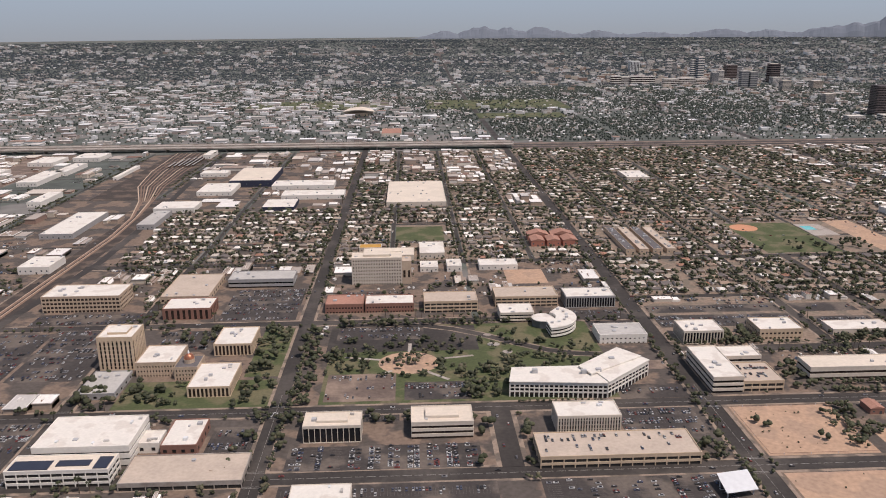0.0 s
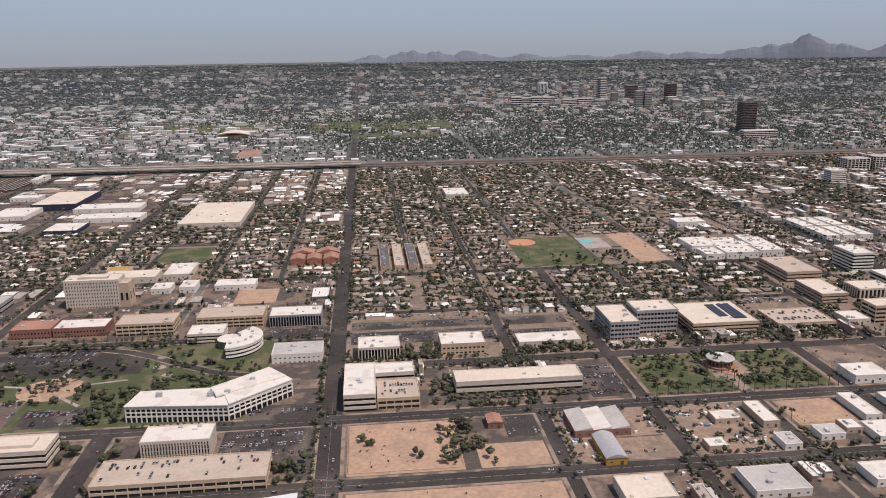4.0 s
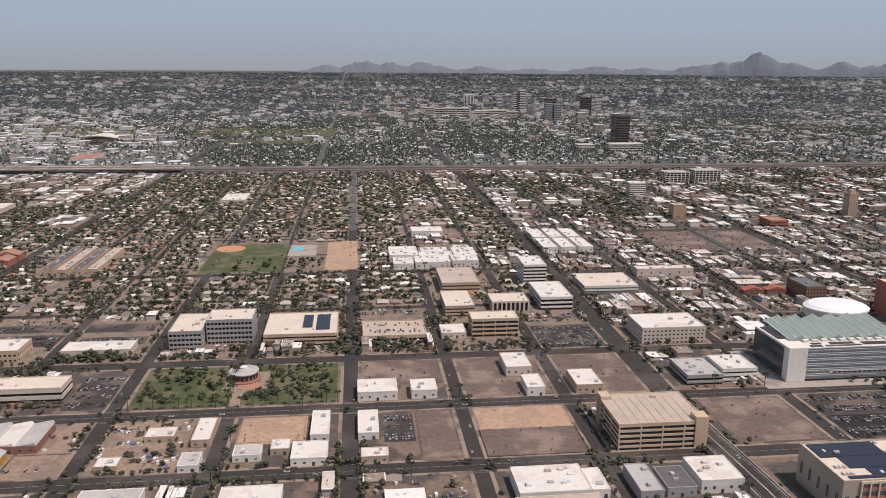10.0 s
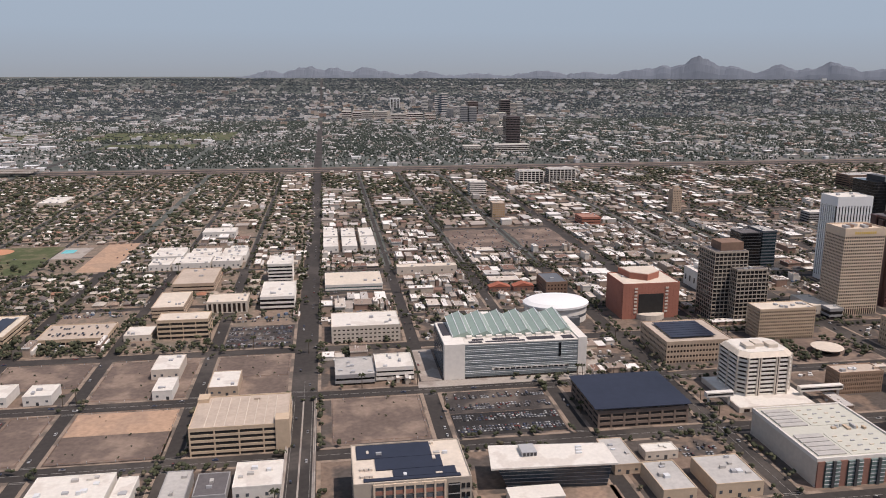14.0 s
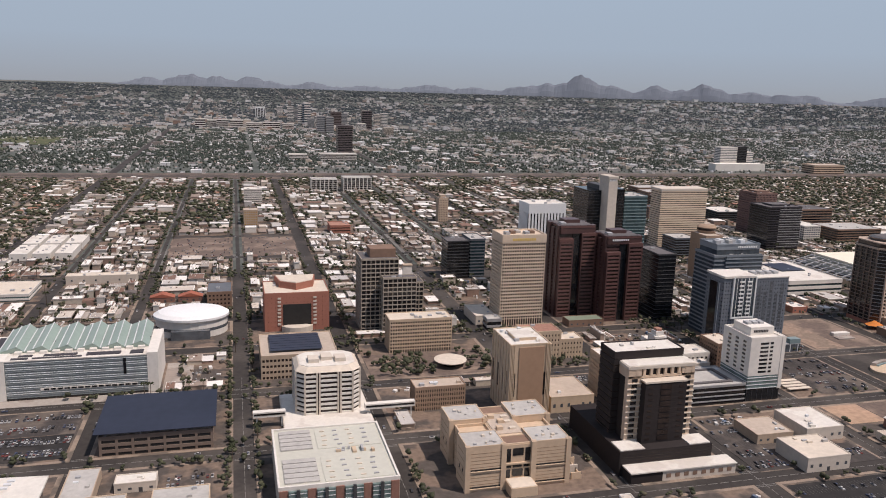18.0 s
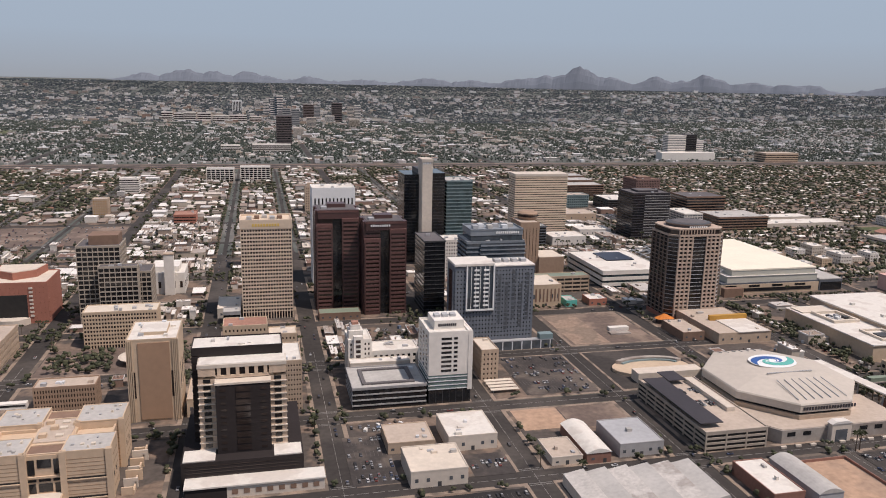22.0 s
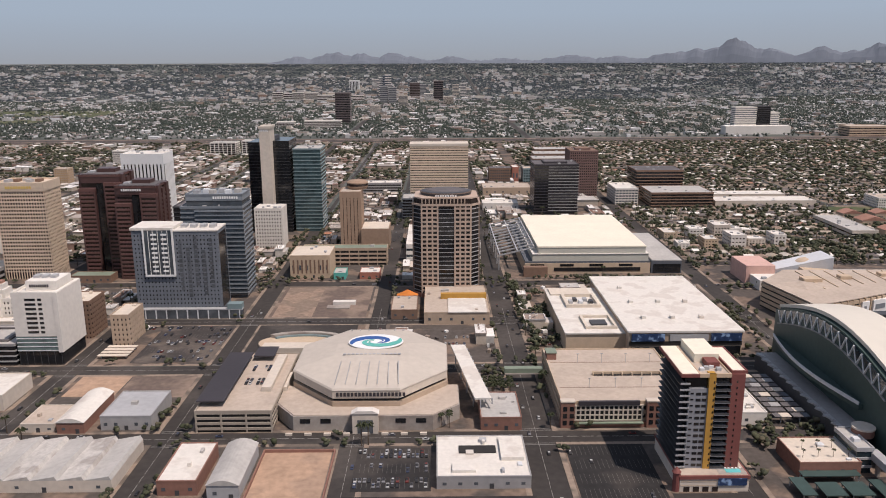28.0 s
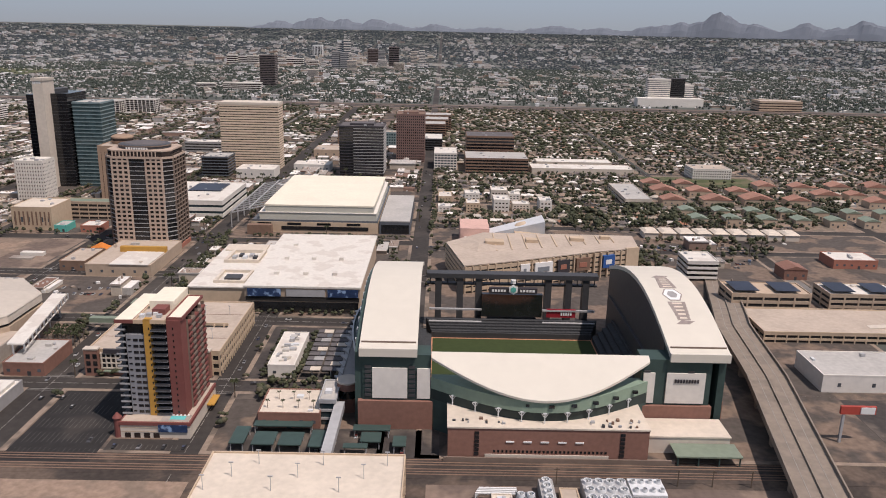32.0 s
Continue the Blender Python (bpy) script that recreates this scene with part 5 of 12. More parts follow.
grove(336, 313, 360, 354, 42, 1.3, 2.6)
# thick planting along the streets by the offices
grove(194, 308, 236, 312.5, 34, 1.3, 2.3)
grove(206, 351, 230, 355, 16, 1.4, 2.4)
grove(225, 366, 266, 372, 44, 1.4, 2.6)
grove(163, 366, 186, 372, 26, 1.4, 2.6)
grove(276, 365, 300, 369, 22, 1.2, 2.2)
grove(318, 367, 402, 373, 66, 1.2, 2.2)
grove(416, 366, 458, 373, 34, 1.2, 2.2)
grove(175, 262, 188, 294, 26, 1.4, 2.6)
row(276, 309.5, 362, 309.5, 18, palm)
row(316, 312, 316, 354, 8, palm)
e = office("office_building", "pale office in two blocks with dark ribbon windows", 277, 379, 293, 408, 9.6, 4, GREY_WALL, BLACK_GLASS, "grid", CREAM_ROOF, 0.5, 2.0, 0.35, 4)
office("north_block", "", 294, 387, 317, 405, 12.5, 5, GREY_WALL, BLACK_GLASS, "grid", CREAM_ROOF, 0.5, 2.0, 0.35, 4, parent=e)
e = office("office_building", "cream office with a wide roof and a dark solar strip", 323, 380, 360, 415, 6.2, 3, BEIGE_WALL, BROWN_GLASS, "ribbon", CREAM_ROOF, 0.55, units=4)
slab("solar_strip", e, SOLAR, 349, 386, 6.5, 356, 410, 6.8)
slab("solar_strip", e, SOLAR, 342, 390, 6.5, 347, 410, 6.8)
office("parking_deck", "low tan parking deck", 373, 383, 406, 407, 2.8, 1, BEIGE_WALL, VOID, "garage", TAN_ROOF, 0.5, 5, 0.4, 0)
lot(375, 385, 405, 406, 0.2, z=2.95)
grove(319, 372, 408, 378, 40)
grove(360, 380, 372, 412, 18)
office("parking_garage", "tan stepped garage with long open decks", 430, 385, 455, 398, 9.6, 4, BEIGE_WALL, VOID, "garage", CREAM_ROOF, 0.5, 6, 0.3, 2)
office("office_building", "tan office with a cream roof", 420, 420, 437, 451, 6, 3, TAN_WALL, BROWN_GLASS, "ribbon", CREAM_ROOF, 0.6, units=4)
office("office_building", "tan garage with roof ridges", 423, 465, 447, 503, 6.8, 3, TAN_WALL, BROWN_GLASS, "ribbon", TAN_ROOF, 0.6, units=5)
office("office_building", "cream office with a columned front", 448, 426, 470, 443, 6, 2, CREAM_WALL, BROWN_GLASS, "fins", CREAM_ROOF, sp=2.6, pw=1.0, units=4)
office("office_building", "office with dark glass bands and a white roof", 477, 427, 496, 460, 7.6, 3, WHITE_WALL, BLACK_GLASS, "ribbon", WHITE_ROOF, 0.45, units=6)
office("office_building", "taller pale office block", 478, 480, 493, 504, 13.4, 6, WHITE_WALL, BLACK_GLASS, "ribbon", WHITE_ROOF, 0.5, units=4)
lot(464, 366, 497, 400, 0.75)
grove(410, 398, 462, 418, 30)
low("white pavilion", 414, 384, 427, 398, 3, CREAM_WALL, WHITE_ROOF)
low("white-roofed depot", 370, 310, 387, 324, 4, WHITE_WALL, WHITE_ROOF)
low("white-roofed depot", 393, 310, 404, 322, 4, WHITE_WALL, WHITE_ROOF)
low("white-roofed store", 438, 331, 450, 349, 4.5, CREAM_WALL, WHITE_ROOF)
low("white-roofed store", 443, 308.5, 451, 323, 4, WHITE_WALL, WHITE_ROOF)
low("white-roofed brick store", 465, 309, 477, 327, 4, TAN_WALL, WHITE_ROOF)
pad(371, 326, 409, 355, GRAVEL, "bare brown lot", "gravel_lot", KERB + 0.012, "lot")
pad(417, 309, 456, 355, GRAVEL, "bare brown lot", "gravel_lot", KERB + 0.012, "lot")
pad(464, 309, 497, 355, GRAVEL, "bare brown lot", "gravel_lot", KERB + 0.012, "lot")
take(368, 308, 411, 357)
take(415, 308, 458, 357)
take(463, 308, 498, 357)
g = office("parking_garage", "large tan concrete parking garage with long dark openings", 466, 257, 500, 284, 10.4, 5, BEIGE_WALL, VOID, "garage", TAN_ROOF, 0.5, 8.4, 0.5, 1)
slab("stair_tower", g, BEIGE_WALL, 495.5, 256.6, 0, 500.4, 262, 12.5)
slab("stair_tower", g, BEIGE_WALL, 466, 279, 0, 470, 284.3, 12)
for k in range(8):
    slab("deck_ridge", g, CREAM_WALL, 471 + 3.4 * k, 258, 10.5, 471.25 + 3.4 * k, 282, 10.75)
low("white-roofed warehouse", 422, 224, 446, 241, 4.5, WHITE_WALL, WHITE_ROOF, "warehouse", 8)
low("tan-roofed warehouse", 420, 206, 448, 222.5, 4, CREAM_WALL, TAN_ROOF, "warehouse", 6)
low("small white-roofed store", 447, 226, 453, 240, 3.2, WHITE_WALL, WHITE_ROOF, "store", 2)
low("white-roofed warehouse", 484, 225, 499, 241, 5, WHITE_WALL, WHITE_ROOF, "warehouse", 5)
low("grey warehouse", 462, 222, 470, 240, 4, GREY_WALL, GREY_ROOF, "warehouse")
low("dark-roofed store", 472, 224, 482, 238, 3.5, GREY_WALL, DARK_ROOF, "warehouse")
# ball field and school grounds
pad(262, 528, 318, 614, LAWN, "green ball field lawn", "lawn", KERB + 0.012, "lawn")
tagged(new("infield", mesh_of("infield", loft([ring(274, 600, 11, 11, 20, KERB), ring(274, 600, 11, 11, 20, KERB + 0.05)]), CLAY)), "reddish clay baseball infield", "ball field", kind="structure")
take(262, 527, 372, 616)
pad(348, 530, 371, 620, DIRT, "bare sandy school ground", "dirt_lot", KERB + 0.012, "lot")
e = thing("swimming_pool", 326, 596, 0, "small blue public pool with pale deck", "pool")
part("deck", box_geo(319, 572, 0, 340, 608, KERB + 0.1), CONC, e)
part("water", box_geo(321, 590, 0, 330, 602, KERB + 0.13), POOL, e)
grove(284, 530, 345, 560, 40)
for x0, y0, x1, y1, h in ((394, 548, 415, 576, 5), (396, 527, 410, 546, 4), (411.5, 527, 436, 546.5, 4.6), (416, 549, 440, 562, 4), (418, 564, 438, 577, 3.6), (441, 546, 458, 572, 4.4), (437.5, 528, 456, 544, 5.2), (444, 574, 456, 584, 3.4)):
    low("white-roofed market hall in a row of joined halls", x0, y0, x1, y1, h, WHITE_WALL, WHITE_ROOF, "market_hall", 7, group="market halls")
low("white-roofed store", 416, 632, 442, 650, 4.5, WHITE_WALL, WHITE_ROOF)
low("large store with a white roof", 234, 802, 258, 842, 4, CREAM_WALL, WHITE_ROOF, "store", 6)
low("very large store with a grey-white roof", -18, 698, 37, 798, 4, CREAM_WALL, CREAM_ROOF, "store", 14)
low("dark-fronted hangar with a tan roof", -184, 802, -140, 880, 6.5, NAVY_CLAD, CREAM_ROOF, "hangar", 2)
low("long white warehouse", -137, 784, -74, 812, 4, WHITE_WALL, WHITE_ROOF, "warehouse", 4)
low("blue-edged white store", -130, 688, -101, 722, 3.5, NAVY_CLAD, WHITE_ROOF, "store", 2)
low("white warehouse", -120, 735, -60, 760, 4, WHITE_WALL, WHITE_ROOF, "warehouse", 4)
low("white warehouse", -261, 510, -240, 536, 5, WHITE_WALL, WHITE_ROOF, "warehouse", 4)
low("wide grey-white warehouse beside the railway", -288, 602, -262, 678, 4, GREY_WALL, WHITE_ROOF, "warehouse", 6)
low("long white warehouse", -226, 687, -190, 716, 4, WHITE_WALL, WHITE_ROOF, "warehouse", 4)
low("white warehouse", -206, 758, -172, 802, 4, WHITE_WALL, WHITE_ROOF, "warehouse", 4)
low("white warehouse", -228, 860, -199, 880, 4, WHITE_WALL, WHITE_ROOF, "warehouse", 2)
low("long white freight shed beside the tracks", -256, 985, -247, 1026, 5, WHITE_WALL, WHITE_ROOF, "freight_shed", 0)
low("long narrow white freight shed", -320, 850, -315, 925, 3, WHITE_WALL, WHITE_ROOF, "freight_shed", 0)
for x0, y0, x1, y1 in ((-455, 945, -425, 990), (-396, 880, -382, 940), (-409, 820, -388, 890), (-352, 720, -339, 768), (-415, 978, -382, 1018), (-500, 860, -455, 905), (-470, 780, -430, 812)):
    low("white-roofed warehouse among brown yards", x0, y0, x1, y1, 4.5, WHITE_WALL, WHITE_ROOF, "warehouse", 2)
low("grey warehouse", -221, 628, -207, 680, 4, GREY_WALL, GREY_ROOF, "warehouse", 4)


def coliseum(cx, cy, r):
    """Round hall under a saddle roof."""
    e = thing("coliseum", cx, cy, 0, "round hall with a pale saddle roof over a tan wall", "arena")
    part("drum", loft([ring(cx, cy, r * 0.86, r * 0.86, 32, 0), ring(cx, cy, r * 0.93, r * 0.93, 32, 6)]), TAN_WALL, e)
    rows = [ring(cx, cy, r * k, r * k, 32, 0) for k in (0.97, 1.0, 0.7, 0.4, 0.02)]
    lift = lambda p, o: (p[0], p[1], 9.5 + o - 4.0 * ((p[0] - cx) / r) ** 2 + 2.0 * ((p[1] - cy) / r) ** 2)
    part("saddle_roof", loft([[lift(p, -1.6 if k == 0 else 0) for p in q] for k, q in enumerate(rows)]), CREAM_ROOF, e)
    pad(cx - 3 * r, cy - 2.2 * r, cx + 3 * r, cy - r, ASPHALT, "wide car park of a hall", "car_park", 0.12, "car park")


coliseum(-91, 1488, 30)
low("red-roofed store far off", -38, 1170, -8, 1230, 5, CREAM_WALL, RED_ROOF, "store", 0)
for x0, y0, x1, y1 in ((94, 556, 104, 570), (106, 556, 116, 570), (118, 556, 129, 570), (94, 574, 110, 584), (112, 574, 129, 584)):
    low("salmon apartment house with a red tile roof", x0, y0, x1, y1, 4.5, RED_WALL, RED_ROOF, "apartment_house", shape="gable")
for k in range(4):
    low("grey-roofed row apartment", 159 + 10 * k, 532, 166 + 10 * k, 596, 3.4, TAN_WALL, TAN_ROOF if k % 2 else DARK_ROOF, "apartment_row", 9)
low("yellow-trimmed school building", -30, 520 + 6, 6, 545, 4, CREAM_WALL, CREAM_ROOF, "school", 4)
low("low school hall with a bright yellow roof", -34, 550, -18, 560, 3, CREAM_WALL, YELLOW_WALL, "school", 0)
low("white-roofed school building", 10, 530, 28, 560, 4, CREAM_WALL, WHITE_ROOF, "school", 4)
pad(-8, 578, 30, 622, LAWN, "green playing field", "lawn", KERB + 0.012, "lawn")
take(-8, 578, 30, 622)
pad(66, 470, 92, 500, DIRT, "bare dirt lot", "dirt_lot", KERB + 0.012, "lot")
take(66, 470, 92, 500)
low("white-roofed store", 50, 500, 76, 514, 3.5, WHITE_WALL, WHITE_ROOF)
low("white-roofed store", 10, 498, 22, 512, 3.5, WHITE_WALL, WHITE_ROOF)
low("white-roofed store", 28, 498, 38, 514, 4, WHITE_WALL, WHITE_ROOF)


def railway():
    """A double line that fans out into a freight yard of nine tracks."""
    pad(-243, 410, -222, 745, BALLAST, "dark ballast of the railway line", "railway_bed", KERB + 0.03, "railway")
    pad(-306, 745, -246, 1036, BALLAST, "dark ballast of the freight yard", "railway_bed", KERB + 0.03, "railway")
    rust = mat("rusty_wagon", (0.085, 0.05, 0.036), 0.8, 0.3, 1.5, other=(0.05, 0.045, 0.042), share=0.5, coarse=0.3)
    van, roofm = mesh_of("freight_car", merge(box_geo(-0.75, -3.1, 0.5, 0.75, 3.1, 2.0), box_geo(-0.5, -2.6, 0.0, 0.5, -1.6, 0.5), box_geo(-0.5, 1.6, 0.0, 0.5, 2.6, 0.5)), rust), mesh_of("roof", prism([(-0.78, -3.15), (0.78, -3.15), (0.78, 3.15), (-0.78, 3.15)], 2.0, 2.12), GREY_WALL)
    rnd = random.Random(5)
    for k in range(9):
        spine = [(-236 + 0.6 * k, 410), (-236 + 0.6 * k, 500), (-235 + 0.6 * k, 605), (-240 + 0.7 * k, 670), (-256 + 1.7 * k, 740), (-280 + 3.4 * k, 810), (-294 + 4.8 * k, 900), (-302 + 6.0 * k, 1036)]
        if 2 < k < 6:
            spine = spine[4:]
        z = KERB + 0.1 + 0.004 * k
        v, f = [], []
        for x, y in spine:
            v += [(x - 0.55, y, z), (x + 0.55, y, z), (x + 0.55, y, z - 0.2), (x - 0.55, y, z - 0.2)]
        for q in range(len(spine) - 1):
            a = 4 * q
            f += [(a, a + 1, a + 5, a + 4), (a + 1, a + 2, a + 6, a + 5), (a + 3, a, a + 4, a + 7)]
        tagged(new("railway_track", mesh_of("railway_track", (v, f), BROWN_WALL if k % 3 else TAN_WALL)), "rust-brown railway track on ballast", "railway", "rail tracks", "structure")
        if k > 2:
            (x0, y0), (x1, y1) = spine[-2], spine[-1]
            a = math.atan2(x0 - x1, y1 - y0)
            y = 905 + rnd.uniform(0, 30)
            while y < 905 + 12 * (k - 2) + 40:
                c = tagged(new("freight_car", van), "dark rust-brown freight car standing in the yard", "freight car", "freight cars")
                u = (y - y0) / (y1 - y0)
                c.location, c.rotation_euler = (x0 + (x1 - x0) * u, y, z), (0, 0, a)
                new("roof", roofm).parent = c
                y += 6.9
    take(-244, 410, -206, 745, 0)
    line = [(-226, 300), (-226, 415), (-216, 535), (-219, 640), (-231, 826), (-236, 1030)]
    v, f = [], []
    for x, y in line:
        v += [(x - 3, y, KERB + 0.06), (x + 3, y, KERB + 0.06), (x + 3, y, -0.1), (x - 3, y, -0.1)]
    for q in range(len(line) - 1):
        a = 4 * q
        f += [(a, a + 1, a + 5, a + 4), (a + 1, a + 2, a + 6, a + 5), (a + 3, a, a + 4, a + 7)]
    tagged(new("road", mesh_of("road", (v, f), ASPHALT)), "dark asphalt avenue beside the railway", "road", kind="structure")
    take(-308, 700, -245, 1036, 0)


railway()

# ---- downtown west ----


def glass_court():
    e = thing("courthouse", 595, 328, 0, "large glass courthouse with a wavy green glass roof", "building")
    take(564, 312, 628, 345)
    louvre = mat("grey_green_louvre", (0.27, 0.3, 0.29), 0.5, 0.08, 0.6)
    slab("facade", e, louvre, 573, 313.2, 0.8, 624, 330, 15.6)
    slab("base_glazing", e, BLACK_GLASS, 573.4, 313.0, 0, 623.6, 329, 0.9)
    slab("west_wall", e, WHITE_WALL, 564, 312.8, 0, 573, 344, 16.2)
    west = slab("west_glazing", e, SKY_GLASS, 563.75, 317, 0.6, 564.1, 343.6, 15.2)
    for k in range(7):
        slab("glazing_bar", west, SLATE_WALL, 563.65, 317, 2 + 2.1 * k, 563.9, 343.6, 2.16 + 2.1 * k)
    slab("roof_slot", e, SIGN_DARK, 565, 325, 16.2, 568.5, 342, 16.4)
    slab("east_wall", e, WHITE_WALL, 624, 313, 0, 628, 344, 16.6)
    slab("rear_hall", e, GREY_GLASS, 573, 330, 0, 624, 345, 17.5)
    for k in range(17):
        slab("louvre", e, SLATE_WALL if k % 3 == 0 else PALE_METAL, 573.2, 313.05, 1.6 + 0.82 * k, 623.8, 313.3, 1.74 + 0.82 * k)
    slab("tall_slot", e, BLACK_GLASS, 615.2, 312.9, 8.4, 616.2, 313.3, 14.8)
    slab("slot_frame", e, WHITE_WALL, 585, 312.95, 3.5, 620, 313.25, 4.5)
    for k in range(14):
        slab("slot_window", e, BLACK_GLASS, 586.2 + 2.45 * k, 312.8, 3.7, 588.1 + 2.45 * k, 313.2, 4.3)
    terrace = slab("roof_terrace", e, WHITE_ROOF, 573, 313, 15.6, 624, 323, 16.0)
    for x0, x1, y0, y1 in ((575, 581, 314, 316), (582.5, 600, 314.2, 315.6), (586, 598, 316.6, 319), (601.5, 614, 315, 318.6), (617.5, 622.5, 314.4, 318.8), (577, 582, 317, 319)):
        slab("solar_panel", terrace, SIGN_DARK, x0, y0, 16.0, x1, y1, 16.2)
    for k in range(11):
        slab("roof_unit", terrace, WHITE_WALL, 575 + 4.5 * k, 320, 16.0, 577.6 + 4.5 * k, 321.8, 17.0)
    n = 6
    sage = mat("sage_roof_glass", (0.25, 0.32, 0.275), 0.35, 0.08, 0.6, spec=0.5)
    for k in range(n):
        a, b = 569 + 55 * k / n, 569 + 55 * (k + 1) / n
        m = b - (b - a) * 0.3
        v = [(a, 322, 16.6), (m, 322, 18.6), (b, 322, 16.6), (a, 345.5, 18.6), (m, 345.5, 21.0), (b, 345.5, 18.6), (a, 322, 16.2), (b, 322, 16.2), (a, 345.5, 18.2), (b, 345.5, 18.2)]
        fold = part("roof_fold", (v, [(0, 1, 4, 3), (1, 2, 5, 4), (0, 6, 7, 2, 1), (3, 4, 5, 9, 8), (6, 8, 9, 7), (0, 3, 8, 6), (2, 7, 9, 5)]), sage, e)
        for x, z0, z1 in ((a, 16.6, 18.6), ((a + m) / 2, 17.6, 19.8), (m, 18.6, 21.0)):
            part("fold_rib", ([(x - 0.16, 321.8, z0), (x + 0.16, 321.8, z0), (x + 0.16, 345.6, z1), (x - 0.16, 345.6, z1), (x - 0.16, 321.8, z0 + 0.25), (x + 0.16, 321.8, z0 + 0.25), (x + 0.16, 345.6, z1 + 0.25), (x - 0.16, 345.6, z1 + 0.25)], [(3, 2, 1, 0), (4, 5, 6, 7), (0, 1, 5, 4), (1, 2, 6, 5), (2, 3, 7, 6), (3, 0, 4, 7)]), PALE_METAL, fold)


glass_court()
pad(552, 306, 632, 312.6, CONC, "pale paving before the courthouse", "pavement", KERB + 0.03)
pad(554, 313, 563, 352, CONC, "pale paved walk beside the courthouse", "pavement", KERB + 0.034)
pad(629, 313, 640, 345, CONC, "pale paved court", "pavement", KERB + 0.038)


def oval_hall():
    e = thing("oval_hall", 637, 391, 0, "white oval hall with a smooth rounded roof", "building")
    take(618, 375, 656, 408)
    part("drum", loft([ring(637, 391, 17, 13, 28, 0), ring(637, 391, 17, 13, 28, 8.5)]), WHITE_WALL, e)
    part("window_band", loft([ring(637, 391, 17.1, 13.1, 28, 3.2), ring(637, 391, 17.1, 13.1, 28, 4.6)]), GREY_GLASS, e)
    part("roof", loft([ring(637, 391, 18, 14, 28, 8.5), ring(637, 391, 18, 14, 28, 9.6), ring(637, 391, 15.5, 12, 28, 11), ring(637, 391, 9, 7, 28, 11.9), ring(637, 391, 2, 1.5, 28, 12.1)]), SIGN_WHITE, e)
    slab("entrance", e, GREY_GLASS, 628, 376, 0, 646, 381, 4.5)


oval_hall()
e = office("municipal_building", "red stone building with a great square opening", 672, 383, 704, 408, 19.5, 8, RED_WALL, BROWN_GLASS, "grid", CREAM_ROOF, 0.85, 1.9, 1.6, 3)
# The opening is a near-black block, coloured as its inner shade.
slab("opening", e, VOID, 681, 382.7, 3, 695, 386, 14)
part("rear_block", prism([(680, 395), (688, 389), (697, 395), (699, 407.5), (678, 407.5)], 19.4, 23), RED_WALL, e)
part("rear_roof", prism([(680.4, 395.2), (688, 389.6), (696.6, 395.2), (698.4, 407), (678.6, 407)], 23, 23.3), CREAM_ROOF, e)
for k in range(8):
    slab("side_window", e, CREAM_WALL, 678.4, 382.6, 3.4 + 1.9 * k, 680, 383.1, 4.3 + 1.9 * k)
    slab("side_window", e, CREAM_WALL, 696, 382.6, 3.4 + 1.9 * k, 697.6, 383.1, 4.3 + 1.9 * k)
part("amphitheatre", loft([ring(688, 384, 8, 6, 18, 0), ring(688, 384, 8, 6, 18, 3), ring(688, 384, 5, 4, 18, 3.4)]), CREAM_WALL, e)
office("municipal_annex", "tan low office with a blue solar roof", 668, 318, 700, 348, 10, 4, TAN_WALL, BROWN_GLASS, "grid", TAN_ROOF, 0.55, 1.6, 0.5, 0)
e = thing("solar_array", 683, 333, 11, "rows of dark blue solar panels on a roof", "solar panels")
for k in range(7):
    slab("solar_panel", e, SOLAR, 672, 322 + 3.2 * k, 11.0, 694, 324.9 + 3.2 * k, 11.15)
e = office("office_tower", "grey stone tower with a grid of dark windows", 719, 375, 738, 393, 37.5, 17, GRID_GREY, BLACK_GLASS, "grid", DARK_ROOF, 0.24, 2.3, 0.3, 4)
office("lower_block", "", 729, 369, 746, 374.8, 29, 13, GRID_GREY, BLACK_GLASS, "grid", DARK_ROOF, 0.24, 2.3, 0.3, 2, parent=e)
office("end_block", "", 738.2, 374.9, 751, 390, 25, 11, GRID_GREY, BLACK_GLASS, "grid", DARK_ROOF, 0.24, 2.3, 0.3, 2, parent=e)
slab("crown_block", e, BROWN_WALL, 724, 379, 37.5, 737, 390, 42)
office("court_slab", "cream office slab with rows of small windows", 727, 341, 757, 353, 15.8, 8, BEIGE_WALL, BLACK_GLASS, "grid", CREAM_ROOF, 0.45, 1.2, 0.42, 8, foot=2)
e = thing("round_canopy", 751, 321, 0, "white disc canopy over a small glass pavilion", "pavilion")
take(742, 310, 760, 332)
part("pavilion", loft([ring(751, 321, 3, 3, 16, 0), ring(751, 321, 3, 3, 16, 2.4)]), BLACK_GLASS, e)
part("disc", loft([ring(751, 321, 7, 7, 28, 2.4), ring(751, 321, 7.4, 7.4, 28, 2.9), ring(751, 321, 6, 6, 28, 3.2)]), CREAM_ROOF, e)
pad(714, 309, 773, 340, GRAVEL, "shaded civic plaza", "plaza", KERB + 0.012, "plaza")
take(714, 309, 773, 340)
grove(716, 311, 742, 338, 44, 1.6, 2.8)
grove(758, 311, 772, 338, 22, 1.6, 2.8)
e = thing("solar_garage", 632, 270, 0, "brick parking garage under a wide dark solar roof", "garage")
office("garage_body", "", 614, 258, 650, 290, 6.6, 3, UMBER_WALL, VOID, "garage", TAN_ROOF, 0.55, 5.0, 0.8, 0, parent=e)
take(614, 258, 651, 290)
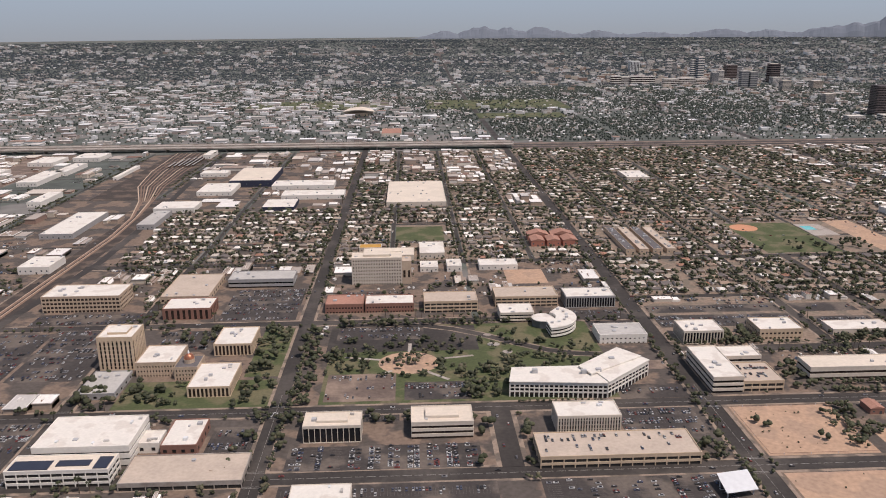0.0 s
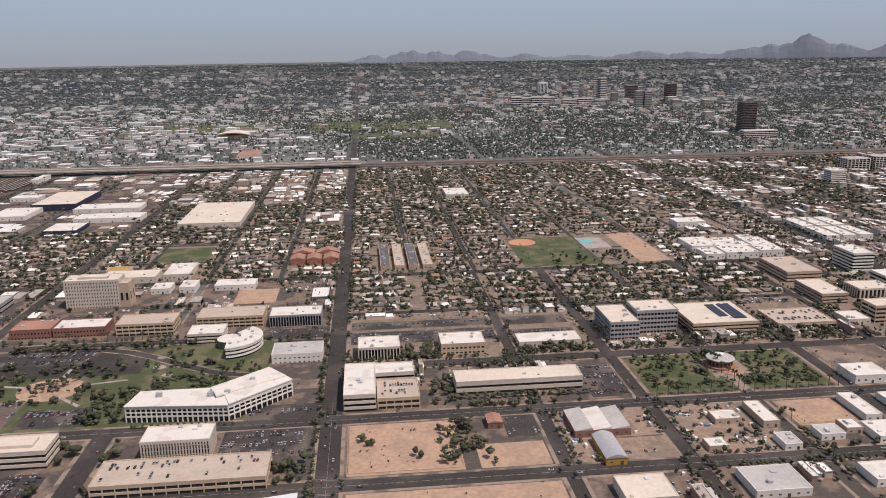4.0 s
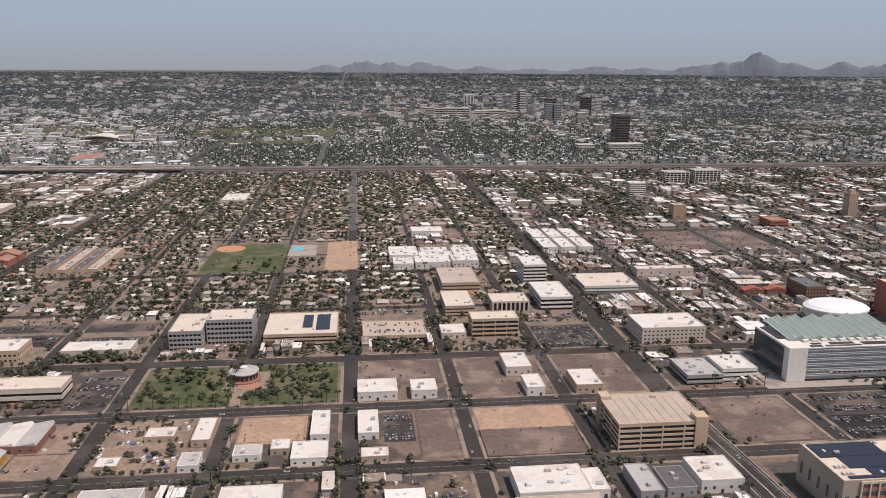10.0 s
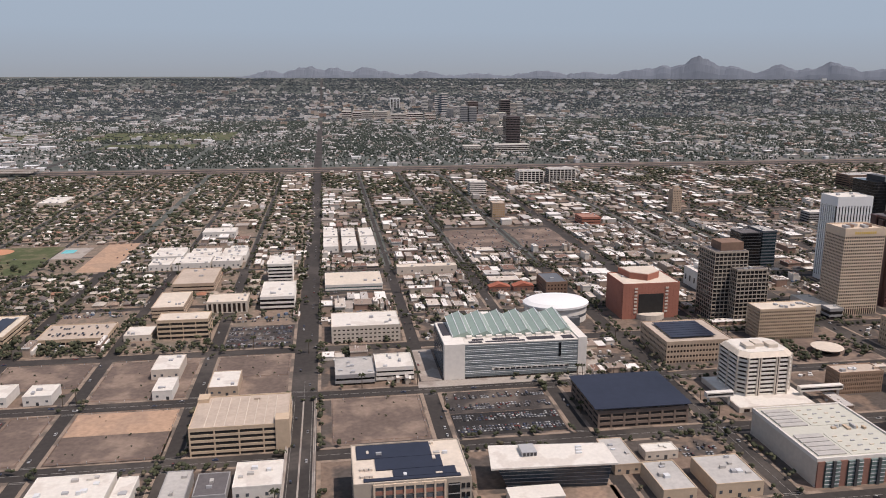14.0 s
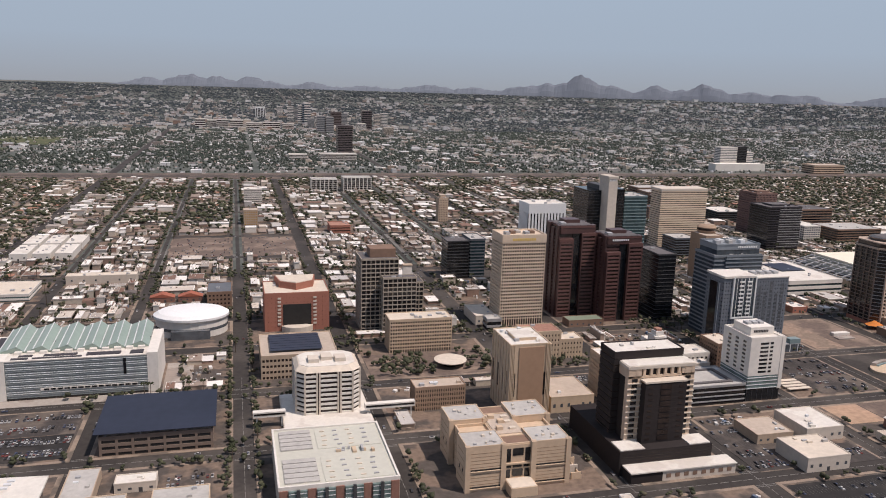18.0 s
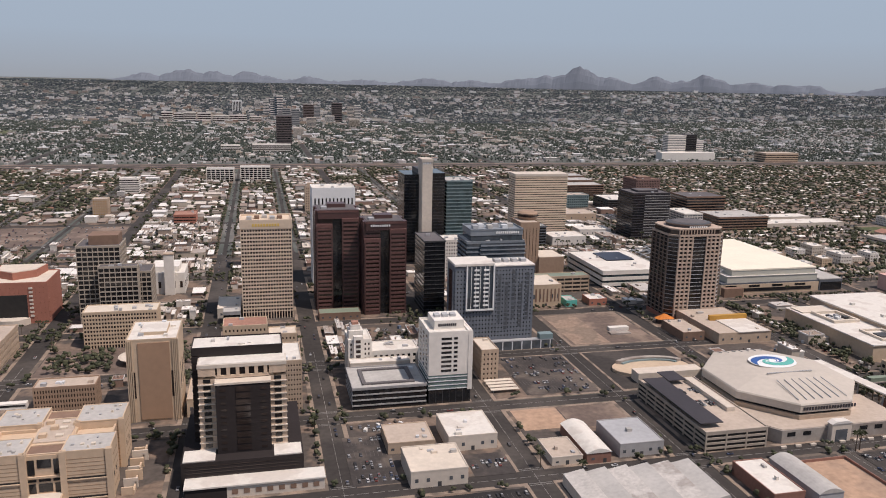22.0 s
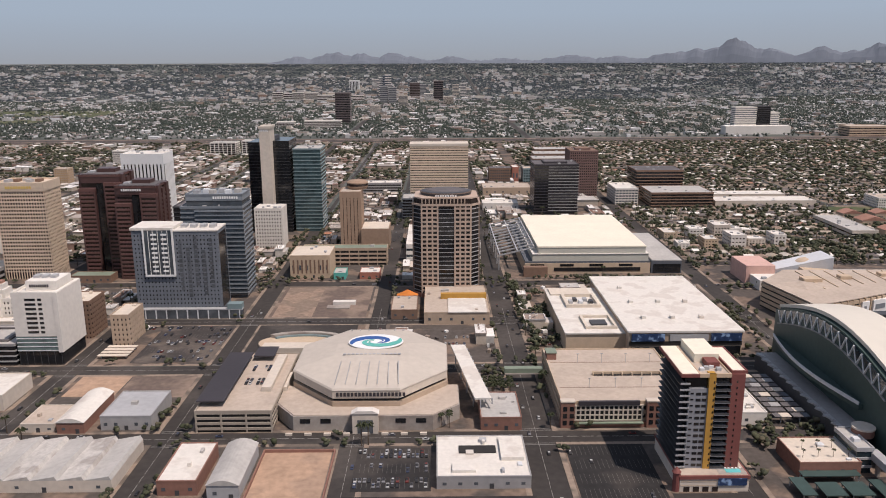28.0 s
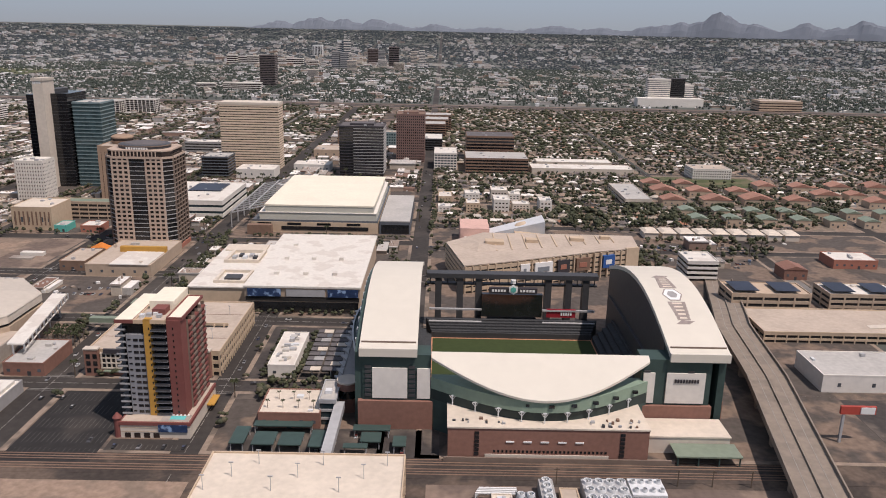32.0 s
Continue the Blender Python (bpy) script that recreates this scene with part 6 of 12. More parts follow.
for k in range(8):
    part("solar_panel", ([(612.5, 257.2 + 4.1 * k, 8.3), (651, 257.2 + 4.1 * k, 8.3), (651, 261.1 + 4.1 * k, 8.6), (612.5, 261.1 + 4.1 * k, 8.6), (612.5, 257.2 + 4.1 * k, 8.1), (651, 257.2 + 4.1 * k, 8.1), (651, 261.1 + 4.1 * k, 8.4), (612.5, 261.1 + 4.1 * k, 8.4)], [(0, 1, 2, 3), (7, 6, 5, 4), (0, 4, 5, 1), (1, 5, 6, 2), (2, 6, 7, 3), (3, 7, 4, 0)]), SOLAR, e)
for x in (616, 627, 638, 648.5):
    for y in (259, 273, 288):
        slab("post", e, STEEL, x - 0.2, y - 0.2, 6.6, x + 0.2, y + 0.2, 8.3)
def city_tower():
    """Cream tower with cut corners, banded window bays and a broad podium."""
    e = thing("city_tower", 691, 284, 0, "cream office tower with cut corners and banded dark windows", "building")
    take(673, 260, 707, 296)
    def cut(x0, y0, x1, y1, c):
        return [(x0 + c, y0), (x1 - c, y0), (x1, y0 + c), (x1, y1 - c), (x1 - c, y1), (x0 + c, y1), (x0, y1 - c), (x0, y0 + c)]
    part("glazing", prism(cut(679.4, 273.4, 702.6, 293.6, 3.2), 2, 18.6), BROWN_GLASS, e)
    for k in range(9):
        z = 2.2 + 1.82 * k
        part("spandrel", prism(cut(679, 273, 703, 294, 3.2), z, z + 0.86), WHITE_WALL, e)
    for x in (679 + 3.2, 686.6, 687.6, 694.4, 695.4, 703 - 3.2):
        slab("rib", e, CREAM_WALL, x - 0.3, 272.8, 2, x + 0.3, 274, 18.8)
    for x in (687.1, 694.9):
        slab("dark_slit", e, BROWN_GLASS, x - 0.2, 272.9, 2, x + 0.2, 273.4, 18.6)
    for y in (276.2, 283.5, 290.8):
        slab("side_rib", e, CREAM_WALL, 678.8, y - 0.3, 2, 679.6, y + 0.3, 18.8)
        slab("side_rib", e, CREAM_WALL, 702.4, y - 0.3, 2, 703.2, y + 0.3, 18.8)
    part("sloped_crown", loft([[(x, y, 18.6) for x, y in cut(679, 273, 703, 294, 3.2)], [(x, y, 20.2) for x, y in cut(680.4, 275, 701.6, 292, 3)]]), CREAM_ROOF, e)
    part("roof_deck", prism(cut(680.8, 275.4, 701.2, 291.6, 3), 20.2, 20.4), WHITE_ROOF, e)
    for k in range(3):
        slab("roof_unit", e, CREAM_WALL, 684 + 5 * k, 279 + 2 * (k % 2), 20.4, 688 + 5 * k, 284 + 2 * (k % 2), 21.8)
    base = slab("podium", e, CREAM_WALL, 674, 263, 0, 706.5, 295, 2.2)
    slab("podium_roof", base, WHITE_ROOF, 674.3, 263.3, 2.2, 706.2, 294.7, 2.35)
    for k in range(9):
        slab("podium_window", base, BROWN_GLASS, 676 + 3.3 * k, 262.9, 0.4, 678.4 + 3.3 * k, 263.2, 1.6)


city_tower()


def jail_garage():
    """Wide block with louvred roof fields and brick piers between glass bays."""
    e = thing("jail_garage", 686, 226, 0, "wide brick and glass block with grey louvred roof fields", "building")
    take(668, 204, 706, 247)
    x0, y0, x1, y1, h = 669, 207, 704, 246, 9.6
    slab("wall_block", e, CREAM_WALL, x0, y0, 0, x1, y1, h)
    slab("parapet_roof", e, PALE_STONE, x0 + 0.3, y0 + 0.3, h, x1 - 0.3, y1 - 0.3, h + 0.1)
    part("parapet", ring_wall(x0 - 0.1, y0 - 0.1, x1 + 0.1, y1 + 0.1, h - 0.6, h + 0.7, 0.6), WHITE_WALL, e)
    rnd = random.Random(17)
    for ya, yb in ((209, 224), (230, 244)):
        for k in range(5):
            y = ya + (yb - ya) * k / 5
            slab("roof_louvre", e, GREY_ROOF, 671, y + 0.3, h + 0.1, 681, y + (yb - ya) / 5 - 0.2, h + 0.6)
        field = slab("pale_roof_field", e, PALE_STONE, 682.5, ya, h + 0.1, 702.6, yb, h + 0.25)
        for k in range(16):
            x, y = 684 + 4.4 * (k % 4) + rnd.uniform(-0.4, 0.4), ya + 1.6 + 3.4 * (k // 4)
            slab("skylight", field, (CREAM_ROOF, STEEL)[k % 2], x, y, h + 0.25, x + 1.5, y + 0.5, h + 0.6)
    for k in range(9):
        x = 684 + rnd.uniform(0, 16)
        slab("roof_plant", e, (STEEL, BEIGE_WALL)[k % 2], x, 225 + rnd.uniform(0, 3), h + 0.1, x + rnd.uniform(0.6, 1.6), 226 + rnd.uniform(0.4, 3), h + rnd.uniform(0.5, 1.2))
    for k in range(5):
        x = x0 + 0.2 + 8.05 * k
        slab("brick_pier", e, BRICK_WALL, x, y0 - 0.5, 0, x + 2.4, y0 + 0.6, h - 0.4)
    for k in range(4):
        x = x0 + 2.8 + 8.05 * k
        bay = slab("glass_bay", e, GREEN_GLASS, x, y0 - 0.9, 0, x + 5.2, y0 + 0.4, h - 0.6)
        for j in range(6):
            slab("mullion", bay, PALE_METAL, x, y0 - 1.0, 1.2 + 1.4 * j, x + 5.2, y0 - 0.85, 1.4 + 1.4 * j)
        slab("bay_spine", bay, DARK_METAL, x + 2.2, y0 - 1.4, 0, x + 3.2, y0 - 0.8, h)


jail_garage()
for x0, x1, z in ((663.5, 675, 4.2), (704, 723, 4.2)):
    b = thing("skybridge", (x0 + x1) / 2, 271, 0, "white covered footbridge over the street", "bridge")
    part("tube", box_geo(x0, 269.8, z, x1, 272.2, z + 2), WHITE_WALL, b)
    part("window_band", box_geo(x0 + 0.3, 269.72, z + 0.8, x1 - 0.3, 272.28, z + 1.5), BLACK_GLASS, b)
    part("leg", box_geo(x0 + 1, 270.5, 0, x0 + 1.6, 271.5, z), WHITE_WALL, b)
    part("leg", box_geo(x1 - 1.6, 270.5, 0, x1 - 1, 271.5, z), WHITE_WALL, b)
office("office_building", "office with a columned base and a flat pale roof", 516, 367, 550, 390, 8.2, 4, CREAM_WALL, BROWN_GLASS, "grid", WHITE_ROOF, 0.62, 2.2, 1.0, 5)
e = office("office_building", "white-roofed stepped office", 517, 313, 534, 334, 4.6, 2, GREY_WALL, BLACK_GLASS, "ribbon", GREY_ROOF, 0.55, units=8)
office("east_block", "", 534.5, 315, 551, 332, 6.2, 3, WHITE_WALL, BLACK_GLASS, "ribbon", WHITE_ROOF, 0.6, units=5, parent=e)
office("office_building", "white office with green-edged canopies", 513, 460, 548, 490, 4, 2, WHITE_WALL, GREEN_GLASS, "ribbon", CREAM_ROOF, 0.55, units=4)
lot(561, 259, 603, 278, 0.75, DARK_LOT)
lot(561, 278.4, 603, 299, 0.5)
pad(515, 259, 551, 299, GRAVEL, "fenced brown lot with a sandy track", "gravel_lot", KERB + 0.012, "lot")
take(515, 259, 551, 299)
e = office("court_garage", "stone-framed block with red panels and a black solar roof", 521, 206, 556, 231, 13.4, 4, GRID_GREY, GREY_GLASS, "blank", CREAM_ROOF, 0.42, 3.4, 0.9, 8)
red_panel = mat("pale_red_panel", (0.33, 0.165, 0.12), 0.85, 0.1, 0.7)
for j in range(4):
    z = 0.8 + 3.05 * j
    for k in range(7):
        x = 527.2 + 3.0 * k
        slab("red_panel", e, red_panel if j % 2 else RED_WALL, x, 205.75, z, x + 2.7, 206.1, z + 1.3)
        slab("bay_window", e, GREY_GLASS, x + 0.15, 205.8, z + 1.3, x + 2.55, 206.1, z + 2.6)
for k in range(8):
    slab("stone_pier", e, BONE_WALL, 526.7 + 3.0 * k, 205.4, 0, 527.25 + 3.0 * k, 206.1, 13.5)
for z in (6.5, 12.6):
    slab("stone_band", e, BONE_WALL, 526.6, 205.5, z, 548.4, 206.1, z + 0.8)
corner = slab("glass_corner", e, BLACK_GLASS, 549, 205.8, 0.4, 552.5, 206.1, 12.2)
for j in range(4):
    slab("corner_floor", corner, GREY_WALL, 549, 205.7, 3 * j + 2.6, 552.5, 206, 3 * j + 2.9)
    for k in range(2):
        slab("corner_window", e, BLACK_GLASS, 553.0 + 1.5 * k, 205.8, 1.4 + 3 * j, 554.0 + 1.5 * k, 206.1, 2.9 + 3 * j)
slab("solar_roof", e, SOLAR, 522.5, 221, 13.6, 546, 230, 13.9)
slab("solar_roof", e, SOLAR, 528, 213.5, 13.6, 548.5, 220.8, 13.9)
slab("solar_roof", e, SOLAR, 533, 209, 13.6, 552, 213.3, 13.9)
slab("solar_roof", e, SOLAR, 524, 207.2, 13.6, 553, 208.8, 13.9)
for k in range(6):
    slab("roof_hatch", e, CREAM_WALL, 523.2 + (k % 3) * 1.4, 209.6 + 4.2 * (k // 3), 13.5, 524.2 + (k % 3) * 1.4, 211 + 4.2 * (k // 3), 14.3)
e = thing("civic_hall", 586, 223, 0, "glass-fronted hall under a broad tilted white roof", "building")
take(564, 206, 607, 234)
part("glass_hall", loft([[(571, 220.5, 0), (603, 218, 0), (603, 229, 0), (571, 232, 0)], [(567, 219.6, 8), (604, 216.6, 8.6), (604, 228.6, 8.8), (568, 232.4, 8.4)]]), SKY_GLASS, e, "leaning blue-grey glass wall")
for k in range(5):
    f = (k + 1) / 6
    part("glazing_bar", loft([[(571 - 4 * f, 220.38 - 0.9 * f, 8 * f - 0.1), (603 + f, 217.88 - 1.4 * f, 8.6 * f - 0.1), (603 + f, 218.2 - 1.4 * f, 8.6 * f - 0.1), (571 - 4 * f, 220.7 - 0.9 * f, 8 * f - 0.1)], [(571 - 4 * f, 220.38 - 0.9 * f, 8 * f + 0.06), (603 + f, 217.88 - 1.4 * f, 8.6 * f + 0.06), (603 + f, 218.2 - 1.4 * f, 8.6 * f + 0.06), (571 - 4 * f, 220.7 - 0.9 * f, 8 * f + 0.06)]]), GREY_WALL, e)
part("tilted_roof", ([(564.6, 218.6, 8.1), (605.4, 215.2, 8.8), (605.4, 228.8, 9.1), (566.6, 233.4, 8.5), (564.6, 218.6, 8.7), (605.4, 215.2, 9.4), (605.4, 228.8, 9.7), (566.6, 233.4, 9.1)], [(3, 2, 1, 0), (4, 5, 6, 7), (0, 1, 5, 4), (1, 2, 6, 5), (2, 3, 7, 6), (3, 0, 4, 7)]), WHITE_ROOF, e)
slab("roof_plant", e, STEEL, 576, 224, 9, 581, 230, 10.6)
for k in range(4):
    slab("plant_louvre", e, DARK_METAL, 576.4 + 1.2 * k, 223.9, 9.3, 577.2 + 1.2 * k, 224.1, 10.4)
for k in range(3):
    slab("skylight", e, PALE_METAL, 594 + 0.5 * k, 223 + 2 * k, 9.3, 596 + 0.5 * k, 224 + 2 * k, 9.9)
wing = slab("front_wing", e, WHITE_WALL, 569, 208.6, 0, 586, 215.6, 3.2)
slab("wing_roof", e, WHITE_ROOF, 568.8, 208.4, 3.2, 586.2, 215.8, 3.5)
for k in range(6):
    slab("wing_window", wing, BLACK_GLASS, 570.4 + 2.5 * k, 208.5, 1.0, 571.3 + 2.5 * k, 208.8, 2.5)
pad(560, 205, 606, 218, DUST, "dusty forecourt beside the hall", "forecourt", KERB + 0.02, "forecourt")
low("museum hall with a grey roof", 616, 204, 627, 222, 5, BEIGE_WALL, GREY_ROOF, "museum_hall", 4)
low("museum hall with a grey roof", 634, 205, 650, 223, 5, BEIGE_WALL, GREY_ROOF, "museum_hall", 6)
low("long low building with a grey roof", 608, 224, 617, 243, 3.5, TAN_WALL, GREY_ROOF, "low_building", 3)
low("white-roofed small building", 622, 232, 634, 238, 3, CREAM_WALL, WHITE_ROOF)
office("annex_building", "low brown annex with close upright windows by the tower", 724, 274, 744, 283, 9.2, 5, RUST_WALL, BROWN_GLASS, "grid", TAN_ROOF, 0.4, 0.9, 0.45, units=5)
e = office("county_tower", "tall tan tower with a broad brown blind panel", 757, 261, 773, 282, 28.8, 12, BEIGE_WALL, BROWN_GLASS, "blank", WHITE_ROOF, units=9, penthouse=1.2)
slab("blind_panel", e, mat("brown_blind_panel", (0.36, 0.23, 0.15), 0.85, 0.08, 0.5), 760.5, 260.7, 1, 770.5, 261.2, 28)
for x in (756.8, 771.4):
    for k in range(4):
        slab("side_rib", e, BEIGE_WALL, x + 0.55 * k, 260.6, 0, x + 0.55 * k + 0.32, 262, 29)
for k in range(7):
    slab("flank_rib", e, BEIGE_WALL, 756.7, 262.5 + 3 * k, 0, 757.1, 263.1 + 3 * k, 29)
low("tan hall with a dark roof hatch beside the tower", 775, 262, 793, 282, 6.4, BEIGE_WALL, TAN_ROOF, "annex_hall", 2)


def jail():
    """Beige jail of four clustered blocks with grooved walls round a lower core."""
    e = thing("jail", 742.5, 227, 0, "warm beige concrete jail of clustered blocks with grooved walls", "building")
    take(723, 203, 768, 243)
    # Darker wall colour; raised strips of it stand in for shaded grooves.
    seam = mat("shaded_joint", (0.3, 0.205, 0.13), 0.9, 0.1, 0.6)
    rnd = random.Random(5)
    for x0, y0, x1, y1, h, front in ((725.5, 210.8, 738, 221.5, 15, 1), (747, 210.8, 759.6, 221.5, 15, 1), (725.5, 230, 738, 242, 15.2, 0), (747, 229.5, 760, 242, 15.2, 0)):
        b = slab("block", e, OCHRE_WALL, x0, y0, 0, x1, y1, h)
        slab("corner_pier", b, OCHRE_WALL, x0 - 0.35, y0 - 0.35, 0, x0 + 1.3, y0 + 1.2, h + 0.3)
        slab("corner_pier", b, OCHRE_WALL, x1 - 1.3, y0 - 0.35, 0, x1 + 0.35, y0 + 1.2, h + 0.3)
        for k in range(11):
            z = 1.3 + (h - 2.4) * k / 11
            if front and k in (0, 5):
                # Slots are near-black strips that stand in for their shade.
                slab("dark_slot", b, VOID, x0 + 1.3, y0 - 0.06, z, x1 - 1.3, y0 + 0.1, z + 0.55)
                slab("slot_sill", b, OCHRE_WALL, x0 + 1.3, y0 - 0.4, z - 0.25, x1 - 1.3, y0 + 0.1, z)
            else:
                slab("groove", b, seam, x0 + 1.3, y0 - 0.04, z, x1 - 1.3, y0 + 0.1, z + 0.14)
            if k % 2:
                slab("side_groove", b, seam, x1 - 0.1, y0 + 1.5, z, x1 + 0.04, y1 - 1, z + 0.16)
                slab("side_groove", b, seam, x0 - 0.04, y0 + 1.5, z, x0 + 0.1, y1 - 1, z + 0.16)
        for c in (0.3, 0.62):
            yc = y0 + (y1 - y0) * c
            slab("side_slot", b, VOID, x0 - 0.06, yc, 5.4, x0 + 0.1, yc + 0.9, 6.6)
            slab("side_slot", b, VOID, x1 - 0.1, yc, 5.4, x1 + 0.06, yc + 0.9, 6.6)
        d = slab("roof_deck", e, GREY_ROOF, x0 + 0.3, y0 + 0.3, h, x1 - 0.3, y1 - 0.3, h + 0.12)
        part("parapet", ring_wall(x0, y0, x1, y1, h - 0.1, h + 0.3, 0.3), OCHRE_WALL, e)
        for k in range(7):
            px, py = rnd.uniform(x0 + 1.5, x1 - 2.5), rnd.uniform(y0 + 1.5, y1 - 2.5)
            slab("roof_unit", d, (CREAM_ROOF, GREY_ROOF, STEEL)[k % 3], px, py, h + 0.1, px + rnd.uniform(0.4, 1.1), py + rnd.uniform(0.4, 1.1), h + rnd.uniform(0.4, 0.8))
    for x0, x1 in ((727, 737.6), (747.4, 758.2)):
        link = slab("link_block", e, OCHRE_WALL, x0, 221.3, 0, x1, 230.2, 13)
        part("link_rim", ring_wall(x0, 221.4, x1, 230.1, 13, 14, 0.5), OCHRE_WALL, e)
        for k in range(5):
            slab("link_groove", link, seam, x0 - 0.04, 222.5 + 1.5 * k, 3, x0 + 0.1, 222.7 + 1.5 * k, 12.4)
            slab("link_groove", link, seam, x1 - 0.1, 222.5 + 1.5 * k, 3, x1 + 0.04, 222.7 + 1.5 * k, 12.4)
    slab("core", e, OCHRE_WALL, 737.5, 211.8, 0, 747.5, 241, 14.2)
    slab("core_roof", e, TAN_ROOF, 737.9, 219.6, 14.2, 747.1, 234.5, 14.5)
    for y in (212.4, 235.2):
        slab("roof_recess", e, BROWN_WALL, 738.2, y, 14.2, 746.8, y + 5.2, 14.32)
        part("recess_rim", ring_wall(737.8, y - 0.4, 747.2, y + 5.6, 14.2, 14.6, 0.4), OCHRE_WALL, e)
    for y in (222, 227, 231):
        slab("core_hatch", e, OCHRE_WALL, 739 + (y % 3), y, 14.5, 741 + (y % 3), y + 1.6, 15.6)
        slab("roof_unit", e, CREAM_ROOF, 743.4, y, 14.5, 745.4, y + 1.3, 15.1)
    for z in (1.6, 8.6):
        for a, b, z0, z1 in ((738.4, 740.2, 0, 4.4), (740.9, 744.4, 2.0, 4.4), (745.0, 746.8, 0, 4.4)):
            slab("loggia_window", e, BLACK_GLASS, a, 211.65, z + z0, b, 212, z + z1)
        slab("loggia_sill", e, OCHRE_WALL, 738, 211.2, z - 0.8, 747, 211.9, z - 0.3)
    for a, b in ((738.2, 740.4), (741, 744), (744.6, 746.8)):
        slab("slit_window", e, BLACK_GLASS, a, 211.65, 6.6, b, 212, 7.3)
    slab("entrance_block", e, OCHRE_WALL, 738.4, 205, 0, 747, 211.8, 3.2)
    slab("entrance_roof", e, CREAM_ROOF, 738.7, 205.3, 3.2, 746.7, 211.1, 3.35)
    for k in range(7):
        y = 212 + 4.1 * k
        slab("stair_landing", e, (OCHRE_WALL, CREAM_WALL)[k % 2], 761.4, y, 0, 764.6 + 0.7 * (k % 3), y + 0.5, 2.4 + 0.5 * (k % 3))
        slab("yard_wall", e, OCHRE_WALL, 764.4, y, 0, 764.9, y + 3.4, 1.6 + 0.4 * (k % 2))


jail()
e = office("brown_tower", "charcoal brick tower with a cream colonnade crown and stepped shoulders", 780.5, 225, 806.5, 235.5, 37, 16, CHARCOAL, BROWN_GLASS, "ribbon", WHITE_ROOF, 0.8, units=4)
take(777, 205, 813, 254)
slab("podium", e, CHARCOAL, 777.5, 211, 0, 811.5, 250, 8.4)
for k in range(5):
    slab("podium_line", e, BROWN_GLASS, 778.5, 210.9, 3.2 + 1.0 * k, 810.5, 211.1, 3.4 + 1.0 * k)
slab("podium_roof", e, WHITE_ROOF, 778, 211.5, 8.4, 786.8, 218.4, 8.7)
slab("podium_roof", e, WHITE_ROOF, 803.2, 211.5, 8.4, 811, 218.4, 8.7)
slab("middle_block", e, CHARCOAL, 783, 219.2, 8, 806.6, 225.2, 33.4)
for sx in (782.6, 802.4):
    slab("shoulder", e, PEACH_WALL, sx, 218.6, 8.4, sx + 4.8, 220.6, 33.8)
    for k in range(11):
        slab("shoulder_window", e, BLACK_GLASS, sx + 1.4, 218.5, 9.2 + 1.98 * k, sx + 3.4, 218.8, 10.3 + 1.98 * k)
        slab("floor_slab", e, CREAM_WALL, sx - 0.2, 218.2, 8.6 + 1.98 * k, sx + 5, 218.7, 8.85 + 1.98 * k)
slab("crown_wall", e, PEACH_WALL, 782.6, 218.6, 30.2, 807.2, 225.1, 31)
for k in range(10):
    slab("crown_column", e, PEACH_WALL, 782.7 + 2.6 * k, 218.5, 31, 783.7 + 2.6 * k, 219.6, 33.4)
slab("crown_side", e, PEACH_WALL, 782.5, 219.6, 31, 783.1, 225, 33.4)
slab("crown_side", e, PEACH_WALL, 806.6, 219.6, 31, 807.3, 225, 33.4)
slab("crown_cornice", e, CREAM_WALL, 782.4, 218.4, 33.4, 807.4, 225.2, 34.4)
slab("crown_roof", e, WHITE_ROOF, 782.8, 218.8, 34.4, 807, 225, 34.6)
slab("front_bay", e, CHARCOAL, 787.4, 215.4, 8.4, 802.6, 218.8, 29.4)
slab("front_bay_roof", e, CREAM_ROOF, 787.2, 215.2, 29.4, 802.8, 218.8, 30)
for k in range(10):
    slab("bay_window", e, BROWN_GLASS, 793.0, 215.25, 9.2 + 2 * k, 797.0, 215.5, 10.7 + 2 * k)
    slab("bay_window", e, BROWN_GLASS, 788.6, 215.3, 9.4 + 2 * k, 790.2, 215.5, 10.1 + 2 * k)
    slab("bay_window", e, BROWN_GLASS, 799.8, 215.3, 9.4 + 2 * k, 801.4, 215.5, 10.1 + 2 * k)
slab("street_wing", e, CREAM_WALL, 790, 205, 0, 817, 210.9, 3.6)
slab("street_wing_roof", e, WHITE_ROOF, 778.5, 204.6, 3.6, 817.2, 210.9, 4)
slab("dark_wing", e, CHARCOAL, 778.8, 205, 0, 790, 210.9, 3.6)
for k in range(8):
    slab("arch", e, BROWN_WALL, 791.4 + 3.2 * k, 204.9, 1.2, 793.0 + 3.2 * k, 205.2, 2.6)
office("office_tower", "tan tower with a dark stair strip and white roof", 800, 262, 814, 282, 18, 10, TAN_WALL, BROWN_GLASS, "grid", WHITE_ROOF, 0.6, 1.0, 0.5, 4)
office("old_courthouse", "old tan courthouse with a red tile roof", 785, 318, 803, 330, 14, 6, BEIGE_WALL, BROWN_GLASS, "grid", RED_ROOF, 0.55, 1.7, 0.9, 2)
office("court_annex", "tan court annex with arched windows", 803.5, 320, 815, 330, 9, 4, BEIGE_WALL, BROWN_GLASS, "grid", CREAM_ROOF, 0.55, 1.7, 0.9, 2)
grove(780, 309, 816, 317, 22, 1.4, 2.4)
lot(782, 288, 816, 299, 0.5)

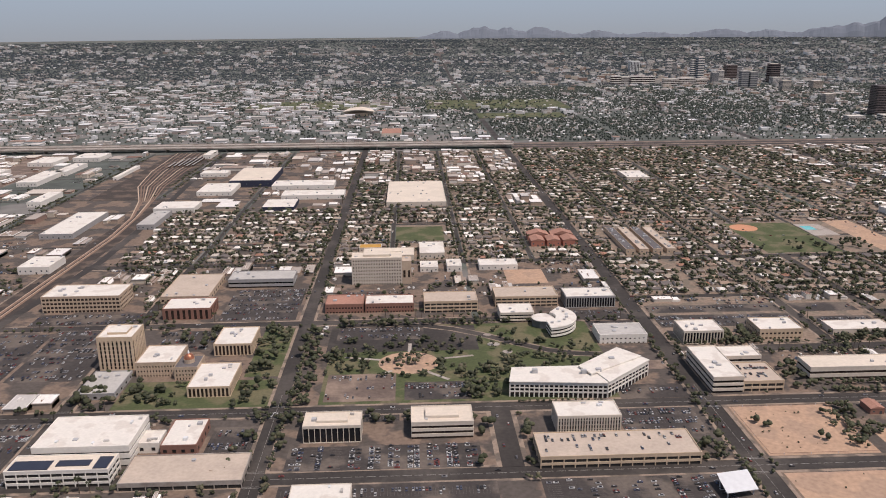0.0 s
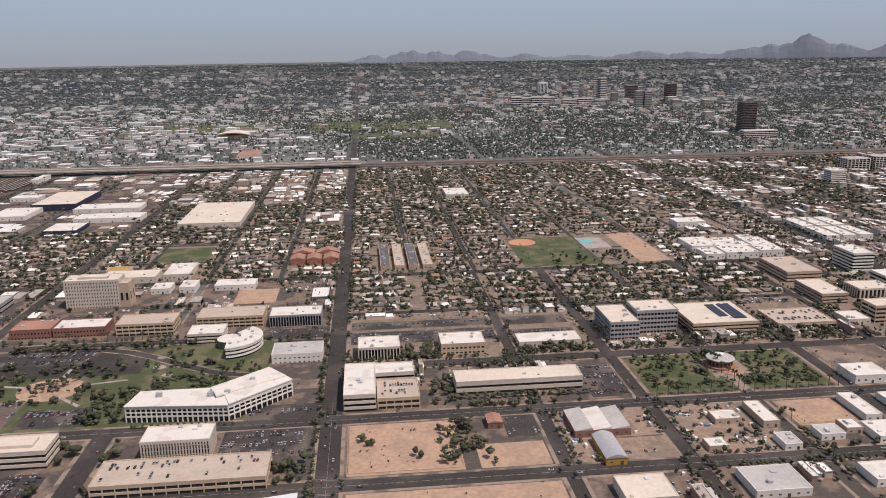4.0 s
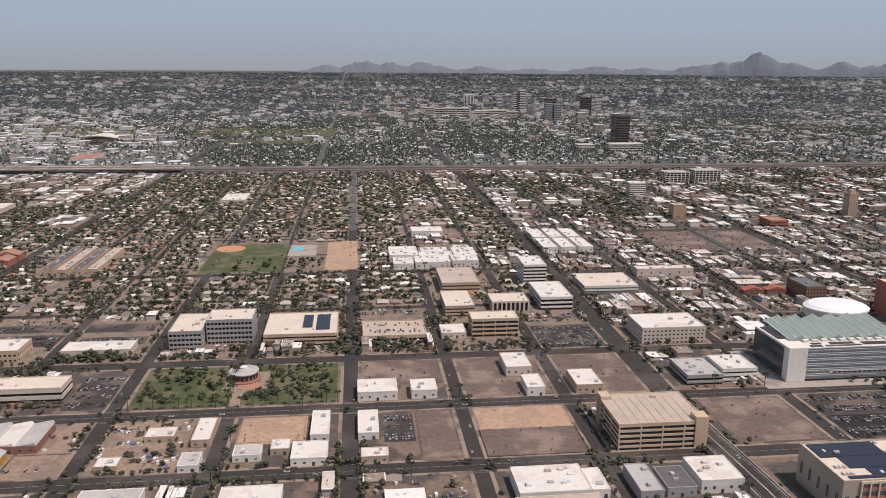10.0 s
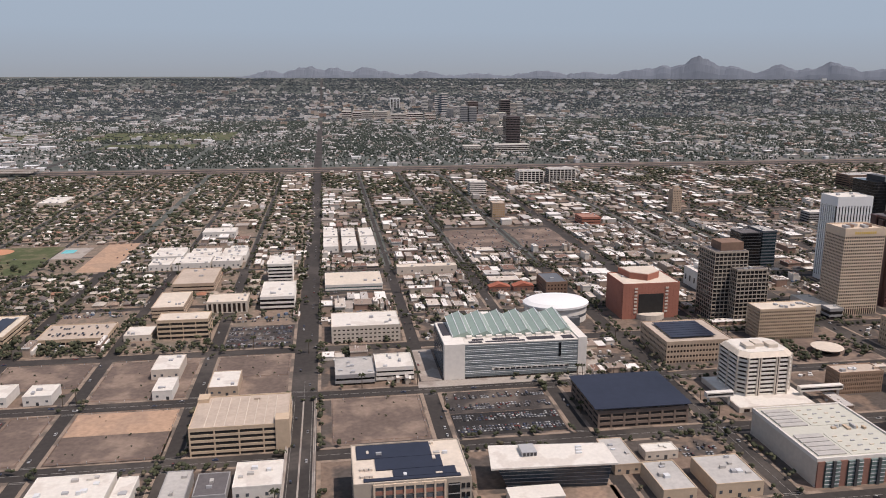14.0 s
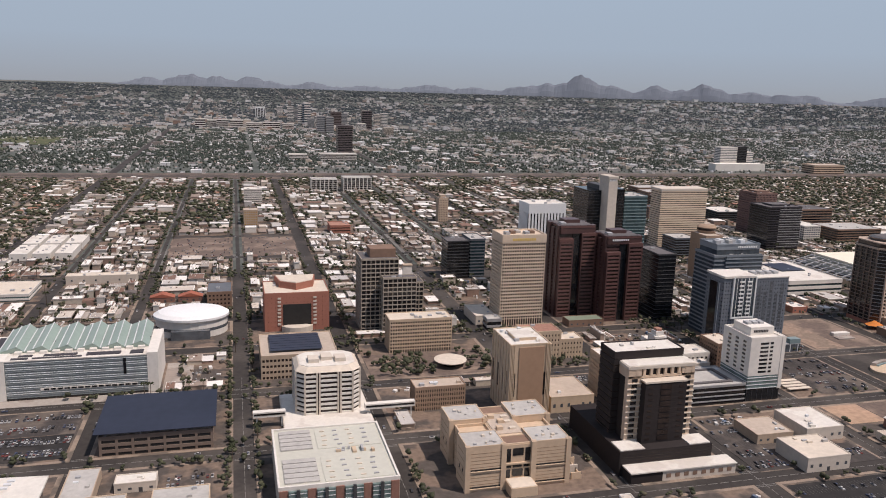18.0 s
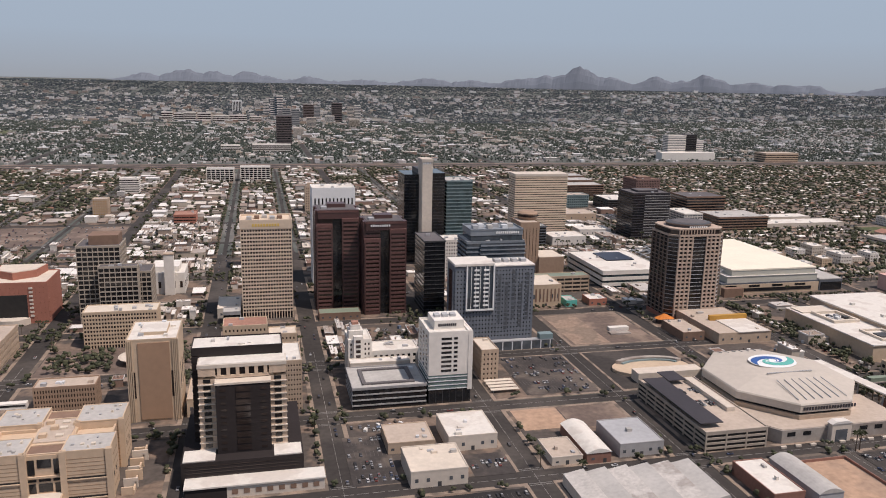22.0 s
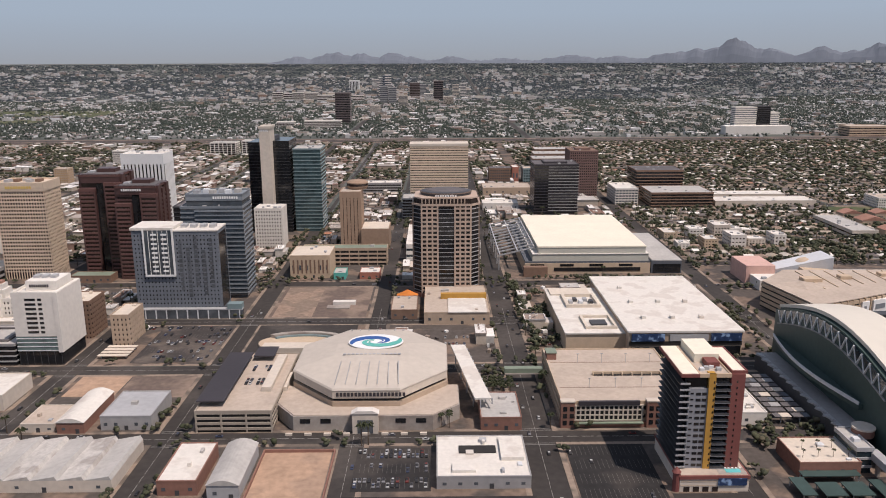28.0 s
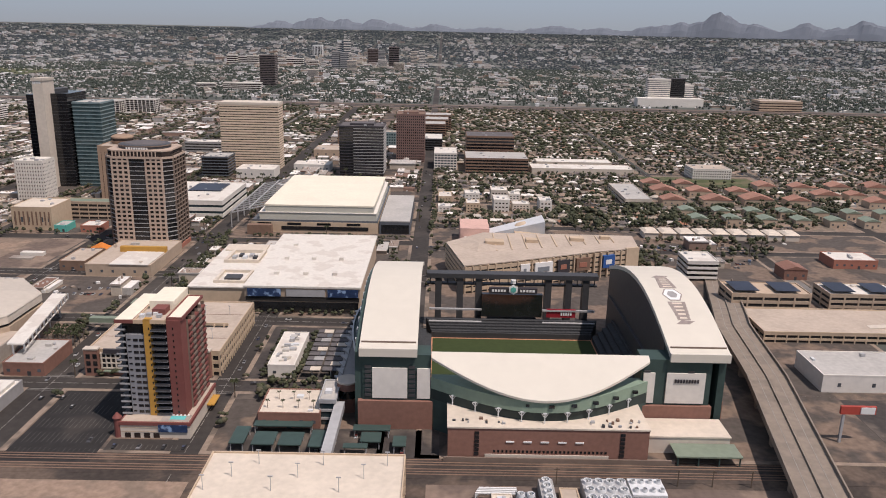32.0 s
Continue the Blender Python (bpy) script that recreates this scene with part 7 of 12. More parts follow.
# ---- downtown towers ----
e = office("bank_tower", "peach stone bank tower with rows of narrow windows", 792, 373, 816, 390, 45, 23, BONE_WALL, BLACK_GLASS, "grid", CREAM_ROOF, 0.46, 1.35, 0.4, 3, foot=4)
slab("sign_band", e, BONE_WALL, 791.8, 372.8, 44.6, 816.2, 390.2, 48.2)
part("parapet", ring_wall(791.8, 372.8, 816.2, 390.2, 48.2, 48.9, 0.5), BONE_WALL, e)
for k in range(5):
    slab("roof_plant", e, (STEEL, BROWN_WALL, GREY_ROOF)[k % 3], 795 + 3.6 * k, 377 + 2 * (k % 3), 48.2, 797.4 + 3.6 * k, 381 + 2 * (k % 3), 49.6)


def bar_sign(e, x0, x1, y, z0, z1, material, n):
    """A brand's lettering as plain bars."""
    for k in range(n):
        a = x0 + (x1 - x0) * k / n
        slab("sign_bar", e, material, a, y - 0.12, z0, a + (x1 - x0) / n * 0.7, y, z1)


bar_sign(e, 797.5, 810.5, 372.8, 45.7, 47.0, GOLD, 10)
low("flat disc-roofed banking hall", 780, 376, 791, 398, 5, CREAM_WALL, CREAM_ROOF, "banking_hall", 2)
office("office_building", "glass-fronted hall in front of the bank tower", 783, 361.9 + 4, 791, 374, 6, 2, GREY_WALL, BLACK_GLASS, "ribbon", GREY_ROOF, 0.4, units=1)


def maroon(x0, y0, x1, y1, h, label, low_wing=0.0):
    """Faceted maroon tower: banded wings on either side of a dark glass slot, under a solid crown."""
    e = thing("maroon_tower", (x0 + x1) / 2, (y0 + y1) / 2, 0, label, "building", "maroon twin towers")
    take(x0, y0, x1, y1)
    w, d = x1 - x0, y1 - y0
    slab("core", e, BROWN_GLASS, x0 + 1, y0 + 2.4, 0, x1 - 1, y1 - 1, h - 1)
    n = int((h - 6) / 2.05)
    for k in range(n):
        z = 2.4 + 2.05 * k
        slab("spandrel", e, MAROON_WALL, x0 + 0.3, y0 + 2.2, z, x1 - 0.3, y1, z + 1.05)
    # Front wings take the lighter copy, painted as if the sun strikes them.
    wings = ((0.02, 0.38, 0.86 - low_wing), (0.6, 0.98, 0.92))
    for a, b, top in wings:
        xa, xb = x0 + a * w, x0 + b * w
        slab("wing_glass", e, BROWN_GLASS, xa + 0.25, y0 + 0.25, 0, xb - 0.25, y0 + 2.6, h * top - 0.3)
        for k in range(int(h * top / 2.05) - 1):
            z = 2.2 + 2.05 * k
            slab("wing_spandrel", e, MAROON_SUNLIT, xa, y0, z, xb, y0 + 2.3, z + 1.0)
        slab("wing_cap", e, MAROON_SUNLIT, xa - 0.1, y0 - 0.1, h * top - 1.6, xb + 0.1, y0 + 2.4, h * top)
        slab("wing_base", e, MAROON_WALL, xa, y0, 0, xb, y0 + 2.3, 1.6)
        for x in (xa, xb - 0.5):
            slab("wing_pier", e, MAROON_WALL, x - 0.05, y0 - 0.08, 0, x + 0.55, y0 + 2.4, h * top - 0.2)
    slab("slot_glass", e, BLACK_GLASS, x0 + 0.39 * w, y0 + 1.9, 0, x0 + 0.59 * w, y0 + 2.5, h - 4)
    for sx in (x0 - 0.05, x1 - 1.15):
        for k in range(3):
            c = y0 + 2.4 + (d - 3) * k / 3
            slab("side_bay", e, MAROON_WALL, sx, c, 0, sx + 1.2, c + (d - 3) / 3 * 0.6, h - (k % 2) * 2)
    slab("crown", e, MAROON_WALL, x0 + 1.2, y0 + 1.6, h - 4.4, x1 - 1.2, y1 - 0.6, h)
    slab("crown_band", e, MAROON_SUNLIT, x0 + 1.0, y0 + 1.4, h - 1.2, x1 - 1.0, y1 - 0.4, h - 0.4)
    slab("roof_deck", e, DARK_ROOF, x0 + 1.8, y0 + 2.2, h, x1 - 1.8, y1 - 1.2, h + 0.15)
    slab("roof_plant", e, MAROON_WALL, x0 + w * 0.3, y0 + d * 0.45, h, x0 + w * 0.72, y0 + d * 0.8, h + 2.0)
    slab("roof_plant", e, STEEL, x0 + w * 0.15, y0 + d * 0.3, h, x0 + w * 0.28, y0 + d * 0.5, h + 1.0)


maroon(828, 383, 850, 404, 51, "maroon stone tower with banded wings and a dark slot")
maroon(850.4, 371, 872, 391, 47, "shorter maroon stone tower with banded wings", 0.04)
bar_sign(bpy.data.objects["maroon_tower.001"], 854, 864, 372.4, 44.4, 45.4, SIGN_WHITE, 9)
low("low plinth with a green terrace roof", 828, 362.5 + 2, 848, 373, 3.5, BROWN_WALL, GREEN_ROOF, "plinth_building", 0)
e = office("white_tower", "white tower with bold black upright stripes", 830, 435, 854, 452, 55, 3, SIGN_WHITE, BLACK_GLASS, "fins", WHITE_ROOF, sp=2.2, pw=1.25, units=4)
office("black_tower", "black glass tower", 791, 476, 806, 491, 25, 12, DARK_METAL, BLACK_GLASS, "ribbon", DARK_ROOF, 0.2, units=3)
office("office_block", "blue-grey glass block behind the bank tower", 806.5, 476, 817, 496, 26, 12, SLATE_WALL, BLUE_GLASS, "ribbon", GREY_ROOF, 0.35, units=3)
e = thing("bank_high_rise", 904, 490, 0, "tallest tower, black glass with a pale concrete shaft", "building")
take(890, 472, 918, 508)
slab("west_glass", e, BLACK_GLASS, 891, 482, 0, 900.5, 506, 57)
slab("east_glass", e, BLACK_GLASS, 906.5, 480, 0, 917, 506, 58)
slab("shaft", e, CREAM_WALL, 900.6, 472, 0, 907, 486, 67)
slab("shaft_cap", e, CREAM_WALL, 900.2, 471.6, 66, 907.4, 486.4, 67.6)
slab("core", e, DARK_METAL, 900.5, 486, 0, 906.5, 505, 60)
for k in range(27):
    slab("floor_line", e, DARK_METAL, 890.9, 481.9, 2 + 2.05 * k, 900.6, 506.1, 2.18 + 2.05 * k)
    slab("floor_line", e, DARK_METAL, 906.4, 479.9, 2 + 2.05 * k, 917.1, 506.1, 2.18 + 2.05 * k)
bar_sign(e, 901, 906.2, 472, 64.4, 65.6, SIGN_WHITE, 5)
office("glass_tower", "green-grey glass tower beside the tallest one", 918.5, 482, 936, 504, 52.5, 23, TEAL_WALL, TEAL_GLASS, "ribbon", GREY_ROOF, 0.25, units=3)
e = office("glass_office_tower", "blue-grey glass office tower with pale bands and a stepped top", 893.5, 338, 921.5, 355.5, 42.5, 20, SKY_BAND, SKY_GLASS, "ribbon", GREY_ROOF, 0.34, units=4)
for k in range(20):
    slab("bay_band", e, SKY_BAND, 900, 337.2, 2.6 + 2.0 * k, 921.9, 338.2, 3.2 + 2.0 * k)
slab("bay_glass", e, SKY_GLASS, 900.3, 337.4, 2, 921.6, 338.1, 42)
slab("top_block", e, SKY_GLASS, 896, 340, 42.5, 921, 355, 45.2)
slab("top_band", e, SKY_BAND, 895.8, 339.8, 45.2, 921.2, 355.2, 47.6)
part("top_parapet", ring_wall(895.6, 339.6, 921.4, 355.4, 47.6, 48.3, 0.4), SKY_BAND, e)
for k in range(6):
    slab("roof_plant", e, (STEEL, PALE_METAL, GREY_ROOF)[k % 3], 898 + 3.6 * k, 344 + 3 * (k % 2), 47.6, 900.6 + 3.6 * k, 347.5 + 3 * (k % 2), 49.2)
bar_sign(e, 908, 919.5, 339.7, 46.0, 47.1, SIGN_WHITE, 11)
office("black_slab", "black glass slab beside the glass tower", 880, 368, 891, 392, 37, 17, DARK_METAL, BLACK_GLASS, "ribbon", DARK_ROOF, 0.15, units=1)
def slate_hotel():
    """Slate hotel slab with a white-framed glass panel, window columns and a low glass podium."""
    x0, y0, x1, y1, h = 881.5, 311, 917, 325, 37
    slate = mat("blue_slate_panel", (0.15, 0.168, 0.19), 0.55, 0.1, 0.6, per_piece=0.05)
    e = office("hotel_tower", "slate-grey hotel tower with a white-framed glass panel", x0, y0, x1, y1, h, 18, slate, BLACK_GLASS, "grid", WHITE_ROOF, 0.62, 1.5, 0.9, 3, foot=4)
    slab("panel_glass", e, SKY_GLASS, x0 + 5, y0 - 0.5, 19, x0 + 17, y0 + 0.2, 38)
    for k in range(7):
        slab("panel_mullion", e, SIGN_WHITE, x0 + 5 + 2 * k - 0.1, y0 - 0.62, 19, x0 + 5.1 + 2 * k, y0 - 0.4, 37.8)
    for x in (x0 + 4.7, x0 + 16.7):
        slab("panel_frame", e, SIGN_WHITE, x, y0 - 0.9, 18.6, x + 0.6, y0 + 0.2, 38.4)
    for k in range(9):
        for j in range(2):
            slab("balcony", e, SIGN_WHITE, x0 + 8.2 + 4.2 * j, y0 - 1.0, 20.2 + 1.95 * k, x0 + 10.4 + 4.2 * j, y0 - 0.3, 20.9 + 1.95 * k)
    slab("panel_sill", e, SIGN_WHITE, x0 + 4.7, y0 - 0.9, 18.2, x0 + 17.3, y0 + 0.2, 18.9)
    for k, (b, t) in enumerate(((12, 34), (9, 31), (14, 35), (10, 29), (13, 34))):
        for z in range(b, t, 2):
            slab("window_column", e, GREY_GLASS, x0 + 19 + 3.2 * k, y0 - 0.12, z, x0 + 20.3 + 3.2 * k, y0 + 0.1, z + 1.5)
        slab("column_edge", e, SLATE_WALL, x0 + 20.4 + 3.2 * k, y0 - 0.2, b, x0 + 20.6 + 3.2 * k, y0 + 0.1, t)
    slab("west_strip", e, PALE_METAL, x0 - 0.12, y0 + 3, 8, x0 + 0.1, y0 + 3.4, 35)
    slab("west_glass", e, BLACK_GLASS, x0 - 0.1, y0 + 5, 6, x0 + 0.1, y0 + 11, 35)
    slab("east_glass", e, BLACK_GLASS, x1 - 0.2, y0 + 2, 4, x1 + 0.12, y1 - 1, 36)
    slab("podium", e, GREY_GLASS, x0 - 1, 308.3, 0, x1 + 9, y0, 4)
    slab("podium_roof", e, STEEL, x0 - 1.2, 308.2, 4, x1 + 9.2, y0, 4.4)
    for k in range(11):
        slab("podium_pier", e, PALE_METAL, x0 - 0.8 + 4.4 * k, 308.25, 0, x0 - 0.3 + 4.4 * k, 308.6, 4)
    slab("teal_corner", e, TEAL_WALL, x1 + 3, 308.2, 4.4, x1 + 9, 312, 6.6)
    slab("roof_slab", e, WHITE_ROOF, x0 - 0.4, y0 - 0.6, 38, x0 + 17.2, y1, 39)
    slab("roof_edge", e, WHITE_ROOF, x0 + 17.2, y0 - 0.3, 37.4, x1 + 0.2, y1 + 0.2, 37.9)
    for k in range(4):
        slab("roof_plant", e, STEEL, x0 + 19 + 4 * k, y0 + 5, 37.9, x0 + 21.4 + 4 * k, y0 + 9, 39.2)


slate_hotel()
def court_hotel():
    """White hotel: plain white frame round columns of dark slot windows, on a glass base."""
    x0, y0, x1, y1 = 858.5, 257.5, 874.5, 276
    e = thing("courtyard_hotel", 866, 266, 0, "white hotel tower with columns of dark slot windows on glass base", "building")
    take(x0, y0, x1, y1)
    slab("body", e, WHITE_WALL, x0, y0, 11, x1, y1, 26.5)
    for k in range(8):
        z = 12.2 + 1.72 * k
        for a, b in ((x0 + 4.6, x0 + 8.4), (x0 + 9.2, x0 + 10.6)):
            slab("slot_window", e, BLACK_GLASS, a, y0 - 0.06, z, b, y0 + 0.2, z + 0.85)
        for y in (y0 + 3, y0 + 8, y0 + 13):
            slab("side_window", e, BLACK_GLASS, x1 - 0.2, y, z, x1 + 0.06, y + 2.6, z + 0.85)
            slab("side_window", e, BLACK_GLASS, x0 - 0.06, y, z, x0 + 0.2, y + 2.0, z + 0.85)
    slab("glass_base", e, BLACK_GLASS, x0 + 0.2, y0 + 0.2, 0, x1 - 0.2, y1 - 0.2, 5.6)
    slab("mid_glass", e, GREEN_GLASS, x0 + 0.1, y0 + 0.1, 5.6, x1 - 0.1, y1 - 0.1, 11)
    for k in range(4):
        slab("floor_band", e, PALE_METAL, x0, y0 - 0.05, 5.5 + 1.5 * k, x1, y1, 5.8 + 1.5 * k)
    for k in range(7):
        slab("mullion", e, DARK_METAL, x0 + 0.3 + 2.5 * k, y0 + 0.1, 0.2, x0 + 0.45 + 2.5 * k, y0 + 0.3, 5.5)
    slab("east_frame", e, WHITE_WALL, x1 - 1.4, y0 - 0.15, 5, x1 + 0.25, y1 + 0.1, 27.2)
    part("parapet", ring_wall(x0, y0, x1, y1, 26.5, 27.4, 0.4), WHITE_WALL, e)
    slab("roof_deck", e, WHITE_ROOF, x0 + 0.4, y0 + 0.4, 26.5, x1 - 0.4, y1 - 0.4, 26.6)
    slab("roof_block", e, WHITE_WALL, x0 + 3, y0 + 5, 26.6, x1 - 2, y1 - 2, 30)
    bar_sign(e, x0 + 4.4, x0 + 11.4, y0 + 4.95, 27.8, 28.8, SIGN_DARK, 9)
    for k in range(3):
        slab("roof_plant", e, STEEL, x0 + 4 + 3 * k, y0 + 9, 30, x0 + 6 + 3 * k, y0 + 12, 31)


court_hotel()
g = office("parking_garage", "pale-edged parking garage with dark glass decks", 831, 257, 857.8, 278, 8, 4, GREY_WALL, BLACK_GLASS, "ribbon", GREY_ROOF, 0.24, units=2)
part("roof_frame", ring_wall(835, 260, 854, 275, 8.1, 8.7, 1.4), DARK_ROOF, g)
e = office("old_hotel", "old white hotel with stepped corner towers", 833, 286, 842, 299, 16, 8, WHITE_WALL, BROWN_GLASS, "grid", WHITE_ROOF, 0.5, 1.5, 0.75, 2)
slab("front_bay", e, WHITE_WALL, 835, 284.8, 0, 838.4, 287, 18)
for k in range(8):
    slab("bay_window", e, BROWN_GLASS, 835.8, 284.7, 1.4 + 2 * k, 837.6, 285, 2.6 + 2 * k)
slab("corner_tower", e, WHITE_WALL, 833.4, 288, 16, 839, 294, 19.4)
slab("tower_step", e, WHITE_WALL, 834.2, 289, 19.4, 838, 293, 21.4)
slab("tower_cap", e, RED_ROOF, 834.8, 289.6, 21.4, 837.4, 292.4, 22.4)
office("hotel_hall", "low white hotel hall with a dark glazed front", 842.2, 287.5, 861, 299, 10.5, 4, WHITE_WALL, BLACK_GLASS, "grid", WHITE_ROOF, 0.55, 2.4, 1.1, 5)
office("brick_hotel", "tall narrow brown building behind the white hotel", 863, 285, 873, 299, 15, 8, BROWN_WALL, BROWN_GLASS, "grid", CREAM_ROOF, 0.55, 1.5, 0.7, 2)
low("white-roofed hall", 833, 279.5, 856, 284.8, 9, CREAM_WALL, WHITE_ROOF, "hall", 3)
office("stub_building", "tan six-storey shell with arched openings", 884, 277, 891, 292, 12, 6, TAN_WALL, BROWN_GLASS, "grid", CREAM_ROOF, 0.55, 1.6, 0.9, 1)
for k in range(4):
    e = thing("shade_canopy", 889, 264 + 3 * k, 0, "flat white shade roof over parking bays", "canopy", "shade canopies")
    part("roof", box_geo(884, 262.6 + 3 * k, 1.3, 895, 264.6 + 3 * k, 1.5), CREAM_ROOF, e)
    for x in (885, 894):
        part("post", box_geo(x, 263.5 + 3 * k, 0, x + 0.2, 263.7 + 3 * k, 1.3), STEEL, e)
take(884, 260, 896, 276)
lot(897, 259, 926, 299, 0.3)
low("white-roofed workshop with a row of arches", 857, 220, 873, 238, 5, CREAM_WALL, WHITE_ROOF, "workshop", 4)
low("cream-roofed workshop", 841, 200, 858, 216, 5, CREAM_WALL, CREAM_ROOF, "workshop", 4)
low("tan workshop", 838, 222, 853, 236, 3.5, TAN_WALL, TAN_ROOF, "workshop", 3)
lot(825, 204, 839, 236, 0.3)
lot(861, 203, 874, 217, 0.4)
pad(886, 230, 903, 248, DIRT, "bare sandy lot", "dirt_lot", KERB + 0.012, "lot")
take(886, 230, 903, 248)
low("barn with a rounded white roof", 897, 204, 905, 226, 3.6, BRICK_WALL, WHITE_ROOF, "barn", 0, "vault")
low("sheds with ochre and grey roofs", 886, 205, 896, 218, 2.6, CREAM_WALL, TAN_ROOF, "shed", 2)
low("grey steel warehouse", 909, 206, 924, 224, 4.4, GREY_WALL, STEEL, "warehouse", 1)
low("large workshop with striped sawtooth roof", 885, 172, 926, 194, 3.4, CREAM_WALL, GREY_ROOF, "workshop", 0, "saw")
pad(933.5 + 3, 308, 978, 356, GRAVEL, "fenced building site of bare earth", "building_site", KERB + 0.012, "building site")
pad(938, 310, 955, 354, DUST, "reddish bare earth of the building site", "dirt_lot", KERB + 0.02, "lot")
take(936, 308, 980, 356)
e = thing("site_office", 966, 325, 0, "pale site offices and concrete footings", "site office")
part("cabin", box_geo(962, 326, 0.1, 972, 329, 1.6), WHITE_WALL, e)
part("footing", box_geo(960, 320, 0.1, 970, 324, 0.8), CONC, e)
low("striped tan bank with tall slots", 935, 371, 955, 392, 11.5, BEIGE_WALL, CREAM_ROOF, "bank", 4)
for k in range(9):
    e = slab("slot", bpy.data.objects["bank"], BROWN_WALL, 936.4 + 2.1 * k, 370.9, 2.5, 937.2 + 2.1 * k, 371.2, 9.5)
low("pale blue corner shop", 957, 368, 963, 378, 3.2, SIGN_TEAL, GREY_ROOF, "corner_shop", 1)
low("red corner bar", 970, 368, 980, 378, 3.4, RED_WALL, WHITE_ROOF, "corner_bar", 2)
office("parking_garage", "brown garage with a green top deck", 937, 396, 982, 405, 9, 4, TAN_WALL, VOID, "garage", GREEN_ROOF, 0.5, 5, 0.4, 1)
e = office("hotel_high_rise", "tan high-rise hotel with a round revolving top", 953, 434, 965, 452, 33, 16, RUST_WALL, BROWN_GLASS, "fins", TAN_ROOF, sp=2.4, pw=1.7, units=1)
part("revolving_drum", loft([ring(962, 448, 5.4, 5.4, 24, 33), ring(962, 448, 6.2, 6.2, 24, 34.5), ring(962, 448, 6.2, 6.2, 24, 37), ring(962, 448, 4.6, 4.6, 24, 38)]), RUST_WALL, e)
part("drum_glazing", loft([ring(962, 448, 6.3, 6.3, 24, 35), ring(962, 448, 6.3, 6.3, 24, 36.4)]), BROWN_GLASS, e)
slab("hotel_wing", e, RUST_WALL, 965, 432, 0, 981, 452, 12)
slab("hotel_wing_roof", e, CREAM_ROOF, 965.4, 432.4, 12, 980.6, 451.6, 12.3)


def collier():
    """Tall office tower with cut corners: stone window grid beside a dark glass middle, under a round crown."""
    e = thing("grid_tower", 1012, 348, 0, "tall tan office tower with dark window grid and crown", "building")
    take(995, 335, 1030, 362)
    x0, y0, x1, y1, h, c = 997.5, 337, 1028, 361, 43.5, 4.2
    cut8 = lambda o: [(x0 + c, y0 - o), (x1 - c, y0 - o), (x1 + o, y0 + c), (x1 + o, y1 - c), (x1 - c, y1 + o), (x0 + c, y1 + o), (x0 - o, y1 - c), (x0 - o, y0 + c)]
    part("core", prism(cut8(-0.5), 0, h), BLACK_GLASS, e)
    for a, b in ((x0 + c, x0 + 11.4), (x0 + 19.2, x1 - c)):
        for k in range(20):
            slab("spandrel", e, GRID_STONE, a, y0 - 0.05, 3.0 + 2.0 * k, b, y0 + 0.8, 3.8 + 2.0 * k)
        for k in range(4):
            q = a + (b - a) * k / 3
            slab("pier", e, GRID_STONE, q - 0.36, y0 - 0.15, 0, q + 0.36, y0 + 0.8, h)
    for k in range(20):
        z = 3.0 + 2.0 * k
        slab("centre_line", e, STEEL, x0 + 11.5, y0 + 0.3, z, x0 + 19.1, y0 + 0.7, z + 0.22)
        for p, q in (((x0 - 0.05, y0 + c), (x0 + c, y0 - 0.05)), ((x1 - c, y0 - 0.05), (x1 + 0.05, y0 + c))):
            part("corner_spandrel", prism([p, q, (q[0], q[1] + 0.8), (p[0], p[1] + 0.8)], z, z + 0.25), GREY_WALL, e)
        slab("side_spandrel", e, UMBER_WALL, x0 - 0.08, y0 + c, z, x0 + 0.6, y1 - c, z + 0.3)
        slab("side_spandrel", e, UMBER_WALL, x1 - 0.6, y0 + c, z, x1 + 0.08, y1 - c, z + 0.3)
    for k in range(5):
        q = y0 + c + (y1 - y0 - 2 * c) * k / 4
        slab("side_pier", e, UMBER_WALL, x0 - 0.12, q - 0.22, 0, x0 + 0.6, q + 0.22, h)
        slab("side_pier", e, UMBER_WALL, x1 - 0.6, q - 0.22, 0, x1 + 0.12, q + 0.22, h)
    part("base_band", prism(cut8(0.3), 0, 2.0), RED_WALL, e)
    part("cornice", prism(cut8(0.25), h - 0.9, h), GRID_STONE, e)
    part("upper_glass", prism(cut8(-1.2), h, h + 2.2), BROWN_GLASS, e)
    for k in range(13):
        slab("upper_pier", e, GRID_STONE, x0 + c + 1.6 * k, y0 + 0.9, h, x0 + c + 0.45 + 1.6 * k, y0 + 1.6, h + 2.2)
    part("upper_cornice", prism(cut8(-0.9), h + 2.2, h + 2.8), GRID_STONE, e)
    cx, cy = (x0 + x1) / 2, (y0 + y1) / 2
    part("drum", loft([ring(cx, cy, 11.6, 9.4, 24, h + 2.8), ring(cx, cy, 11.6, 9.4, 24, h + 4.4), ring(cx, cy, 9.6, 7.8, 24, h + 4.7)]), DARK_METAL, e)
    part("drum_band", loft([ring(cx, cy, 11.9, 9.7, 24, h + 3.9), ring(cx, cy, 11.9, 9.7, 24, h + 4.3)]), UMBER_WALL, e)
    part("drum_roof", loft([ring(cx, cy, 9.6, 7.8, 24, h + 4.6), ring(cx, cy, 8.4, 6.8, 24, h + 5.0), ring(cx, cy, 1, 1, 24, h + 5.2)]), DARK_ROOF, e)
    bar_sign(e, cx - 5, cx + 5, cy - 9.8, h + 3.0, h + 3.8, SIGN_WHITE, 9)


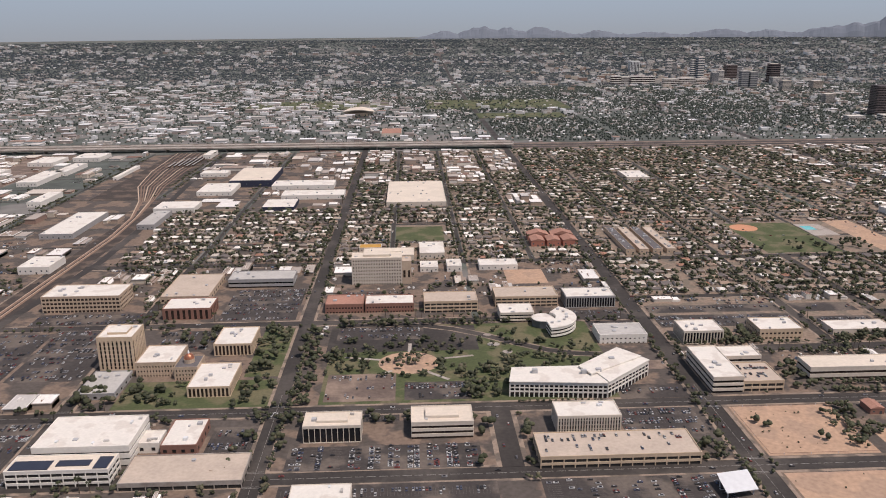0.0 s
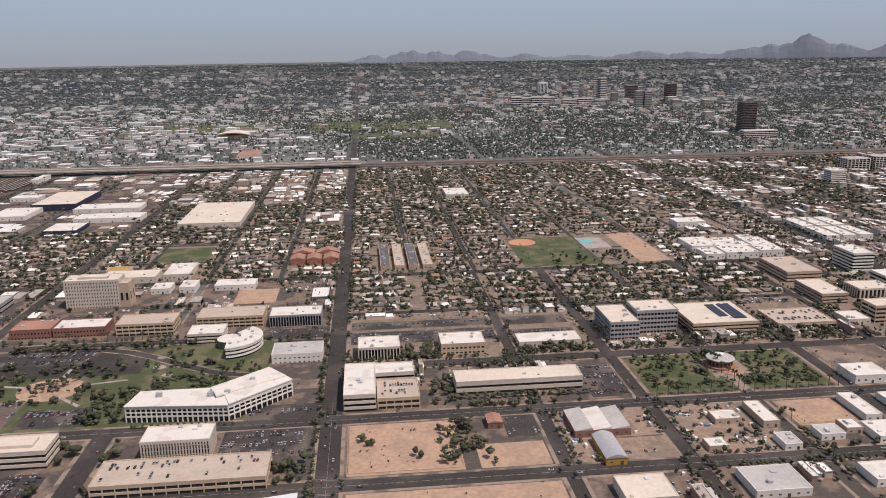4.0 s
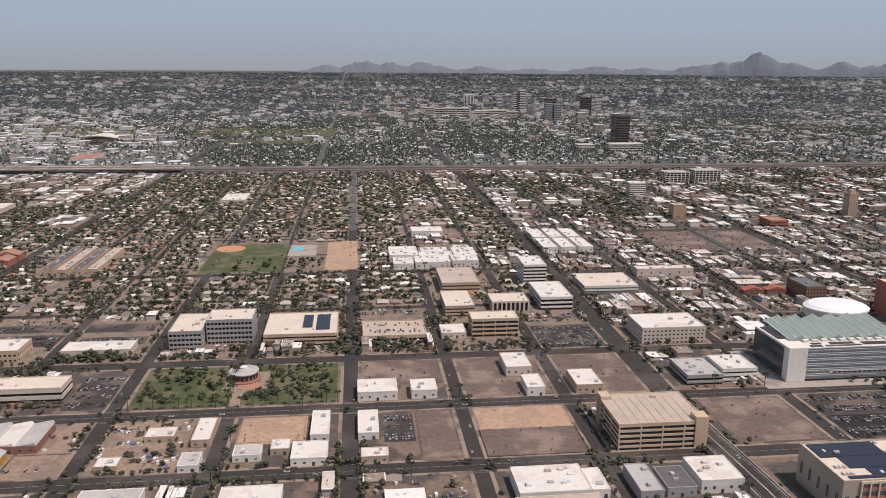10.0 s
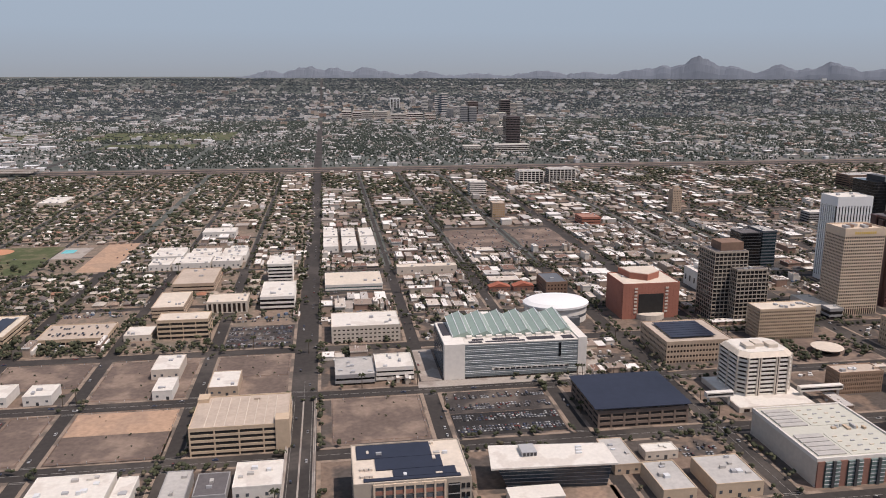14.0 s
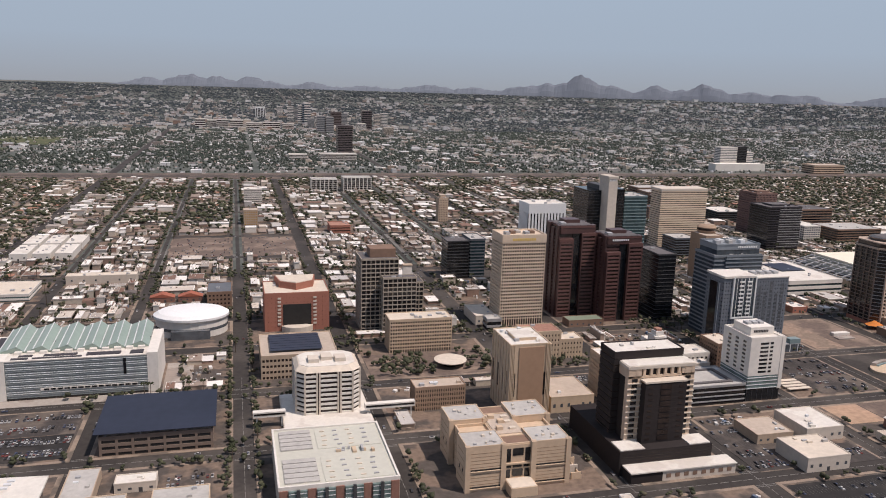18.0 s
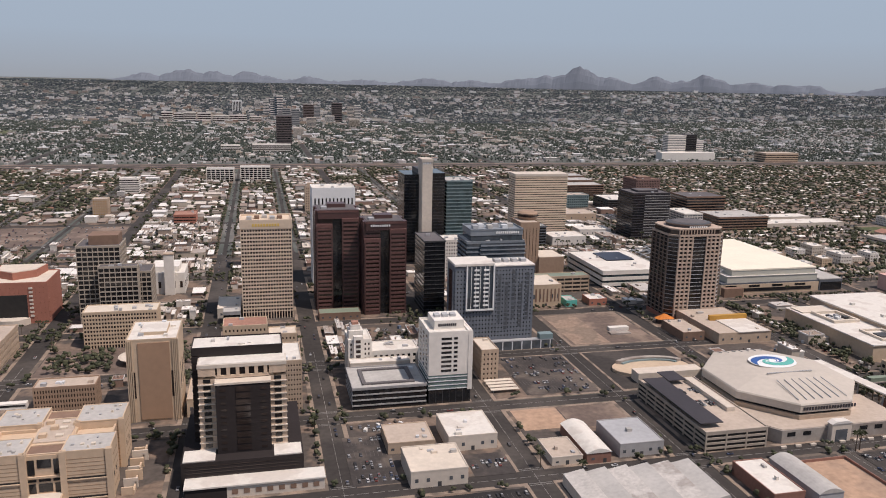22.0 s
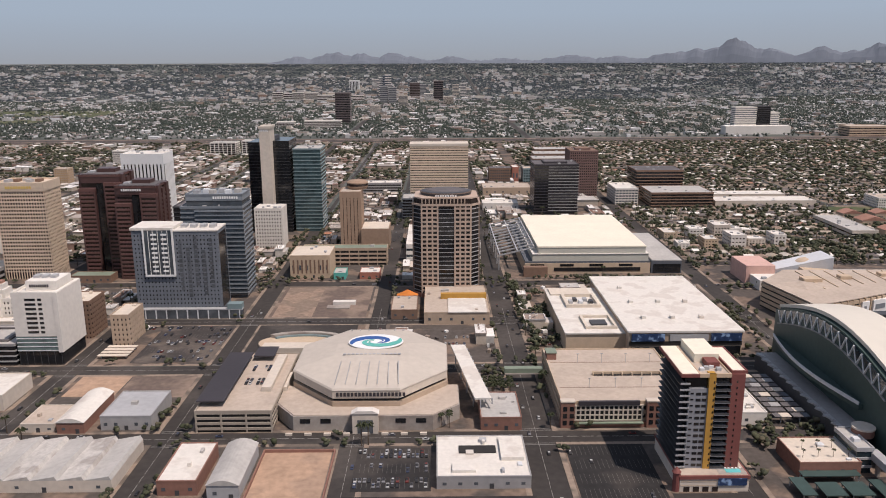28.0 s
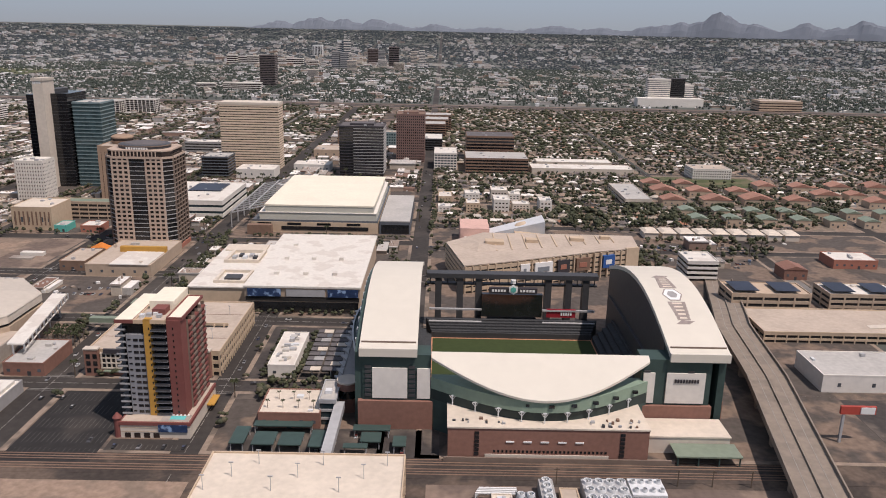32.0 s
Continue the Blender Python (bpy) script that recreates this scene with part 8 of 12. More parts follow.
collier()
e = thing("plaza_pavilion", 995, 334, 0, "orange tented pavilion roof", "pavilion")
take(990, 328, 1001, 340)
part("tent", loft([ring(995, 334, 5, 4, 12, 2.4), ring(995, 334, 3.6, 2.8, 12, 3.0), ring(995, 334, 0.6, 0.6, 12, 4.6)]), ORANGE, e)
for k in range(6):
    part("post", box_geo(995 + 4.4 * math.cos(k * 1.047) - 0.15, 334 + 3.4 * math.sin(k * 1.047) - 0.15, 0, 995 + 4.4 * math.cos(k * 1.047) + 0.15, 334 + 3.4 * math.sin(k * 1.047) + 0.15, 2.5), DARK_METAL, e)
low("curving brown shops", 989, 306, 1000, 326, 4, BROWN_WALL, TAN_ROOF, "shops_block", 3)
e = low("shopping plaza building with an ochre wall and white terrace", 1003, 299, 1030, 338, 5, TAN_WALL, TAN_ROOF, "shopping_plaza", 4)
slab("white_terrace", e, WHITE_ROOF, 1013, 298.7, 5.2, 1029, 318, 5.5)
slab("ochre_wall", e, YELLOW_WALL, 1010, 318, 5, 1029.8, 320, 7.5)
e = office("cream_high_rise", "wide cream hotel slab with fine window rows", 989.5, 554, 1031.5, 570, 46.5, 26, BONE_WALL, BROWN_GLASS, "ribbon", CREAM_ROOF, 0.68, units=2)
slab("top_band", e, CREAM_WALL, 989.3, 553.8, 46.5, 1031.7, 570.2, 48.2)
office("dark_tower", "dark rounded glass tower with ribbon floors", 1077, 534, 1108, 560, 35, 17, SIGN_DARK, BLACK_GLASS, "ribbon", DARK_ROOF, 0.25, units=3, penthouse=1.5)
office("maroon_block_tower", "brown brick tower with a fine window grid", 1113, 600, 1135, 625, 37, 18, mat("dull_maroon_brick", (0.19, 0.12, 0.105), 0.85, 0.12, 0.7), BLACK_GLASS, "grid", BROWN_WALL, 0.45, 1.6, 0.7, 3, penthouse=1.6)
low("white hall beside the cream tower", 1008, 520, 1034, 540, 6, WHITE_WALL, WHITE_ROOF, "hall", 4)
for k in range(16):
    slab("floor_line", bpy.data.objects["dark_tower"], GREY_WALL, 1087, 533.8, 2.6 + 2.05 * k, 1108.3, 560.2, 3.0 + 2.05 * k)
office("apartment_block", "dark brick apartment block with a red end", 1056, 686, 1076, 702, 12, 5, BROWN_WALL, GREY_GLASS, "grid", DARK_ROOF, 0.45, 2.0, 0.7, 4)
office("apartment_block", "red brick stair end of an apartment block", 1076.3, 685, 1082, 702, 13, 5, RED_WALL, GREY_GLASS, "blank", WHITE_ROOF, units=1)
office("apartment_block", "teal glazed apartment block with brick ends", 1086, 684, 1108, 700, 12, 5, TEAL_WALL, TEAL_GLASS, "grid", TAN_ROOF, 0.4, 2.2, 0.6, 4)
low("broad tan-roofed hall", 1046, 615, 1085, 640, 6, TAN_WALL, TAN_ROOF, "hall", 4)
office("parking_garage", "long grey garage with dark openings", 940, 624, 980, 638, 9, 4, GREY_WALL, VOID, "ribbon", WHITE_ROOF, 0.5, units=5)
low("white hall by the dark tower", 1042, 550, 1068, 566, 5, WHITE_WALL, WHITE_ROOF, "hall", 4)
office("dark_block", "dark glass block", 985, 520, 1003, 540, 14, 7, SLATE_WALL, BLACK_GLASS, "ribbon", GREY_ROOF, 0.3, units=4)


def convention():
    e = thing("convention_centre", 1085, 420, 0, "huge convention hall with a pale yellow roof and glass front", "building")
    take(1050, 372, 1135, 475)
    slab("lower_hall", e, BEIGE_WALL, 1053, 376, 0, 1117, 470, 5.6)
    slab("dark_band", e, SLATE_WALL, 1053.4, 376.3, 5.6, 1116.8, 469.8, 6.6)
    slab("glass_band", e, BLACK_GLASS, 1068, 375.8, 1.5, 1112, 376.4, 3.4)
    for k in range(4):
        slab("high_window", e, BLACK_GLASS, 1056 + 15 * k, 375.9, 4.0, 1063 + 15 * k, 376.3, 5.2)
    slab("upper_hall", e, PALE_STONE, 1057, 376.6, 6.6, 1116, 462, 10.2)
    slab("ledge", e, WHITE_WALL, 1056.8, 376.3, 10.2, 1116.2, 462.2, 10.5)
    slab("top_hall", e, PALE_STONE, 1060, 377, 10.5, 1114.5, 458.5, 13.5)
    slab("roof", e, HALL_ROOF, 1059.6, 376.8, 13.5, 1114.8, 458.8, 14.3)
    slab("east_hall", e, SLATE_WALL, 1117.5, 376, 0, 1133, 440, 6.5)
    slab("east_roof", e, GREY_ROOF, 1118, 376, 6.5, 1133, 440, 7)
    slab("east_glass", e, BLACK_GLASS, 1118.5, 375.8, 0.6, 1132.5, 376.3, 5)
    slab("entrance_block", e, BROWN_WALL, 1052, 370.5, 0, 1064, 374, 5)
    for k in range(12):
        part("canopy_truss", ([(1040, 384 + 7 * k, 8), (1059.8, 384 + 7 * k, 12.6), (1059.8, 384.6 + 7 * k, 12.6), (1040, 384.6 + 7 * k, 8), (1040, 384 + 7 * k, 7.4), (1059.8, 384 + 7 * k, 12.0), (1059.8, 384.6 + 7 * k, 12.0), (1040, 384.6 + 7 * k, 7.4)], [(0, 1, 2, 3), (7, 6, 5, 4), (0, 4, 5, 1), (1, 5, 6, 2), (2, 6, 7, 3), (3, 7, 4, 0)]), STEEL, e)
    for z, x in ((8.2, 1041), (10.2, 1050), (12.2, 1058.6)):
        part("canopy_rail", box_geo(x - 0.3, 384, z, x + 0.3, 462, z + 0.5), STEEL, e)
    for k in range(7):
        part("canopy_post", box_geo(1040.4, 384 + 13 * k, 0, 1040.9, 384.5 + 13 * k, 7.6), STEEL, e)
    w = office("convention_hall", "low convention hall with a white roof and solar panels", 992, 400, 1032, 452, 10, 3, WHITE_WALL, BLUE_GLASS, "ribbon", WHITE_ROOF, 0.6, units=8)
    slab("solar_panel", w, SOLAR, 1006, 425, 10.3, 1024, 446, 10.8)


convention()
e = thing("exhibition_hall", 1090, 296, 0, "broad exhibition hall with white roofs and blue banners", "building")
take(1058, 262, 1126, 334)
slab("main_hall", e, TAN_WALL, 1078, 261, 0, 1119.5, 334, 9.6)
slab("main_roof", e, WHITE_ROOF, 1077.5, 260.5, 9.6, 1120, 334.5, 10.3)
slab("west_hall", e, BEIGE_WALL, 1056, 266, 0, 1078, 324, 7.4)
slab("west_roof", e, WHITE_ROOF, 1055.6, 265.6, 7.4, 1078, 324.4, 7.9)
part("roof_well", ring_wall(1061, 296, 1075, 312, 7.9, 9.2, 1.2), CREAM_ROOF, e)
for k in range(5):
    slab("roof_plant", e, (STEEL, DARK_METAL, PALE_METAL)[k % 3], 1063 + 2.1 * k, 301 + (k % 2) * 3, 7.9, 1064.6 + 2.1 * k, 304 + (k % 2) * 3, 9.0)
slab("roof_step", e, CREAM_ROOF, 1057, 313, 7.9, 1074, 322, 8.5)
part("roof_well", ring_wall(1064, 270, 1076, 284, 7.9, 8.9, 1.0), CREAM_ROOF, e)
slab("roof_plant", e, DARK_METAL, 1067, 274, 7.9, 1073, 279, 8.6)
slab("banner", e, SIGN_NAVY, 1079, 260.4, 6.4, 1091, 261, 9.2)
slab("banner", e, SIGN_NAVY, 1108, 260.4, 6.4, 1119, 261, 9.2)
slab("vent_screen", e, STEEL, 1093, 260.6, 6.4, 1107, 261, 9.0)
# Near-black strip painted for the shade below the banners.
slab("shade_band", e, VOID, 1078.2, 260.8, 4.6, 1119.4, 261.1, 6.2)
slab("front_glass", e, BLACK_GLASS, 1079, 260.7, 0.5, 1119, 261.1, 4.2)
for k in range(7):
    slab("roof_unit", e, WHITE_ROOF, 1086 + (k % 3) * 11, 274 + (k // 3) * 20, 10.3, 1087.6 + (k % 3) * 11, 276 + (k // 3) * 20, 11.4)
row(1046, 270, 1046, 354, 22, tree, 2.4)
grove(1048, 262, 1058, 350, 40, 1.6, 2.6)
row(1062, 259, 1126, 259, 22, tree, 1.6)
row(1056, 366, 1130, 366, 24, tree, 1.7)
e = office("parking_garage", "large tan parking garage with a cream window grid and brick bays", 1045, 206.5, 1084, 249.5, 7.6, 3, BEIGE_WALL, VOID, "garage", TAN_ROOF, 0.5, 2.2, 0.5, 0)
# Near-black plate behind the grid, for the shade of the decks.
slab("window_field", e, VOID, 1049, 206.2, 2.2, 1069, 206.46, 6.6)
for k in range(15):
    slab("cream_mullion", e, CREAM_WALL, 1049 + 1.4 * k, 205.9, 2.0, 1049.4 + 1.4 * k, 206.4, 6.8)
for z in (2.0, 3.6, 5.2, 6.6):
    slab("cream_rail", e, CREAM_WALL, 1048.8, 205.95, z, 1069.4, 206.4, z + 0.35)
slab("dark_canopy", e, SIGN_DARK, 1050, 205.6, 7.0, 1068, 206.4, 8.3)
for x0, x1 in ((1044.6, 1048.6), (1070, 1081.5)):
    bay = slab("brick_bay", e, BRICK_WALL, x0, 204.9, 0, x1, 207, 8.5)
    slab("bay_cornice", bay, CREAM_WALL, x0 - 0.15, 204.75, 8.3, x1 + 0.15, 207.1, 8.7)
    for k in range(int((x1 - x0) / 2)):
        for z in (1.2, 3.4, 5.6):
            slab("bay_window", bay, BLACK_GLASS, x0 + 0.6 + 2 * k, 204.82, z, x0 + 1.8 + 2 * k, 205.05, z + 1.4)
slab("brick_base", e, BRICK_WALL, 1048.6, 205.4, 0, 1070, 206.6, 1.6)
slab("green_awning", e, GREEN_ROOF, 1050, 204.4, 1.6, 1069, 205.6, 1.9)
# Near-black strip laid on the deck as the ramp slit's shade.
slab("deck_ramp", e, VOID, 1058, 226, 7.74, 1081, 227.2, 7.84)
slab("deck_ramp_wall", e, BEIGE_WALL, 1058, 227.2, 7.7, 1081, 227.6, 8.7)
for k in range(8):
    slab("ramp_post", e, BEIGE_WALL, 1058 + 3.1 * k, 226, 7.7, 1058.4 + 3.1 * k, 227.2, 8.5)
slab("deck_line", e, BROWN_WALL, 1046, 217, 7.72, 1083, 217.2, 7.78)
slab("deck_line", e, BROWN_WALL, 1046, 237.4, 7.72, 1083, 237.6, 7.78)
slab("stair_tower", e, BRICK_WALL, 1045.2, 240, 7.6, 1048.4, 244.5, 10)
slab("stair_roof", e, GREEN_ROOF, 1045, 239.8, 10, 1048.6, 244.7, 10.3)
for k in range(8):
    x, y = 1055 + 8 * (k % 4), (216.6, 237)[k // 4]
    p = thing("lamp_post", x, y, 7.7, "thin parking lamp post", "lamp post", "garage lamps")
    part("pole", box_geo(x - 0.06, y - 0.06, 7.7, x + 0.06, y + 0.06, 11), STEEL, p)
    part("head", box_geo(x - 0.5, y - 0.1, 10.9, x + 0.5, y + 0.1, 11.1), STEEL, p)
b = thing("skybridge", 1039, 240, 0, "green-roofed footbridge over the street", "bridge")
part("tube", box_geo(1031, 239, 3.4, 1044, 241.5, 5), GREEN_ROOF, b)
part("deck", box_geo(1031, 238.8, 3.0, 1044, 241.7, 3.4), CONC, b)


def arena():
    cx, cy = 987, 237
    e = thing("arena", cx, cy, 0, "grey-roofed octagonal arena with a painted swirl", "arena")
    take(936, 202, 1024, 266)
    t = math.pi / 8
    def octo(rx, ry, z, k=1.0):
        return ring(cx, cy, rx * k, ry * k, 8, z, t)
    part("bowl", loft([octo(26.6, 28.6, 0), octo(26.6, 28.6, 6.6)]), TAN_WALL, e)
    part("shadow_gap", loft([octo(25.4, 27.6, 6.6), octo(25.4, 27.6, 7.6)]), VOID, e)
    part("fascia", loft([octo(26.4, 28.6, 7.6), octo(26.4, 28.6, 10.2)]), CREAM_WALL, e)
    part("roof", loft([octo(26.6, 28.8, 10.2), octo(26.2, 28.4, 10.7), octo(24, 26, 11.2), octo(13, 14, 13.2), octo(4, 4.4, 14.0)]), mat("arena_roof_sheet", (0.5, 0.445, 0.38), 0.7, 0.07, 0.5, coarse=0.06), e, "pale grey sheet roof")
    def rib(p, q):
        p, q = Vector(p), Vector(q)
        d = (q - p).cross(Vector((0, 0, 1))).normalized() * 0.1
        u = Vector((0, 0, 0.3))
        part("seam", ([tuple(p - d), tuple(p + d), tuple(q + d), tuple(q - d), tuple(p - d + u), tuple(p + d + u), tuple(q + d + u), tuple(q - d + u)], [(3, 2, 1, 0), (4, 5, 6, 7), (0, 1, 5, 4), (1, 2, 6, 5), (2, 3, 7, 6), (3, 0, 4, 7)]), STEEL, e)
    for k in range(7):
        x = cx - 9.6 + 3.2 * k
        rib((x * 0.94 + cx * 0.06, cy - 11.6, 13.35), (x, cy - 24.4, 11.25))
        rib((x * 0.94 + cx * 0.06, cy + 22.0, 11.7), (x, cy + 24.4, 11.25))
    # painted swirl: blue and teal spiral bands over a white disc
    sx, sy, zz = cx + 0.8, cy + 4.6, 14.05
    def band(name, mt, a0, a1, r0, r1, w, lift):
        """A spiral arm, widest in its first half and running to a point."""
        k, rim, inner = 28, [], []
        for i in range(k + 1):
            f = i / k
            a, r = radians(a0 + (a1 - a0) * f), r0 + (r1 - r0) * f ** 1.3
            d = w * min(1, f * 5 + 0.15) * (1 - 0.85 * f)
            rim.append((sx + r * math.cos(a), sy + 0.74 * r * math.sin(a)))
            inner.append((sx + (r - d) * math.cos(a), sy + 0.74 * (r - d) * math.sin(a)))
        part(name, prism(rim + inner[::-1], zz + lift, zz + lift + 0.06), mt, e)
    part("swirl_disc", loft([ring(sx, sy, 9.2, 7.0, 36, zz), ring(sx, sy, 9.2, 7.0, 36, zz + 0.1)]), SIGN_WHITE, e, "white painted disc of the swirl")
    band("blue_wave", SIGN_BLUE, 205, -70, 9.0, 2.2, 4.0, 0.1)
    band("blue_curl", SIGN_BLUE, 150, -40, 5.0, 1.2, 1.5, 0.1)
    band("teal_wave", SIGN_TEAL, 385, 110, 9.0, 2.2, 4.0, 0.18)
    band("teal_curl", SIGN_TEAL, 330, 140, 5.0, 1.2, 1.5, 0.18)
    bar_sign(e, 978, 999, cy - 26.5, 8.3, 9.5, SIGN_DARK, 19)
    for k in range(14):
        slab("roof_letter", e, STEEL, cx - 9 + 1.36 * k, cy - 6.4, 13.75, cx - 8.1 + 1.36 * k, cy - 5.6, 13.95)
    wall = [(959, 214), (966, 204.5), (1007, 204.5), (1015, 212), (1015, 226), (959, 226)]
    part("podium", prism(wall, 0, 4.8), CONC, e)
    part("podium_deck", prism([(x + (987 - x) * 0.012, y + 0.4) for x, y in wall], 4.8, 5.0), TAN_ROOF, e)
    portal = slab("entrance_portal", e, CREAM_WALL, 983.5, 202.6, 0, 991, 205, 6.4)
    part("portal_arch", loft([[(983.2, 202.4, 6.4), (991.3, 202.4, 6.4), (991.3, 205.2, 6.4), (983.2, 205.2, 6.4)], [(985, 202.4, 7.3), (989.5, 202.4, 7.3), (989.5, 205.2, 7.3), (985, 205.2, 7.3)]]), WHITE_WALL, e)
    slab("portal_glass", portal, GREY_GLASS, 985, 202.5, 0.2, 989.5, 202.8, 4.4)
    for x in (968, 974, 996, 1002):
        slab("podium_window", e, BLACK_GLASS, x, 204.4, 2.6, x + 3, 204.7, 4.0)
    for k in range(8):
        slab("planter", e, CREAM_WALL, 964 + 5.6 * k, 201.6, 0, 966 + 5.6 * k, 202.4, 0.7)
    slab("side_stair", e, CREAM_WALL, 956, 222, 0, 961, 234, 6.5)
    slab("back_terrace", e, CREAM_WALL, 944, 262, 0, 972, 268, 4.2)
    # curved plaza behind the arena
    take(934, 256, 977, 300)
    pad(936, 258, 976, 299, ASPHALT, "dark paving behind the arena", "forecourt", KERB + 0.03, "forecourt")
    p = thing("plaza_terrace", 957, 278, 0, "sandy curved terrace with a low round wall", "terrace")
    part("deck", loft([ring(957, 276, 17, 9.5, 32, 0), ring(957, 276, 17, 9.5, 32, 1.3)]), BEIGE_WALL, p)
    arc = [math.pi * (0.12 + 0.68 * i / 14) for i in range(15)]
    part("curved_wall", prism([(957 + 16.6 * math.cos(a), 276 + 9.2 * math.sin(a)) for a in arc] + [(957 + 14.4 * math.cos(a), 276 + 7.4 * math.sin(a)) for a in arc[::-1]], 1.3, 2.6), CONC, p)
    part("green_band", prism([(957 + 14.2 * math.cos(a), 276 + 7.2 * math.sin(a)) for a in arc] + [(957 + 13.2 * math.cos(a), 276 + 6.3 * math.sin(a)) for a in arc[::-1]], 1.3, 1.9), TEAL_WALL, p)
    g = office("arena_garage", "cream parking garage with a dark solar canopy", 937.5, 204, 960, 250, 6.6, 4, GRID_GREY, VOID, "garage", TAN_ROOF, 0.5, 7, 0.5, 0)
    slab("solar_canopy", g, SIGN_DARK, 937.2, 207, 8.4, 945.4, 246.5, 8.7)
    slab("solar_canopy", g, SIGN_DARK, 946, 243, 8.4, 953, 252, 8.7)
    for y in (216, 230, 245):
        slab("canopy_post", g, STEEL, 941, y, 6.6, 941.4, y + 0.4, 8.4)
    slab("stair_block", g, CREAM_WALL, 954, 218, 6.6, 957, 246, 8.2)
    lot(947, 220, 954, 242, 0.5, z=6.75)
    c = thing("walkway_canopy", 1019, 232, 0, "long white truss canopy over the arena walk", "canopy")
    part("roof", ([(1013, 252, 8.4), (1018, 252, 8.4), (1024.5, 210, 7.2), (1019.5, 210, 7.2), (1013, 252, 8.9), (1018, 252, 8.9), (1024.5, 210, 7.7), (1019.5, 210, 7.7)], [(0, 1, 2, 3), (7, 6, 5, 4), (0, 4, 5, 1), (1, 5, 6, 2), (2, 6, 7, 3), (3, 7, 4, 0)]), WHITE_ROOF, c)
    for k in range(13):
        f = k / 12
        x, y, z = 1018.2 + 6.4 * f, 252 - 42 * f, 8.9 - 1.2 * f
        part("truss_bar", box_geo(x - 0.1, y - 0.25, z - 1.8, x + 0.25, y + 0.25, z), STEEL, c)
        if k % 3 == 0:
            part("post", box_geo(x - 3.6, y - 0.2, 0, x - 3.2, y + 0.2, z - 0.5), STEEL, c)
    part("truss_chord", ([(1018, 252, 6.9), (1018.3, 252, 6.9), (1024.8, 210, 5.7), (1024.5, 210, 5.7), (1018, 252, 7.2), (1018.3, 252, 7.2), (1024.8, 210, 6.0), (1024.5, 210, 6.0)], [(0, 1, 2, 3), (7, 6, 5, 4), (0, 4, 5, 1), (1, 5, 6, 2), (2, 6, 7, 3), (3, 7, 4, 0)]), WHITE_WALL, c)


arena()
low("old brick depot with a skylit grey roof", 1021, 204, 1033, 222, 4, BRICK_WALL, GREY_ROOF, "depot", 4)
for k in range(9):
    palm(1007 + (k % 3) * 2.4, 206 + (k // 3) * 2.2, 4.2)
grove(1022, 234, 1033, 246, 14, 1.4, 2.2)
for k in range(12):
    palm(1023.5 + (k % 4) * 2.8, 226 + (k // 4) * 3.2, 4.6)
e = low("white flat-roofed office with a roof well", 1008, 172, 1032, 194, 3.4, GREY_WALL, WHITE_ROOF, "low_office", 6)
# The well is a near-black slab on the roof, coloured as shade.
slab("roof_well", e, VOID, 1014, 184, 3.55, 1024, 188, 3.8)
slab("raised_roof", e, WHITE_ROOF, 1025, 180, 3.5, 1031, 192, 4.5)
slab("raised_roof", e, WHITE_ROOF, 1012, 174, 3.5, 1018, 178, 4.2)
lot(986, 171, 1006.5, 194, 0.55, DARK_LOT)
lot(1044, 158, 1066, 195, 0.03, DARK_LOT)
pad(984, 158, 1033, 168.5, DARK_LOT, "dark asphalt service road beside the tracks", "service_road", KERB + 0.06, "road")
lot(828, 160, 874, 194, 0.18, DARK_LOT)
pad(903.5, 229, 927, 248, GRAVEL, "worn brown-grey yard", "gravel_lot", KERB + 0.014, "lot")
take(899, 229, 927, 248)
low("white-roofed brick shed", 938, 170, 948, 190, 4, BRICK_WALL, WHITE_ROOF, "shed", 2)
low("arched grey metal shed", 951, 168, 959, 190, 4, STEEL, GREY_ROOF, "metal_shed", 1, "vault")
pad(960, 166, 980, 192, DIRT, "walled bare dirt lot", "dirt_lot", KERB + 0.012, "lot")
solo("lot_wall", ring_wall(960, 166, 980, 192, 0, 1.0, 0.4), BRICK_WALL, "low brick wall round a bare lot", "wall")
take(958, 164, 982, 194)


